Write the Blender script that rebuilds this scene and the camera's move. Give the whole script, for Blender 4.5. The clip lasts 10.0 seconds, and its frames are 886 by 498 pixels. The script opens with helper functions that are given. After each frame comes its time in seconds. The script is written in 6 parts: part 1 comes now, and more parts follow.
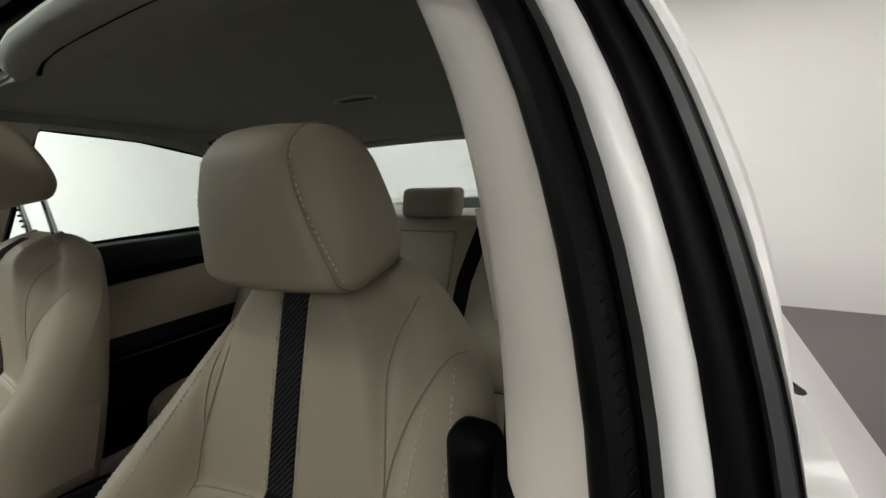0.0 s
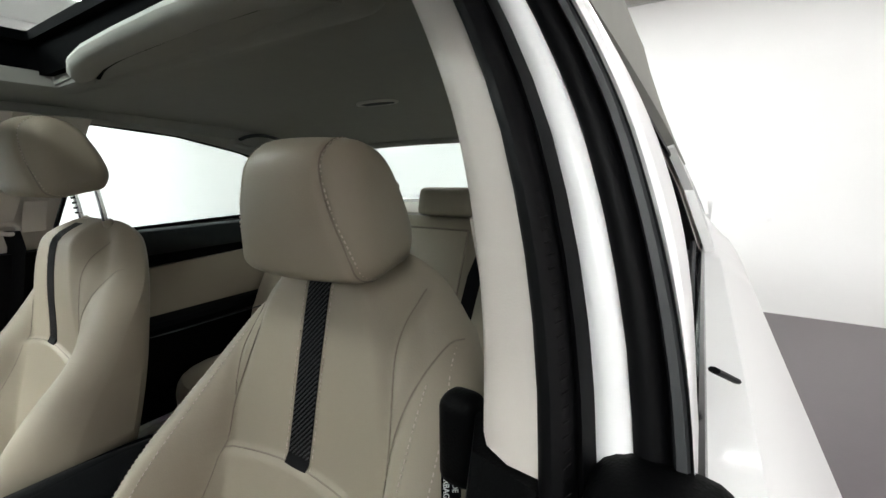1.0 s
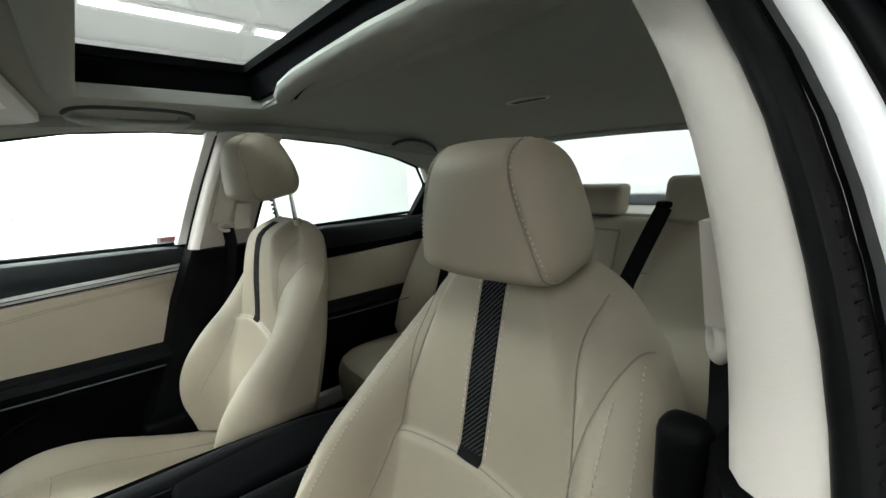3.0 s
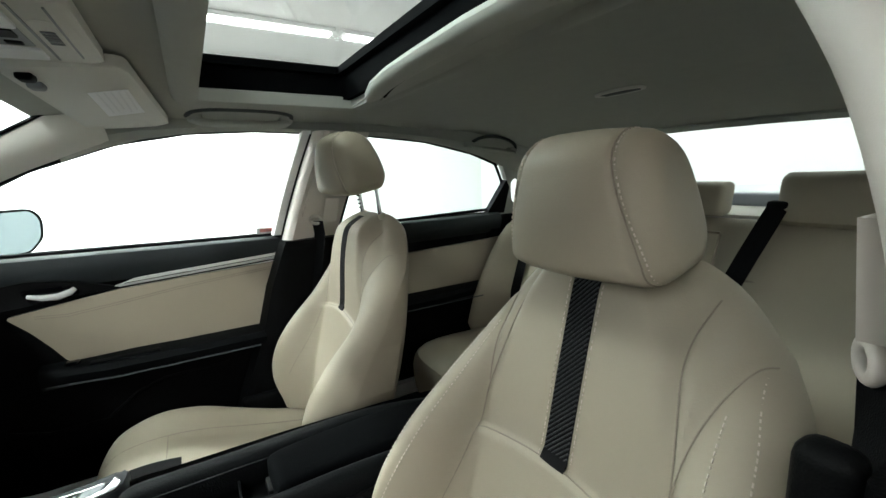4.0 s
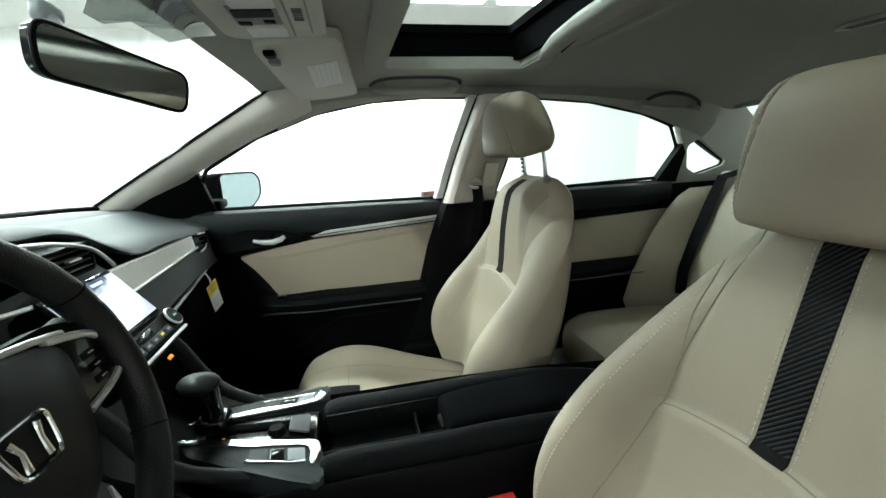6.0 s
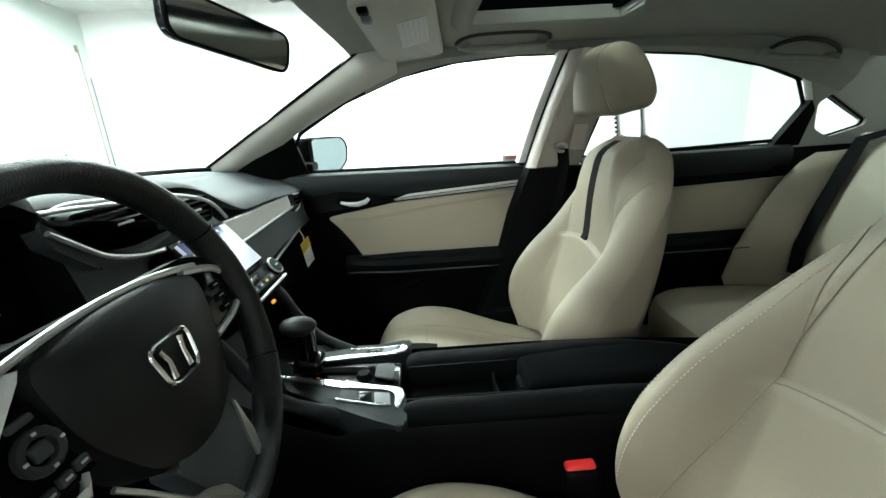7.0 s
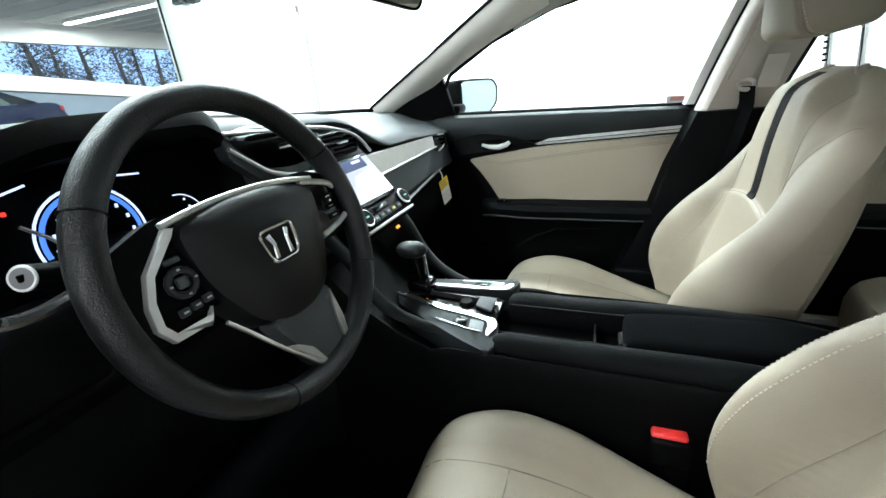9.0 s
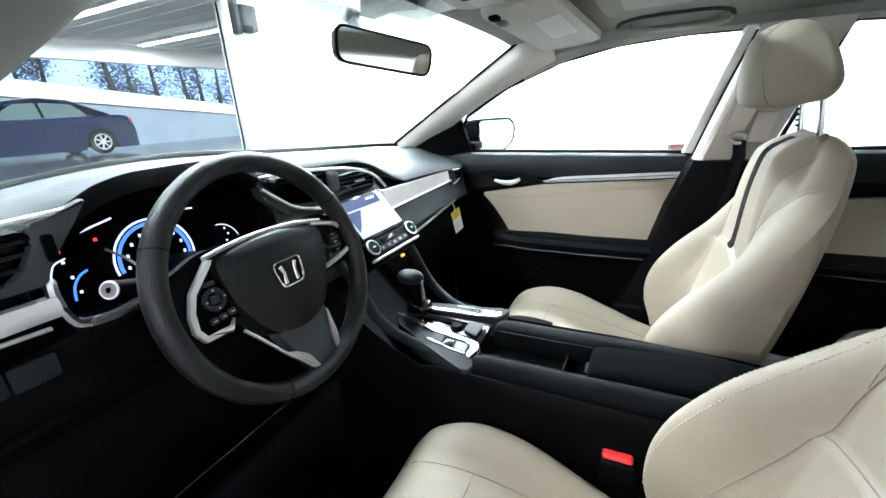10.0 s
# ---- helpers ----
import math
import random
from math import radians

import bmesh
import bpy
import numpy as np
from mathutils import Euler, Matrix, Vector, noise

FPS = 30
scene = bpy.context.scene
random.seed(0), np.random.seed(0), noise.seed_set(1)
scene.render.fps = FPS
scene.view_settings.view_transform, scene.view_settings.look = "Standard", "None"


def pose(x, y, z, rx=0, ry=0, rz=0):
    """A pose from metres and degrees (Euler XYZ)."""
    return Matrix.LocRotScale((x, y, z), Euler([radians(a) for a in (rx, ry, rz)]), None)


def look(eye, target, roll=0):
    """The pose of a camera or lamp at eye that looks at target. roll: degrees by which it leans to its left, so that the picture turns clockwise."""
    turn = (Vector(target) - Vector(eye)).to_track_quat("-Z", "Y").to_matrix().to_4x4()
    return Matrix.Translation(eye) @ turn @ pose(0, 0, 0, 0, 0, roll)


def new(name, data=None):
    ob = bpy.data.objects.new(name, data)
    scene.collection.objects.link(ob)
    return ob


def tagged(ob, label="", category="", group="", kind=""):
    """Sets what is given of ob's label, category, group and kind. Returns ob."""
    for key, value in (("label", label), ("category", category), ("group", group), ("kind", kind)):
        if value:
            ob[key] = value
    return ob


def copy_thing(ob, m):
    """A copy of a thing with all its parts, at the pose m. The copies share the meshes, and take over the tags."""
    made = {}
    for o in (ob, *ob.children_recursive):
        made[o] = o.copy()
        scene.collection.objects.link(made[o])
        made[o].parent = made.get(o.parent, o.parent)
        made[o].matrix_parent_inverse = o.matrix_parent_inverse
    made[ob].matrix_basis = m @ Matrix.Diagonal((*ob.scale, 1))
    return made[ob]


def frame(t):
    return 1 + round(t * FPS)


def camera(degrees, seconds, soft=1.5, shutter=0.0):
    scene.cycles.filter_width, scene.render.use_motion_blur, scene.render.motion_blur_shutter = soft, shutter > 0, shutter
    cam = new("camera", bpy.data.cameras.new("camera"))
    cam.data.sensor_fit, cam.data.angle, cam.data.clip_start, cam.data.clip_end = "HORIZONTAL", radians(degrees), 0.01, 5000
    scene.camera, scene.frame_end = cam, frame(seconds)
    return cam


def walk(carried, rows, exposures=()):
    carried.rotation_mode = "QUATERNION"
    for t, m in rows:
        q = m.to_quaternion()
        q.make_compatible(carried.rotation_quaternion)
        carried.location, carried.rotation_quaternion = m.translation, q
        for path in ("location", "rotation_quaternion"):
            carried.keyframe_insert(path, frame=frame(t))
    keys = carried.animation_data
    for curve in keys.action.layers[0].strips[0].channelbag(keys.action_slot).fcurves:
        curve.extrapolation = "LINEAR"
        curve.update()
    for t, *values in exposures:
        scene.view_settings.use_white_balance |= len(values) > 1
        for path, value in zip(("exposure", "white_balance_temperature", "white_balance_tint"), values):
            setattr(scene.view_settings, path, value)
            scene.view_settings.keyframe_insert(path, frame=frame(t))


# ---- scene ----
cam = camera(93.9, 10.0)
PATH = [
    (0.0, (-0.7308, 0.0556, 1.0987), (0.2867, -1.7451, 0.7364), -2.2),
    (0.5, (-0.7718, 0.0735, 1.106), (0.2069, -1.7336, 0.6766), -0.1),
    (1.0, (-0.7707, 0.0998, 1.1123), (0.3171, -1.6559, 0.7343), -0.4),
    (1.5, (-0.7591, 0.1113, 1.1165), (0.4368, -1.574, 0.7428), -1.0),
    (2.0, (-0.7381, 0.1103, 1.1155), (0.5922, -1.4711, 0.7428), -1.6),
    (2.5, (-0.7256, 0.1208, 1.1176), (0.7182, -1.3577, 0.7407), -2.1),
    (4.0, (-0.7004, 0.148, 1.1113), (1.0699, -0.9198, 0.7428), -2.2),
    (4.5, (-0.692, 0.1596, 1.1092), (1.1519, -0.7718, 0.728), -2.1),
    (5.0, (-0.6836, 0.1837, 1.105), (1.218, -0.6038, 0.6871), -2.3),
    (5.5, (-0.6783, 0.1974, 1.0998), (1.2821, -0.4127, 0.6609), -2.7),
    (7.0, (-0.671, 0.2321, 1.0724), (1.3419, 0.1806, 0.475), -3.6),
    (7.5, (-0.6699, 0.231, 1.063), (1.3167, 0.3896, 0.4015), -4.8),
    (8.0, (-0.672, 0.2142, 1.0567), (1.2611, 0.5807, 0.3238), -5.5),
    (8.5, (-0.6752, 0.1858, 1.0514), (1.1928, 0.7466, 0.2713), -5.1),
    (9.0, (-0.6846, 0.1386, 1.0483), (1.1256, 0.8726, 0.2776), -5.1),
    (9.5, (-0.7151, 0.0725, 1.0798), (1.0794, 0.9219, 0.3952), -3.8),
    (10.0, (-0.7455, 0.0273, 1.106), (1.0343, 0.9177, 0.4351), -3.4),
]
walk(cam, [(t, look(eye, target, roll)) for t, eye, target, roll in PATH],
     [(0.0, -1.42, 7000, 14), (0.5, -0.94, 6650, 14), (1.0, -0.81, 6600, 14), (1.5, -0.80, 6550, 12), (2.5, -0.64, 6500, 10), (4.5, -0.45, 6450, 6), (7.5, -0.53, 6300, 1), (8.6, -0.25, 6200, 5), (9.4, 0.27, 6000, 11), (10.0, 0.43, 5950, 13)])

# ---- world and large lights ----
world = bpy.data.worlds.new("world")
scene.world = world
world.use_nodes = True
wn = world.node_tree
sky = wn.nodes.new("ShaderNodeTexSky")
sky.sky_type, sky.sun_disc = "NISHITA", False
sky.sun_elevation, sky.sun_rotation = radians(28), radians(200)
wn.links.new(sky.outputs["Color"], wn.nodes["Background"].inputs["Color"])
wn.nodes["Background"].inputs["Strength"].default_value = 0.24
sun_data = bpy.data.lights.new("sun", "SUN")
sun_data.energy, sun_data.angle, sun_data.color = 4.6, radians(10), (1.0, 0.96, 0.9)
sun = new("sun", sun_data)
sun.matrix_world = pose(0, 0, 20, 62, 0, -20)
TUBE_POWER = 110.0


# ---- materials ----
def mat(name, color, rough=0.5, metal=0.0, var=0.12, scale=8.0, bump=0.0, bscale=300.0, coat=0.0, spec=0.5, emit=None, power=0.0):
    m = bpy.data.materials.new(name)
    m.use_nodes = True
    t = m.node_tree
    b = t.nodes["Principled BSDF"]
    b.inputs["Roughness"].default_value = rough
    b.inputs["Metallic"].default_value = metal
    b.inputs["Coat Weight"].default_value = coat
    b.inputs["Specular IOR Level"].default_value = spec
    co = t.nodes.new("ShaderNodeTexCoord")
    n = t.nodes.new("ShaderNodeTexNoise")
    n.inputs["Scale"].default_value, n.inputs["Detail"].default_value = scale, 6
    t.links.new(co.outputs["Object"], n.inputs["Vector"])
    mix = t.nodes.new("ShaderNodeMix")
    mix.data_type = "RGBA"
    mix.inputs[6].default_value = (*[c * (1 - var) for c in color], 1)
    mix.inputs[7].default_value = (*[min(1, c * (1 + var)) for c in color], 1)
    t.links.new(n.outputs["Fac"], mix.inputs[0])
    t.links.new(mix.outputs[2], b.inputs["Base Color"])
    rr = t.nodes.new("ShaderNodeMapRange")
    rr.inputs["To Min"].default_value, rr.inputs["To Max"].default_value = max(0.02, rough - 0.08), min(1, rough + 0.08)
    t.links.new(n.outputs["Fac"], rr.inputs["Value"])
    t.links.new(rr.outputs["Result"], b.inputs["Roughness"])
    if bump:
        v = t.nodes.new("ShaderNodeTexVoronoi")
        v.inputs["Scale"].default_value = bscale
        t.links.new(co.outputs["Object"], v.inputs["Vector"])
        bp = t.nodes.new("ShaderNodeBump")
        bp.inputs["Strength"].default_value, bp.inputs["Distance"].default_value = bump, 0.0008
        t.links.new(v.outputs["Distance"], bp.inputs["Height"])
        t.links.new(bp.outputs["Normal"], b.inputs["Normal"])
    if emit:
        b.inputs["Emission Color"].default_value = (*emit, 1)
        b.inputs["Emission Strength"].default_value = power
    return m


def glass_mat(name, tint, gloss=0.06):
    m = bpy.data.materials.new(name)
    m.use_nodes = True
    t = m.node_tree
    t.nodes.remove(t.nodes["Principled BSDF"])
    tr = t.nodes.new("ShaderNodeBsdfTransparent")
    tr.inputs["Color"].default_value = (*tint, 1)
    gl = t.nodes.new("ShaderNodeBsdfGlossy")
    gl.inputs["Roughness"].default_value = 0.02
    lw = t.nodes.new("ShaderNodeLayerWeight")
    lw.inputs["Blend"].default_value = 0.5
    pw = t.nodes.new("ShaderNodeMath")
    pw.operation = "POWER"
    pw.inputs[1].default_value = 4.0
    t.links.new(lw.outputs["Facing"], pw.inputs[0])
    fr = t.nodes.new("ShaderNodeMath")
    fr.operation = "MULTIPLY_ADD"
    fr.inputs[1].default_value, fr.inputs[2].default_value = 0.5, 0.025
    t.links.new(pw.outputs["Value"], fr.inputs[0])
    mx = t.nodes.new("ShaderNodeMixShader")
    t.links.new(fr.outputs["Value"], mx.inputs["Fac"])
    t.links.new(tr.outputs["BSDF"], mx.inputs[1])
    t.links.new(gl.outputs["BSDF"], mx.inputs[2])
    t.links.new(mx.outputs["Shader"], t.nodes["Material Output"].inputs["Surface"])
    return m


LEATHER = mat("beige_leather", (0.270, 0.233, 0.179), 0.55, var=0.08, scale=5, bump=0.12, bscale=520, spec=0.36)
COLLAR = mat("beige_plastic_collar", (0.34, 0.30, 0.235), 0.55, var=0.06, scale=5, bump=0.35, bscale=500)
# Darker than the leather, so each seam line carries its crease's shade.
SEAM = mat("seam_crease", (0.205, 0.172, 0.135), 0.8)
THREAD = mat("stitch_thread", (0.44, 0.37, 0.31), 0.7)
# Lighter than the headliner; light from the windscreen is put into this grey.
LID = mat("brightened_roof_grey", (0.54, 0.535, 0.49), 0.6, var=0.05, bump=0.1, bscale=600, spec=0.3)
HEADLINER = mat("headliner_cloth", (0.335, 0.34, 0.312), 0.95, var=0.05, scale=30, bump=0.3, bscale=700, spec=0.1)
# Paler copy of the pillar trim; the stronger light is in the colour.
PILLAR = mat("lit_pillar_plastic", (0.62, 0.60, 0.55), 0.55, var=0.04, bump=0.1, bscale=600)
TRIM = mat("beige_plastic_trim", (0.52, 0.475, 0.435), 0.55, var=0.04, bump=0.08, bscale=700)
BLACK = mat("black_grained_plastic", (0.0014, 0.0015, 0.0017), 0.55, var=0.2, scale=20, bump=0.25, bscale=500, spec=0.05)
SOFT = mat("black_soft_pad", (0.0022, 0.0027, 0.0032), 0.65, var=0.2, scale=12, bump=0.4, bscale=420, spec=0.07)
DASH = mat("dark_grey_dash_pad", (0.048, 0.055, 0.058), 0.62, var=0.15, scale=12, bump=0.3, bscale=420, spec=0.2)
DOOR_PAD = mat("dark_door_pad", (0.013, 0.016, 0.018), 0.6, var=0.15, scale=12, bump=0.3, bscale=420, spec=0.2)
RIM_SKIN = mat("perforated_wheel_leather", (0.0070, 0.0078, 0.0085), 0.38, var=0.15, scale=20, bump=0.45, bscale=650, spec=0.3)
RUBBER = mat("black_rubber", (0.0022, 0.0022, 0.0026), 0.5, var=0.2, scale=40, spec=0.07)
GLOSS = mat("gloss_black", (0.002, 0.002, 0.0025), 0.12, var=0.1, spec=0.35)
CLOTH = mat("black_cloth", (0.0018, 0.0021, 0.0025), 0.95, var=0.2, scale=60, bump=0.5, bscale=600, spec=0.03)
WEB = mat("black_belt_webbing", (0.0025, 0.0025, 0.003), 0.8, var=0.2, scale=90, bump=0.5, bscale=900, spec=0.08)
BRIGHT = mat("bright_satin_silver", (0.50, 0.505, 0.51), 0.27, 1.0, var=0.04)
SATIN = mat("satin_silver", (0.56, 0.57, 0.58), 0.34, 0.95, var=0.05, scale=40)
PANEL_GREY = mat("grey_satin_plastic", (0.022, 0.024, 0.027), 0.55, var=0.1, scale=20, spec=0.3)
# Hardly metallic; the silver's bright reflection is put into a pale base colour.
PALE_SILVER = mat("brightened_silver", (0.75, 0.76, 0.76), 0.3, 0.15, var=0.04)
SILVER = mat("satin_silver_trim", (0.62, 0.63, 0.63), 0.30, 0.5, var=0.05)
BRUSHED = mat("brushed_silver_panel", (0.74, 0.73, 0.70), 0.35, 0.3, var=0.08, scale=30)
CHROME = mat("chrome", (0.78, 0.78, 0.78), 0.08, 1.0, var=0.02)
WHITE_PAINT = mat("white_car_paint", (0.86, 0.86, 0.86), 0.35, var=0.02, coat=0.2)
WHEEL_SKIN = mat("black_wheel_leather", (0.0075, 0.0082, 0.009), 0.42, var=0.15, scale=20, bump=0.12, bscale=1100, spec=0.22)
RED = mat("red_buckle_button", (0.7, 0.03, 0.03), 0.35, var=0.05)
YELLOW = mat("yellow_paper", (0.85, 0.62, 0.03), 0.7, var=0.04)
PAPER = mat("white_paper", (0.78, 0.79, 0.80), 0.75, var=0.05)
INK = mat("grey_print", (0.25, 0.25, 0.26), 0.8)
GLASS = glass_mat("clear_glass", (0.93, 0.96, 0.95))
# Tint added to hold back light from the rear seats.
REAR_GLASS = glass_mat("dimming_rear_glass", (0.83, 0.87, 0.86))
DOOR_MIRROR = mat("blue_tinted_mirror", (0.42, 0.50, 0.53), 0.02, 1.0, var=0.0)
MIRROR = mat("mirror_silver", (0.9, 0.9, 0.9), 0.01, 1.0, var=0.0)
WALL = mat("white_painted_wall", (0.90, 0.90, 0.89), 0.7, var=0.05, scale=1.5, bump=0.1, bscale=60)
CEIL = mat("white_ceiling_boards", (0.72, 0.72, 0.69), 0.8, var=0.06, scale=2)
CONCRETE = mat("stained_concrete", (0.115, 0.098, 0.106), 0.38, var=0.25, scale=1.3, bump=0.2, bscale=40)
ASPHALT = mat("wet_asphalt", (0.022, 0.026, 0.034), 0.12, var=0.35, scale=0.9, bump=0.3, bscale=60)
TUBE = mat("lit_tube", (0.9, 0.9, 0.9), 0.5, emit=(1.0, 0.98, 0.94), power=14.0)


# ---- mesh helpers ----
def part(name, bm, material, parent=None, label="", smooth=True, sub=0):
    me = bpy.data.meshes.new(name)
    bmesh.ops.recalc_face_normals(bm, faces=bm.faces)
    bm.to_mesh(me)
    bm.free()
    me.materials.append(material)
    if smooth:
        me.polygons.foreach_set("use_smooth", [True] * len(me.polygons))
        me.set_sharp_from_angle(angle=radians(38))
    ob = new(name, me)
    if parent is not None:
        ob.parent = parent
    if label:
        ob["label"] = label
    if sub:
        md = ob.modifiers.new("sub", "SUBSURF")
        md.levels = md.render_levels = sub
    return ob


def thing(name, label, category, group="", at=None):
    ob = new(name)
    ob.empty_display_size = 0.05
    if at is not None:
        ob.matrix_world = at
    return tagged(ob, label, category, group)


def ss(a, b, x):
    u = min(1.0, max(0.0, (x - a) / (b - a)))
    return u * u * (3 - 2 * u)


def ease(x, pts):
    """Smooth value at x through rising (x, value) pairs."""
    if x <= pts[0][0]:
        return pts[0][1]
    for i in range(len(pts) - 1):
        (a, va), (b, vb) = pts[i], pts[i + 1]
        if x <= b:
            def slope(k):
                if k <= 0 or k >= len(pts) - 1:
                    return (pts[min(k + 1, len(pts) - 1)][1] - pts[max(k - 1, 0)][1]) / (pts[min(k + 1, len(pts) - 1)][0] - pts[max(k - 1, 0)][0])
                return (pts[k + 1][1] - pts[k - 1][1]) / (pts[k + 1][0] - pts[k - 1][0])
            h, u = b - a, (x - a) / (b - a)
            return ((2 * u**3 - 3 * u * u + 1) * va + (u**3 - 2 * u * u + u) * h * slope(i)
                    + (3 * u * u - 2 * u**3) * vb + (u**3 - u * u) * h * slope(i + 1))
    return pts[-1][1]


def loft(rings, closed=True, caps=True, bm=None):
    bm = bm or bmesh.new()
    vs = [[bm.verts.new(p) for p in r] for r in rings]
    n = len(vs[0])
    for a, b in zip(vs, vs[1:]):
        for i in range(n if closed else n - 1):
            j = (i + 1) % n
            bm.faces.new((a[i], a[j], b[j], b[i]))
    if caps and closed:
        bm.faces.new(vs[0][::-1])
        bm.faces.new(vs[-1])
    return bm


def slab(f, nu, nv, off):
    """A grid with thickness: f(u, v) and the same moved by off."""
    off = Vector(off)
    rings = []
    for i in range(nu + 1):
        top = [Vector(f(i / nu, j / nv)) for j in range(nv + 1)]
        rings.append(top + [p + off for p in reversed(top)])
    return loft(rings)


def tube(path, r, n=10, closed=False, bm=None, flat=1.0, up=(0, 0, 1)):
    """A round bar along a path; r may be a list; flat squeezes it along up."""
    pts = [Vector(p) for p in path]
    rings, m = [], len(pts)
    for i, p in enumerate(pts):
        d = (pts[(i + 1) % m] - pts[i - 1]) if closed else (pts[min(i + 1, m - 1)] - pts[max(i - 1, 0)])
        d.normalize()
        u = Vector(up)
        if abs(u.dot(d)) > 0.95:
            u = Vector((1, 0, 0))
        s = d.cross(u).normalized()
        u = s.cross(d)
        rr = r[i] if isinstance(r, (list, tuple)) else r
        rings.append([p + s * (rr * math.cos(2 * math.pi * k / n)) + u * (rr * flat * math.sin(2 * math.pi * k / n)) for k in range(n)])
    if closed:
        rings.append(rings[0])
        b = loft(rings, True, False, bm)
        bmesh.ops.remove_doubles(b, verts=b.verts, dist=1e-6)
        return b
    return loft(rings, True, True, bm)


def rbox(c, size, r=0.004, seg=2, bm=None, rot=None):
    """A box with rounded edges at c."""
    own = bmesh.new()
    bmesh.ops.create_cube(own, size=1, matrix=Matrix.Diagonal((*size, 1)))
    if r:
        bmesh.ops.bevel(own, geom=own.edges, offset=min(r, min(size) * 0.49), segments=seg, profile=0.5, affect="EDGES")
    m = Matrix.Translation(c) @ (rot.to_4x4() if rot is not None else Matrix())
    own.transform(m)
    if bm is None:
        return own
    return join(bm, own)


def join(bm, other):
    me = bpy.data.meshes.new("tmp")
    other.to_mesh(me)
    other.free()
    bm.from_mesh(me)
    bpy.data.meshes.remove(me)
    return bm


def prism(poly, f, depth, r=0.0, bm=None):
    """A flat outline given in 2D, set in space by f(a, b, d), from d = 0 to depth."""
    own = bmesh.new()
    lo = [own.verts.new(f(a, b, 0)) for a, b in poly]
    hi = [own.verts.new(f(a, b, depth)) for a, b in poly]
    n = len(poly)
    own.faces.new(lo[::-1])
    top = own.faces.new(hi)
    for i in range(n):
        own.faces.new((lo[i], lo[(i + 1) % n], hi[(i + 1) % n], hi[i]))
    if r:
        bmesh.ops.bevel(own, geom=list(top.edges), offset=r, segments=2, profile=0.5, affect="EDGES")
    return own if bm is None else join(bm, own)


def rounded(pts, r, n=5):
    """Rounds the corners of a 2D outline."""
    out, m = [], len(pts)
    for i in range(m):
        p, a, b = Vector(pts[i]), Vector(pts[i - 1]), Vector(pts[(i + 1) % m])
        da, db = a - p, b - p
        k = min(r, da.length * 0.45, db.length * 0.45)
        s, e = p + da.normalized() * k, p + db.normalized() * k
        for j in range(n + 1):
            u = j / n
            out.append(tuple(s * (1 - u) ** 2 + p * (2 * u * (1 - u)) + e * u * u))
    return out


def smooth(pts, n=8):
    """Points along a smooth line through the given ones."""
    out = []
    for i in range(len(pts) - 1):
        p0, p1, p2, p3 = pts[max(0, i - 1)], pts[i], pts[i + 1], pts[min(len(pts) - 1, i + 2)]
        for k in range(n):
            t = k / n
            out.append(tuple(0.5 * (2 * b + (c - a) * t + (2 * a - 5 * b + 4 * c - d) * t * t + (3 * b - a - 3 * c + d) * t ** 3) for a, b, c, d in zip(p0, p1, p2, p3)))
    return out + [tuple(pts[-1])]


def dashes(path, length, gap, r, bm=None, lift=0.0):
    """Short stitches along a path."""
    bm = bm or bmesh.new()
    pts = [Vector(p) for p in path]
    acc, nxt = 0.0, 0.0
    for a, b in zip(pts, pts[1:]):
        d = (b - a).length
        while nxt + length <= acc + d:
            u = max(0.0, (nxt - acc) / d)
            w = min(1.0, (nxt + length - acc) / d)
            tube([a.lerp(b, u), a.lerp(b, w)], r, 5, bm=bm)
            nxt += length + gap
        acc += d
    return bm


# ---- garage ----
X0, X1, Y0, Y1, ZC = -5.2, 4.8, -3.95, 4.1, 2.55


def structure(name, bm, material, label, smooth=False):
    return tagged(part(name, bm, material, None, label, smooth), "", name.split("_")[0], "", "structure")


def ground_z(y):
    return -0.012 + 0.049 * max(0.0, min(y - 4.3, 10.0))


ys = [-60, -5, 4.1, 4.3] + [4.3 + 1.5 * i for i in range(1, 9)] + [30, 80, 400]
structure("ground", loft([[(x, y, ground_z(y)) for x in (-300, -40, -10, 0, 10, 40, 300)] for y in ys], False, False), ASPHALT,
          "wet dark asphalt yard outside the garage door")
structure("floor", rbox(((X0 + X1) / 2, (Y0 + Y1) / 2, -0.005), (X1 - X0, Y1 - Y0, 0.01), 0), CONCRETE, "stained grey-brown concrete garage floor")
structure("wall_south", rbox(((X0 + X1) / 2, Y0 - 0.075, ZC / 2), (X1 - X0 + 0.3, 0.15, ZC), 0), WALL, "plain white painted garage wall")
structure("wall_east", rbox((X1 + 0.075, (Y0 + Y1) / 2, ZC / 2), (0.15, Y1 - Y0, ZC), 0), WALL, "plain white painted garage wall with small marks")
structure("wall_west", rbox((X0 - 0.075, (Y0 + Y1) / 2, ZC / 2), (0.15, Y1 - Y0, ZC), 0), WALL, "plain white painted garage wall")
DX0, DX1, DZ = -2.9, 2.68, 2.33
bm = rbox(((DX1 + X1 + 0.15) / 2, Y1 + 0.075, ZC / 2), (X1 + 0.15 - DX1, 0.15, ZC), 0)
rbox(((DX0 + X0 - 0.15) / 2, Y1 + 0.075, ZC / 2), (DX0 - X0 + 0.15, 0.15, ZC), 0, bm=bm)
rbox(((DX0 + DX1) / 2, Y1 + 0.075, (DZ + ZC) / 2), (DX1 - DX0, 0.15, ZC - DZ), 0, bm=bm)
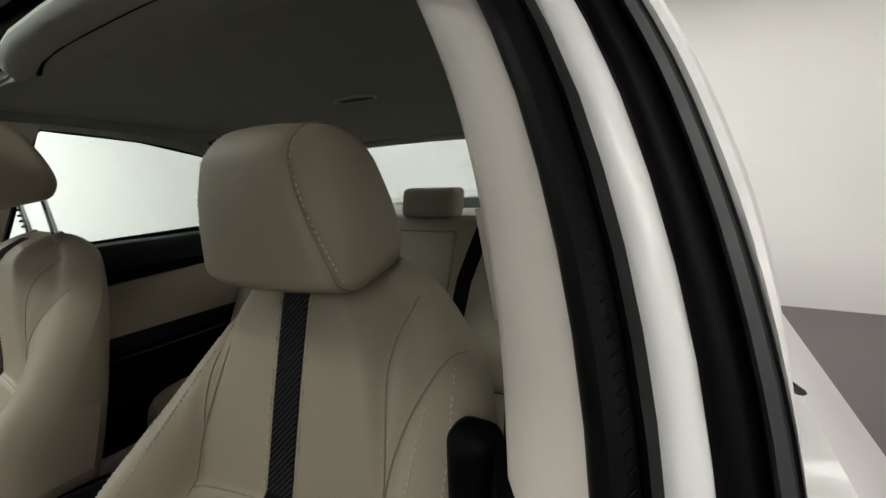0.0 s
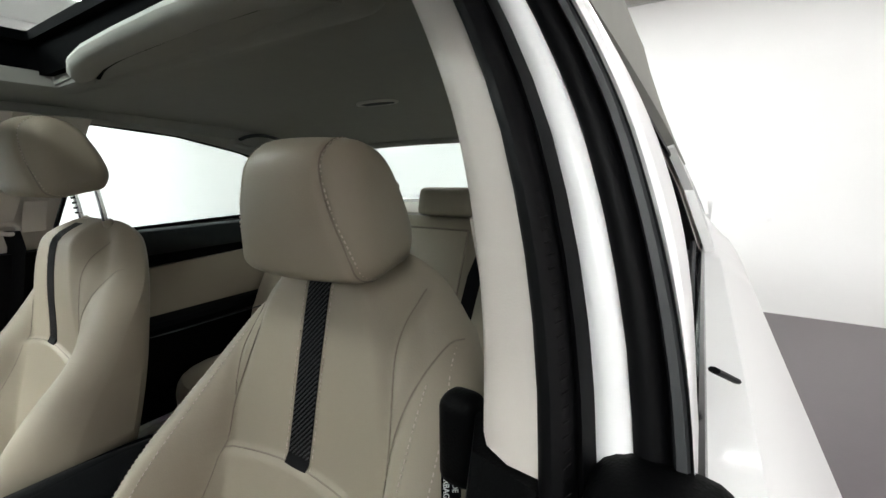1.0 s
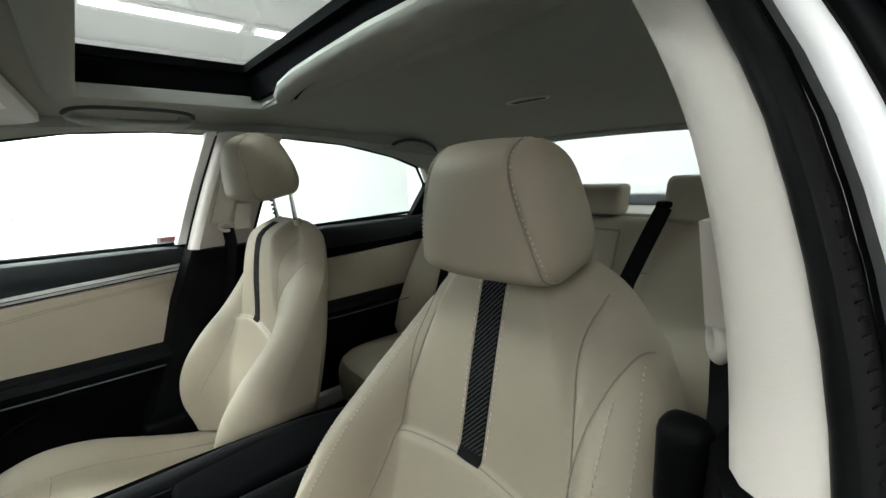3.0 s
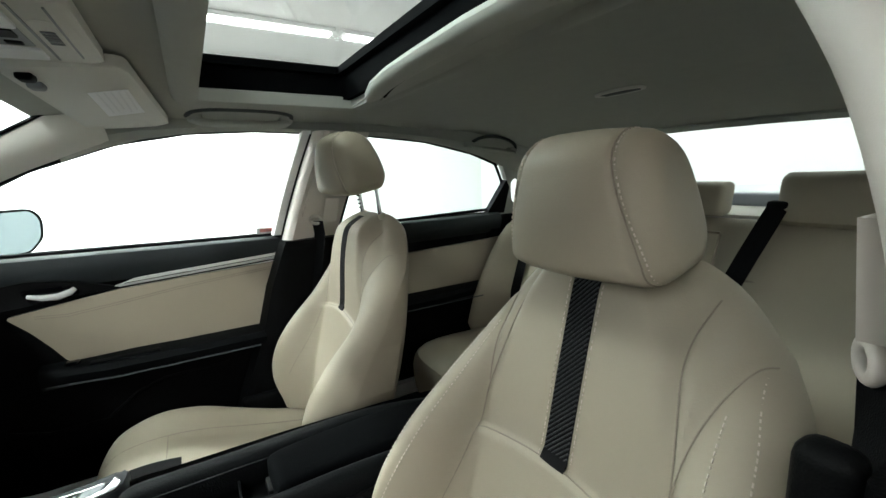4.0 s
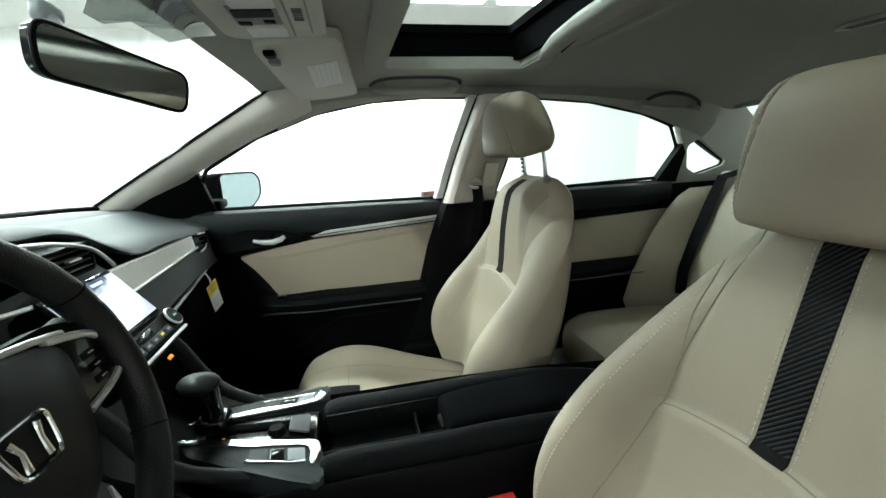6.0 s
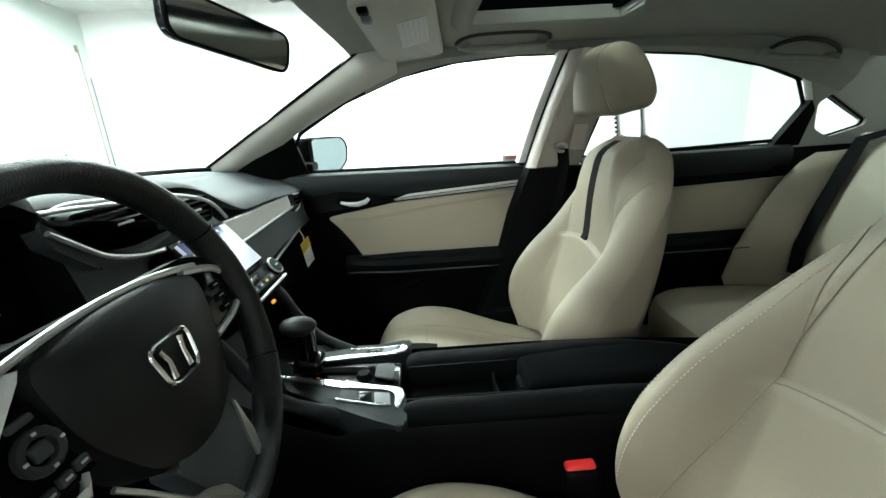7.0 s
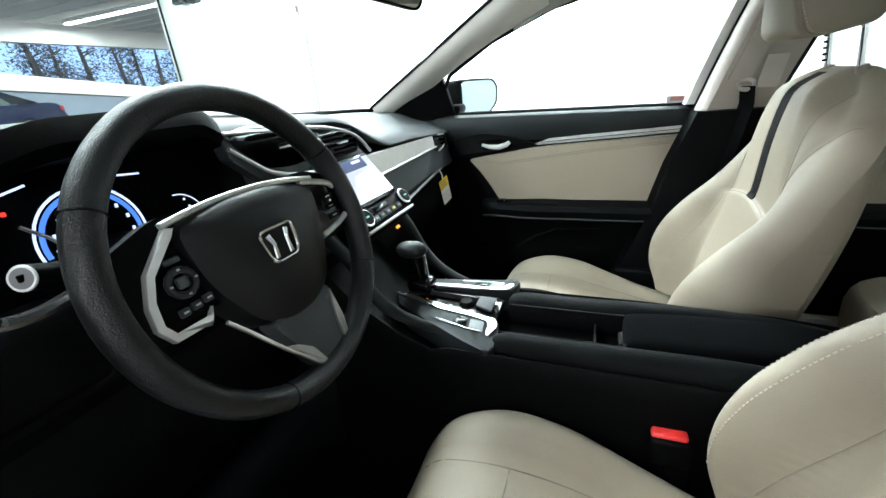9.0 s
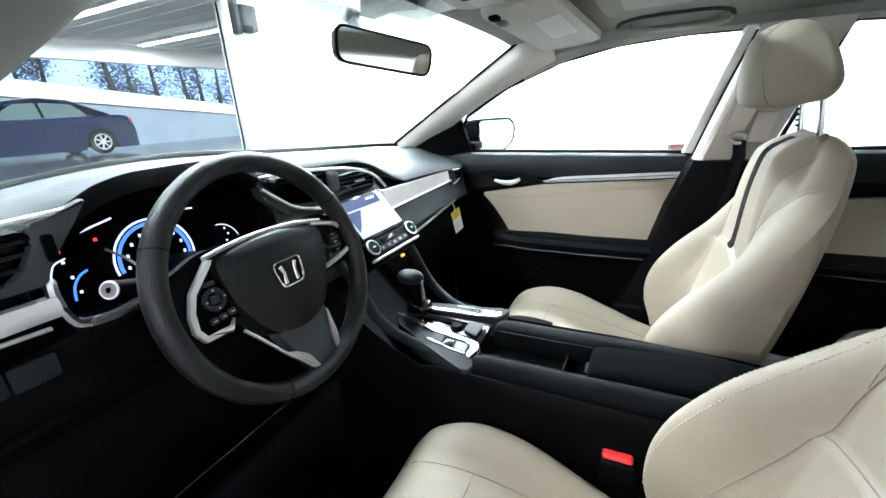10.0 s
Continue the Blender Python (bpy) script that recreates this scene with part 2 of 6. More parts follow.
# Colour lowered to stand for the weaker light on this wall.
structure("wall_north", bm, mat("dimmed_north_wall", (0.60, 0.645, 0.615), 0.6, var=0.12, scale=1.1, bump=0.15, bscale=40), "white garage wall with a wide open doorway")
structure("ceiling", rbox(((X0 + X1) / 2, (Y0 + Y1) / 2, ZC + 0.06), (X1 - X0 + 0.3, Y1 - Y0 + 0.3, 0.12), 0), CEIL, "low white garage ceiling")
# frame and rail of the overhead door
door_case = thing("door_frame", "white metal frame round the open overhead door", "door frame")
FRAME = mat("grey_metal_frame", (0.42, 0.43, 0.40), 0.5, var=0.15, scale=5)
part("jamb", rbox((DX1 - 0.03, Y1 - 0.02, DZ / 2), (0.06, 0.09, DZ), 0.004), FRAME, door_case)
part("jamb", rbox((DX0 + 0.03, Y1 - 0.02, DZ / 2), (0.06, 0.09, DZ), 0.004), FRAME, door_case)
part("head", rbox(((DX0 + DX1) / 2, Y1 - 0.02, DZ - 0.03), (DX1 - DX0 - 0.125, 0.09, 0.06), 0.004), FRAME, door_case)
part("seal", rbox((DX1 - 0.068, Y1 + 0.03, DZ / 2), (0.012, 0.02, DZ), 0.003), RUBBER, door_case)

DARK_BOX = mat("dark_grey_box", (0.03, 0.034, 0.036), 0.7, var=0.15, spec=0.15)
box = thing("door_sensor_box", "dark grey control box with a bracket beside the overhead door", "control box")
GREY = mat("grey_box", (0.16, 0.17, 0.18), 0.5, var=0.1)
part("body", rbox((DX1 + 0.2, Y1 - 0.07, 2.14), (0.2, 0.13, 0.26), 0.03, 4), DARK_BOX, box)
part("bracket", rbox((DX1 + 0.06, Y1 - 0.06, 2.14), (0.05, 0.1, 0.32), 0.006), DARK_BOX, box)
part("knob", rbox((DX1 + 0.13, Y1 - 0.15, 2.02), (0.1, 0.04, 0.08), 0.012), BLACK, box)
sw = thing("wall_switch", "small white switch box on the garage wall", "switch")
part("plate", rbox((DX1 + 0.22, Y1 - 0.012, 1.38), (0.07, 0.02, 0.14), 0.004), WALL, sw)
part("toggle", rbox((DX1 + 0.22, Y1 - 0.026, 1.38), (0.014, 0.012, 0.03), 0.003), GREY, sw)
steel = thing("steel_door", "pale painted steel door with a rusty edge in the garage wall", "door")
part("leaf", rbox((4.28, Y1 - 0.012, 1.06), (0.66, 0.024, 2.10), 0.004), WALL, steel, "pale painted door leaf")
part("edge", rbox((4.62, Y1 - 0.014, 1.10), (0.022, 0.03, 2.18), 0.003), mat("rusty_steel_edge", (0.30, 0.26, 0.21), 0.8, var=0.4, scale=6), steel, "rust-stained door edge")
for z in (0.35, 1.1, 1.9):
    part("hinge", tube([(4.60, Y1 - 0.032, z - 0.05), (4.60, Y1 - 0.032, z + 0.05)], 0.011, 8), FRAME, steel)
part("knob", tube([(4.02, Y1 - 0.024, 1.02), (4.02, Y1 - 0.07, 1.02)], [0.014, 0.026], 12), FRAME, steel)
for x, z in ((3.54, 1.86), (3.08, 1.34), (3.24, 1.34), (2.98, 0.95)):
    tagged(part("wall_anchor", rbox((x, Y1 - 0.012, z), (0.05, 0.024, 0.05), 0.008, 2), WALL), "small white anchor block on the garage wall", "anchor", "wall anchors")
conduit = part("conduit_pipe", tube([(X1 - 0.09, Y1 - 0.02, 0.02), (X1 - 0.09, Y1 - 0.02, 1.86)], 0.008, 8), GREY, None)
tagged(conduit, "thin grey pipe running down the garage wall", "pipe")
for y, z in ((0.61, 0.85), (-0.95, 0.83), (-1.35, 0.98), (1.9, 0.75)):
    tagged(part("wall_bolt", rbox((X1 - 0.006, y, z), (0.012, 0.022, 0.022), 0.004), GREY), "small dark bolt head in the white wall", "bolt", "bolts in the wall")
tagged(part("wall_bolt", rbox((-1.24, Y0 + 0.006, 0.75), (0.03, 0.012, 0.03), 0.004), WALL), "small white bolt head in the white wall", "bolt", "bolts in the wall")
tagged(part("wall_batten", rbox((-2.14, Y0 + 0.004, ZC / 2), (0.05, 0.008, ZC), 0.002), WALL), "flat white strip over a wall joint", "batten")
beam = tagged(part("ceiling_trim", rbox(((X0 + X1) / 2, Y0 + 0.03, ZC - 0.04), (X1 - X0, 0.06, 0.08), 0.004), FRAME), "grey trim along the top of the wall", "trim", "", "structure")


def fluorescent(name, at, length, label, group):
    t = thing(name, label, "ceiling light", group, at)
    part("housing", rbox((0, 0, -0.02), (0.16, length, 0.04), 0.008), WALL, t)
    for s in (-0.04, 0.04):
        part("tube", tube([(s, -length / 2 + 0.04, -0.055), (s, length / 2 - 0.04, -0.055)], 0.013, 8), TUBE, t, "glowing white tube")
    return t


def row_lamp(x, y, z, sx, sy, power, color=(0.92, 1.0, 0.98)):
    d = bpy.data.lights.new("tube_light", "AREA")
    d.shape, d.size, d.size_y, d.energy, d.color = "RECTANGLE", sx, sy, power, color
    new("tube_light", d).matrix_world = pose(x, y, z)


first = None
# Passenger-side row is seen; the driver-side row is unseen, added and tinted warm.
for x in (3.55, -4.6):
    for k in range(6):
        at = pose(x, Y0 + 0.75 + 1.27 * k, ZC)
        if first is None:
            first = fluorescent("fluorescent_light", at, 1.2, "white double-tube fluorescent light under the garage ceiling, most rows added", "garage ceiling lights")
        else:
            copy_thing(first, at)
    row_lamp(x, 1.1 if x > 0 else 1.5, ZC - 0.09, 0.14, 5.4 if x > 0 else 4.6, TUBE_POWER * (5.4 if x > 0 else 2.2), (0.92, 1.0, 0.98) if x > 0 else (1.0, 0.96, 0.95))

# Unseen rows ahead of the car, added to brighten dash and roof lining.
for k in range(4):
    for y in (1.5, 2.6):
        copy_thing(first, pose(-1.5 + 1.27 * k, y, ZC, 0, 0, 90))
# Unseen row beside the car, added to light the passenger cushion.
for k in range(5):
    copy_thing(first, pose(1.75, -0.2 + 0.95 * k, ZC)) if k % 2 == 0 else None
row_lamp(1.75, 1.7, ZC - 0.09, 0.14, 3.8, TUBE_POWER * 2.6)
# Unseen row behind the car, added to whiten the rear wall.
for k in range(5):
    copy_thing(first, pose(-1.9 + 1.27 * k, -2.75, ZC, 0, 0, 90))
row_lamp(0.6, -2.75, ZC - 0.09, 6.2, 0.14, TUBE_POWER * 0.8)
for y in (1.5, 2.6):
    row_lamp(0.4, y, ZC - 0.09, 5.0, 0.14, TUBE_POWER * 1.8)

# ---- outside, under the canopy ----
CANOPY = mat("corrugated_canopy", (0.80, 0.77, 0.70), 0.6, var=0.2, scale=3)
bm = bmesh.new()
for i in range(60):
    rbox((-3.5 + 0.21 * i, 8.1, 3.05 + 0.012 * (i % 2)), (0.205, 7.6, 0.03), 0, bm=bm)
structure("canopy_roof", bm, CANOPY, "ribbed canopy roof over the yard")
SNOW = mat("pale_bank", (0.85, 0.80, 0.72), 0.85, var=0.12, scale=0.8)
bm = rbox((3, 12.0, 2.845), (16, 0.2, 0.41), 0.01)
structure("canopy_beam", bm, WALL, "pale beam along the canopy's far edge")
for x in (-3.2, 9.4):
    tagged(part("canopy_post", tube([(x, 11.9, 0.0), (x, 11.9, 3.0)], 0.06, 10), FRAME), "round grey steel post under the canopy", "post", "canopy posts")
lamp = fluorescent("canopy_light", pose(3.85, 9.0, 3.035), 4.1, "long fluorescent light under the canopy", "canopy lights")
copy_thing(lamp, pose(6.2, 9.4, 3.035))
row_lamp(3.85, 9.0, 2.95, 0.12, 4.0, 300)
row_lamp(6.2, 9.4, 2.95, 0.12, 4.0, 300)
# pale low wall and the far trees
top_z = lambda x: 2.70 - 0.1157 * (x - 5.57)
low_z = lambda x: 2.19 - 0.0996 * (x - 5.42)
structure("yard_wall", prism([(-14, top_z(-14)), (20, top_z(20)), (20, low_z(20)), (-14, low_z(-14))], lambda a, b, d: (a, 17.8 - d, b), 0.6, 0.02), SNOW, "pale sloping wall along the yard")
structure("yard_kerb", prism([(-14, low_z(-14) - 0.01), (20, low_z(20) - 0.01), (20, 0.2), (-14, 0.2)], lambda a, b, d: (a, 17.6 - d, b), 0.3, 0.02), mat("blue_grey_bank", (0.22, 0.28, 0.34), 0.8, var=0.3, scale=1.5), "grey bank below the pale wall")
BARK = mat("dark_bark", (0.03, 0.028, 0.03), 0.9, var=0.3)
LEAF = mat("bare_twigs", (0.035, 0.045, 0.05), 0.9, var=0.4)
rng = random.Random(4)


def bare_tree(x, y, h):
    t = thing("tree", "thin dark tree with sparse winter branches", "tree", "far trees")
    part("trunk", tube([(x, y, 0), (x + 0.1, y, h * 0.5), (x + rng.uniform(-0.3, 0.3), y, h)], [0.14, 0.1, 0.03], 6), BARK, t)
    leaves = bmesh.new()
    for k in range(16):
        z = h * rng.uniform(0.3, 0.95)
        a, r = rng.uniform(0, 6.28), rng.uniform(0.5, 1.5) * (1.15 - z / h)
        p, q = Vector((x, y, z)), Vector((x + r * math.cos(a), y + r * math.sin(a), z + r * 0.5))
        part("limb", tube([p, q], [0.03, 0.01], 4), BARK, t)
        for j in range(64):
            c = p.lerp(q, rng.uniform(0.3, 1.1)) + Vector([rng.gauss(0, 0.22) for _ in range(3)])
            d = Vector([rng.uniform(-1, 1) for _ in range(3)]).normalized() * rng.uniform(0.05, 0.10)
            e = d.orthogonal().normalized() * 0.03
            leaves.faces.new([leaves.verts.new(v) for v in (c - d, c + e, c + d, c - e)])
    part("crown", leaves, LEAF, t, smooth=False)


for k in range(24):
    bare_tree(1.0 + 0.95 * k + rng.uniform(-0.6, 0.6), 21 + rng.uniform(-2, 3), rng.uniform(3.6, 5.0))
# Distant haze is painted blue on a panel that glows by itself.
BLUE = mat("glowing_haze_blue", (0.28, 0.42, 0.66), 1.0, var=0.2, scale=0.25, emit=(0.20, 0.36, 0.80), power=0.75)
structure("backdrop", rbox((10, 60, 6), (160, 0.2, 14), 0), BLUE, "glowing blue panel painted as hazy distance behind the trees")


def dark_car(at):
    car = thing("parked_car", "dark blue sedan parked in the wet yard", "car", "", at)
    PAINT = mat("dark_blue_paint", (0.003, 0.007, 0.045), 0.1, var=0.1, coat=0.0, spec=0.06)
    DARKG = mat("dark_car_glass", (0.12, 0.17, 0.15), 0.08, var=0.1)
    rows = []
    for i in range(41):
        x = -2.35 + 4.7 * i / 40
        e = max(0.0, abs(x) - 1.9) / 0.45
        top = ease(x, [(-2.35, 0.62), (-2.2, 0.74), (-1.0, 0.92), (0, 0.96), (1.4, 0.98), (2.2, 0.96), (2.35, 0.72)])
        w = 0.9 - 0.16 * e * e
        arch = max((math.sqrt(max(0.0, 0.36**2 - (x - c) ** 2)) + 0.3 if abs(x - c) < 0.36 else 0.13) for c in (-1.4, 1.36))
        sec = []
        for s in (-1, 1):
            col = [(x, s * w * 0.96, min(arch, top - 0.1)), (x, s * w, (arch + top) / 2 if arch > 0.5 else 0.6), (x, s * w * 0.97, top - 0.05), (x, s * w * 0.9, top)]
            sec += col if s < 0 else col[::-1]
        rows.append(sec)
    part("body", loft(rows), PAINT, car)
    rows = []
    for x, z, w in ((-0.95, 0.93, 0.80), (-0.25, 1.36, 0.60), (0.3, 1.44, 0.58), (0.95, 1.38, 0.58), (1.75, 1.0, 0.78)):
        rows.append([(x, -w, z), (x, -w * 0.94, z + 0.03), (x, 0, z + 0.05), (x, w * 0.94, z + 0.03), (x, w, z), (x, 0, 0.9)])
    part("roof", loft(rows), PAINT, car)
    for s in (-1, 1):
        f = lambda a, b, d, s=s: (a, s * (0.80 - 0.42 * (b - 0.95) + 0.012 - d), b)
        part("window", prism(rounded([(-0.78, 0.97), (0.22, 0.97), (0.22, 1.34), (-0.2, 1.32)], 0.04), f, 0.02), DARKG, car, "dark side window")
        part("window", prism(rounded([(0.29, 0.97), (1.22, 1.0), (0.95, 1.3), (0.29, 1.34)], 0.05), f, 0.02), DARKG, car, "dark side window")
        part("tail_light", rbox((2.18, s * 0.72, 0.84), (0.2, 0.18, 0.12), 0.03, 3), mat("red_lens", (0.6, 0.02, 0.02), 0.2, var=0.05), car, "red tail light")
        part("belt_line", tube([(-0.86, s * 0.815, 0.955), (0.2, s * 0.815, 0.962), (1.32, s * 0.815, 0.985)], 0.012, 6), CHROME, car, "chrome line under the windows")
        part("handle", rbox((0.1, s * 0.905, 0.83), (0.16, 0.03, 0.03), 0.01), PAINT, car)
        part("handle", rbox((1.05, s * 0.905, 0.85), (0.16, 0.03, 0.03), 0.01), PAINT, car)
        for c in (-1.4, 1.36):
            w = part("wheel", tube([(c + 0.25 * math.cos(a), s * 0.8, 0.31 + 0.25 * math.sin(a)) for a in [k * math.pi / 12 for k in range(24)]], 0.075, 10, True, up=(0, 1, 0)), RUBBER, car)
            bm = tube([(c, s * 0.85, 0.31), (c, s * 0.88, 0.31)], 0.06, 12)
            for k in range(7):
                a = k * 2 * math.pi / 7
                tube([(c + 0.05 * math.cos(a), s * 0.865, 0.31 + 0.05 * math.sin(a)), (c + 0.2 * math.cos(a), s * 0.865, 0.31 + 0.2 * math.sin(a))], 0.022, 6, bm=bm)
            tube([(c + 0.2 * math.cos(a), s * 0.86, 0.31 + 0.2 * math.sin(a)) for a in [k * math.pi / 12 for k in range(24)]], 0.018, 6, True, bm=bm, up=(0, 1, 0))
            part("rim", bm, SILVER, w, "silver spoked rim")
    return car


dark_car(pose(4.45, 14.4, ground_z(14.4), 0, 0, 0))

# ---- the car's shell: everything left and right is built by side s = -1 (driver) or 1 ----
BELT = 0.937


def side_x(z):
    """Half-width of the side windows' plane at height z."""
    return 0.7665 - 0.36 * (z - BELT) - 0.25 * max(0.0, z - BELT) ** 2


car = thing("white_car", "white sedan with beige interior parked in a garage", "car")
WB_F, WB_R = 1.47, -1.27


def outer_x(y, z):
    w = ease(z, [(0.2, 0.85), (0.35, 0.875), (0.55, 0.895), (0.72, 0.9), (0.82, 0.897), (0.9, 0.865), (0.94, 0.81)])
    return w - 0.10 * ss(1.2, 2.3, y) - 0.08 * ss(-1.3, -2.3, y) + 0.0


def skin(name, y0, y1, s, label="", n=24):
    def f(u, v):
        y = y0 + (y1 - y0) * u
        low = 0.22
        for c in (WB_F, WB_R):
            if abs(y - c) < 0.35:
                low = max(low, 0.31 + math.sqrt(0.35**2 - (y - c) ** 2))
        top = 0.935 - 0.05 * ss(0.8, 1.2, y) - 0.13 * ss(1.2, 2.3, y) + 0.03 * ss(-1.0, -1.8, y)
        z = low + (top - low) * v
        return (s * outer_x(y, z), y, z)
    return slab(f, n, 14, (-s * 0.03, 0, 0)), label


for s in (-1, 1):
    for nm, a, b in (("front_fender", 0.72, 2.3), ("rear_quarter", -1.06, -2.3)):
        bm, lb = skin(nm, a, b, s)
        part(nm, bm, WHITE_PAINT, car)
    part("rocker_sill", slab(lambda u, v, s=s: (s * (0.90 - 0.2 * v), 0.72 - 1.78 * u, 0.2 + 0.10 * ss(0, 0.4, v)), 6, 4, (0, 0, -0.05)), WHITE_PAINT, car)
    for c in (WB_F, WB_R):
        w = part("wheel", tube([(s * 0.79, c + 0.24 * math.cos(a), 0.315 + 0.24 * math.sin(a)) for a in [k * math.pi / 14 for k in range(28)]], 0.075, 10, True, up=(1, 0, 0)), RUBBER, car)
        part("rim", tube([(s * 0.74, c, 0.315), (s * 0.83, c, 0.315)], [0.18, 0.19], 24), SILVER, w)
part("bonnet", slab(lambda u, v: ((v - 0.5) * 2 * (0.80 - 0.06 * u), 1.16 + 1.14 * u, 0.885 - 0.09 * u - 0.06 * u * u + 0.02 * (1 - (2 * v - 1) ** 2)), 10, 10, (0, 0, -0.03)), WHITE_PAINT, car)
part("boot_lid", slab(lambda u, v: ((v - 0.5) * 2 * 0.80, -1.62 - 0.68 * u, 0.965 + 0.02 * u + 0.03 * (1 - (2 * v - 1) ** 2)), 8, 10, (0, 0, -0.03)), WHITE_PAINT, car)
for y, nm in ((2.32, "front_bumper"), (-2.32, "rear_bumper")):
    d = 1 if y > 0 else -1
    part(nm, slab(lambda u, v, y=y, d=d: ((u - 0.5) * 2 * 0.82, y - d * 0.25 * (2 * u - 1) ** 2 * 0.6, 0.22 + (0.66 if d > 0 else 0.8) * v), 16, 6, (0, -d * 0.04, 0)), WHITE_PAINT, car)
part("floor_pan", rbox((0, -0.35, 0.2), (1.56, 2.75, 0.04), 0.01), BLACK, car)
part("carpet", rbox((0, -0.2, 0.235), (1.5, 2.3, 0.03), 0.012), CLOTH, car)
for s in (-1, 1):
    part("kick_panel", rbox((s * 0.752, 0.90, 0.60), (0.03, 0.36, 0.70), 0.006), BLACK, car)
part("firewall", rbox((0, 1.1, 0.57), (1.5, 0.03, 0.74), 0.005), BLACK, car)
part("rear_bulkhead", rbox((0, -1.46, 0.56), (1.5, 0.03, 0.72), 0.005), BLACK, car)

# roof lining with the sunroof's opening
SRX, SRF, SRR = 0.425, 0.125, -0.235


def lining_z(x, y):
    z = 1.312 - 0.020 * (x / 0.62) ** 2 - 0.012 * (abs(x) / 0.62) ** 6
    z -= 0.015 * ss(0.2, 0.45, y) + 0.012 * ss(-0.35, -0.75, y) + 0.072 * min(1.0, max(0.0, (-0.775 - y) / 0.37))
    return z


def roof_grid(f, off, hole=True, n=1):
    xs = [-0.63, -0.6, -0.56, -0.5, -SRX - 0.02, -0.3, -0.2, -0.1, 0, 0.1, 0.2, 0.3, SRX + 0.02, 0.5, 0.56, 0.6, 0.63]
    yv = [0.42, 0.38, 0.33, 0.26, 0.2, SRF + 0.02, 0.05, -0.05, -0.15, SRR - 0.02, -0.35, -0.45, -0.55, -0.65, -0.72, -0.77, -0.81, -0.86, -0.92, -1.0, -1.08, -1.16]
    bm = bmesh.new()
    V = {}
    for i, x in enumerate(xs):
        for j, y in enumerate(yv):
            V[i, j] = bm.verts.new((x, y + (0.03 * (1 - (x / 0.6) ** 2) if y > 0.3 else 0), f(x, y)))
    for i in range(len(xs) - 1):
        for j in range(len(yv) - 1):
            if hole and abs(xs[i] + xs[i + 1]) / 2 < SRX and SRR < (yv[j] + yv[j + 1]) / 2 < SRF:
                continue
            bm.faces.new((V[i, j], V[i + 1, j], V[i + 1, j + 1], V[i, j + 1]))
    g = bmesh.ops.extrude_face_region(bm, geom=bm.faces[:])
    bmesh.ops.translate(bm, vec=(0, 0, off), verts=[e for e in g["geom"] if isinstance(e, bmesh.types.BMVert)])
    return bm


part("headliner", roof_grid(lining_z, 0.012), HEADLINER, car, "grey-beige cloth roof lining")
part("roof_skin", roof_grid(lambda x, y: lining_z(x, max(-0.75, min(y, 0.2))) + 0.085 - 0.075 * ss(0.15, 0.42, y) - 0.10 * ss(-0.5, -1.16, y), 0.012), WHITE_PAINT, car)


def frame_ring(hx, yf, yr, r, sections):
    """Closed frame: sections are (inset, height) pairs followed round the rounded opening."""
    base = [rounded([(-hx + i, yf - i), (hx - i, yf - i), (hx - i, yr + i), (-hx + i, yr + i)], max(0.01, r - i), 8) for i, _ in sections]
    n = len(base[0])
    rings = [[(*base[k][j], sections[k][1]) for k in range(len(sections))] for j in range(n)]
    rings.append(rings[0])
    bm = loft(rings, True, False)
    bmesh.ops.remove_doubles(bm, verts=bm.verts, dist=1e-6)
    return bm


sunroof = thing("sunroof", "glass sunroof with its shade slid open", "sunroof")
part("lip", frame_ring(SRX + 0.045, SRF + 0.03, SRR - 0.075, 0.05, [(0, 1.304), (0.012, 1.292), (0.035, 1.289), (0.05, 1.298), (0.054, 1.325), (0.03, 1.335)]), HEADLINER, sunroof, "padded cloth edge of the roof opening")
part("well", frame_ring(SRX + 0.012, SRF + 0.0, SRR - 0.02, 0.04, [(0, 1.318), (0.014, 1.318), (0.02, 1.375), (0.0, 1.378)]), CLOTH, sunroof, "black inner frame")
roll = [(0.30, -0.262, 1.300), (0.20, -0.232, 1.294), (0.10, -0.205, 1.292), (0.0, -0.190, 1.291), (-0.12, -0.182, 1.290), (-0.25, -0.178, 1.290), (-0.36, -0.184, 1.292), (-0.41, -0.215, 1.296), (-0.43, -0.25, 1.304)]
part("rear_roll", tube(roll, [0.010, 0.021, 0.024, 0.025, 0.025, 0.025, 0.024, 0.018, 0.008], 14, flat=0.6), HEADLINER, sunroof, "padded roll along the opening's rear edge")
part("rear_plate", slab(lambda u, v: (lambda x: (x, -0.325 + (ease(-x, [(-p[0], p[1] - 0.022) for p in roll]) + 0.325) * v, 1.287 + 0.010 * (1 - v) + 0.008 * (x / 0.45) ** 2))(0.42 - 0.84 * u), 24, 4, (0, 0, 0.006)), HEADLINER, sunroof, "cloth strip behind the roll")
# Black tube stands in for the shadow in the gap behind the roll.
part("roll_gap", tube(smooth([(x, y - 0.024, z - 0.002) for x, y, z in roll[1:-2]], 4), 0.0045, 8), CLOTH, sunroof, "dark strip drawn as the shaded gap behind the roll")
part("glass_border", frame_ring(SRX + 0.03, SRF + 0.03, SRR - 0.04, 0.05, [(0, 1.380), (0.055, 1.378), (0.055, 1.396), (0, 1.398)]), CLOTH, sunroof, "black glass border")
part("pane", rbox((0, (SRF + SRR) / 2, 1.400), (2 * SRX + 0.04, SRF - SRR + 0.06, 0.004), 0), GLASS, sunroof, "clear sunroof glass")


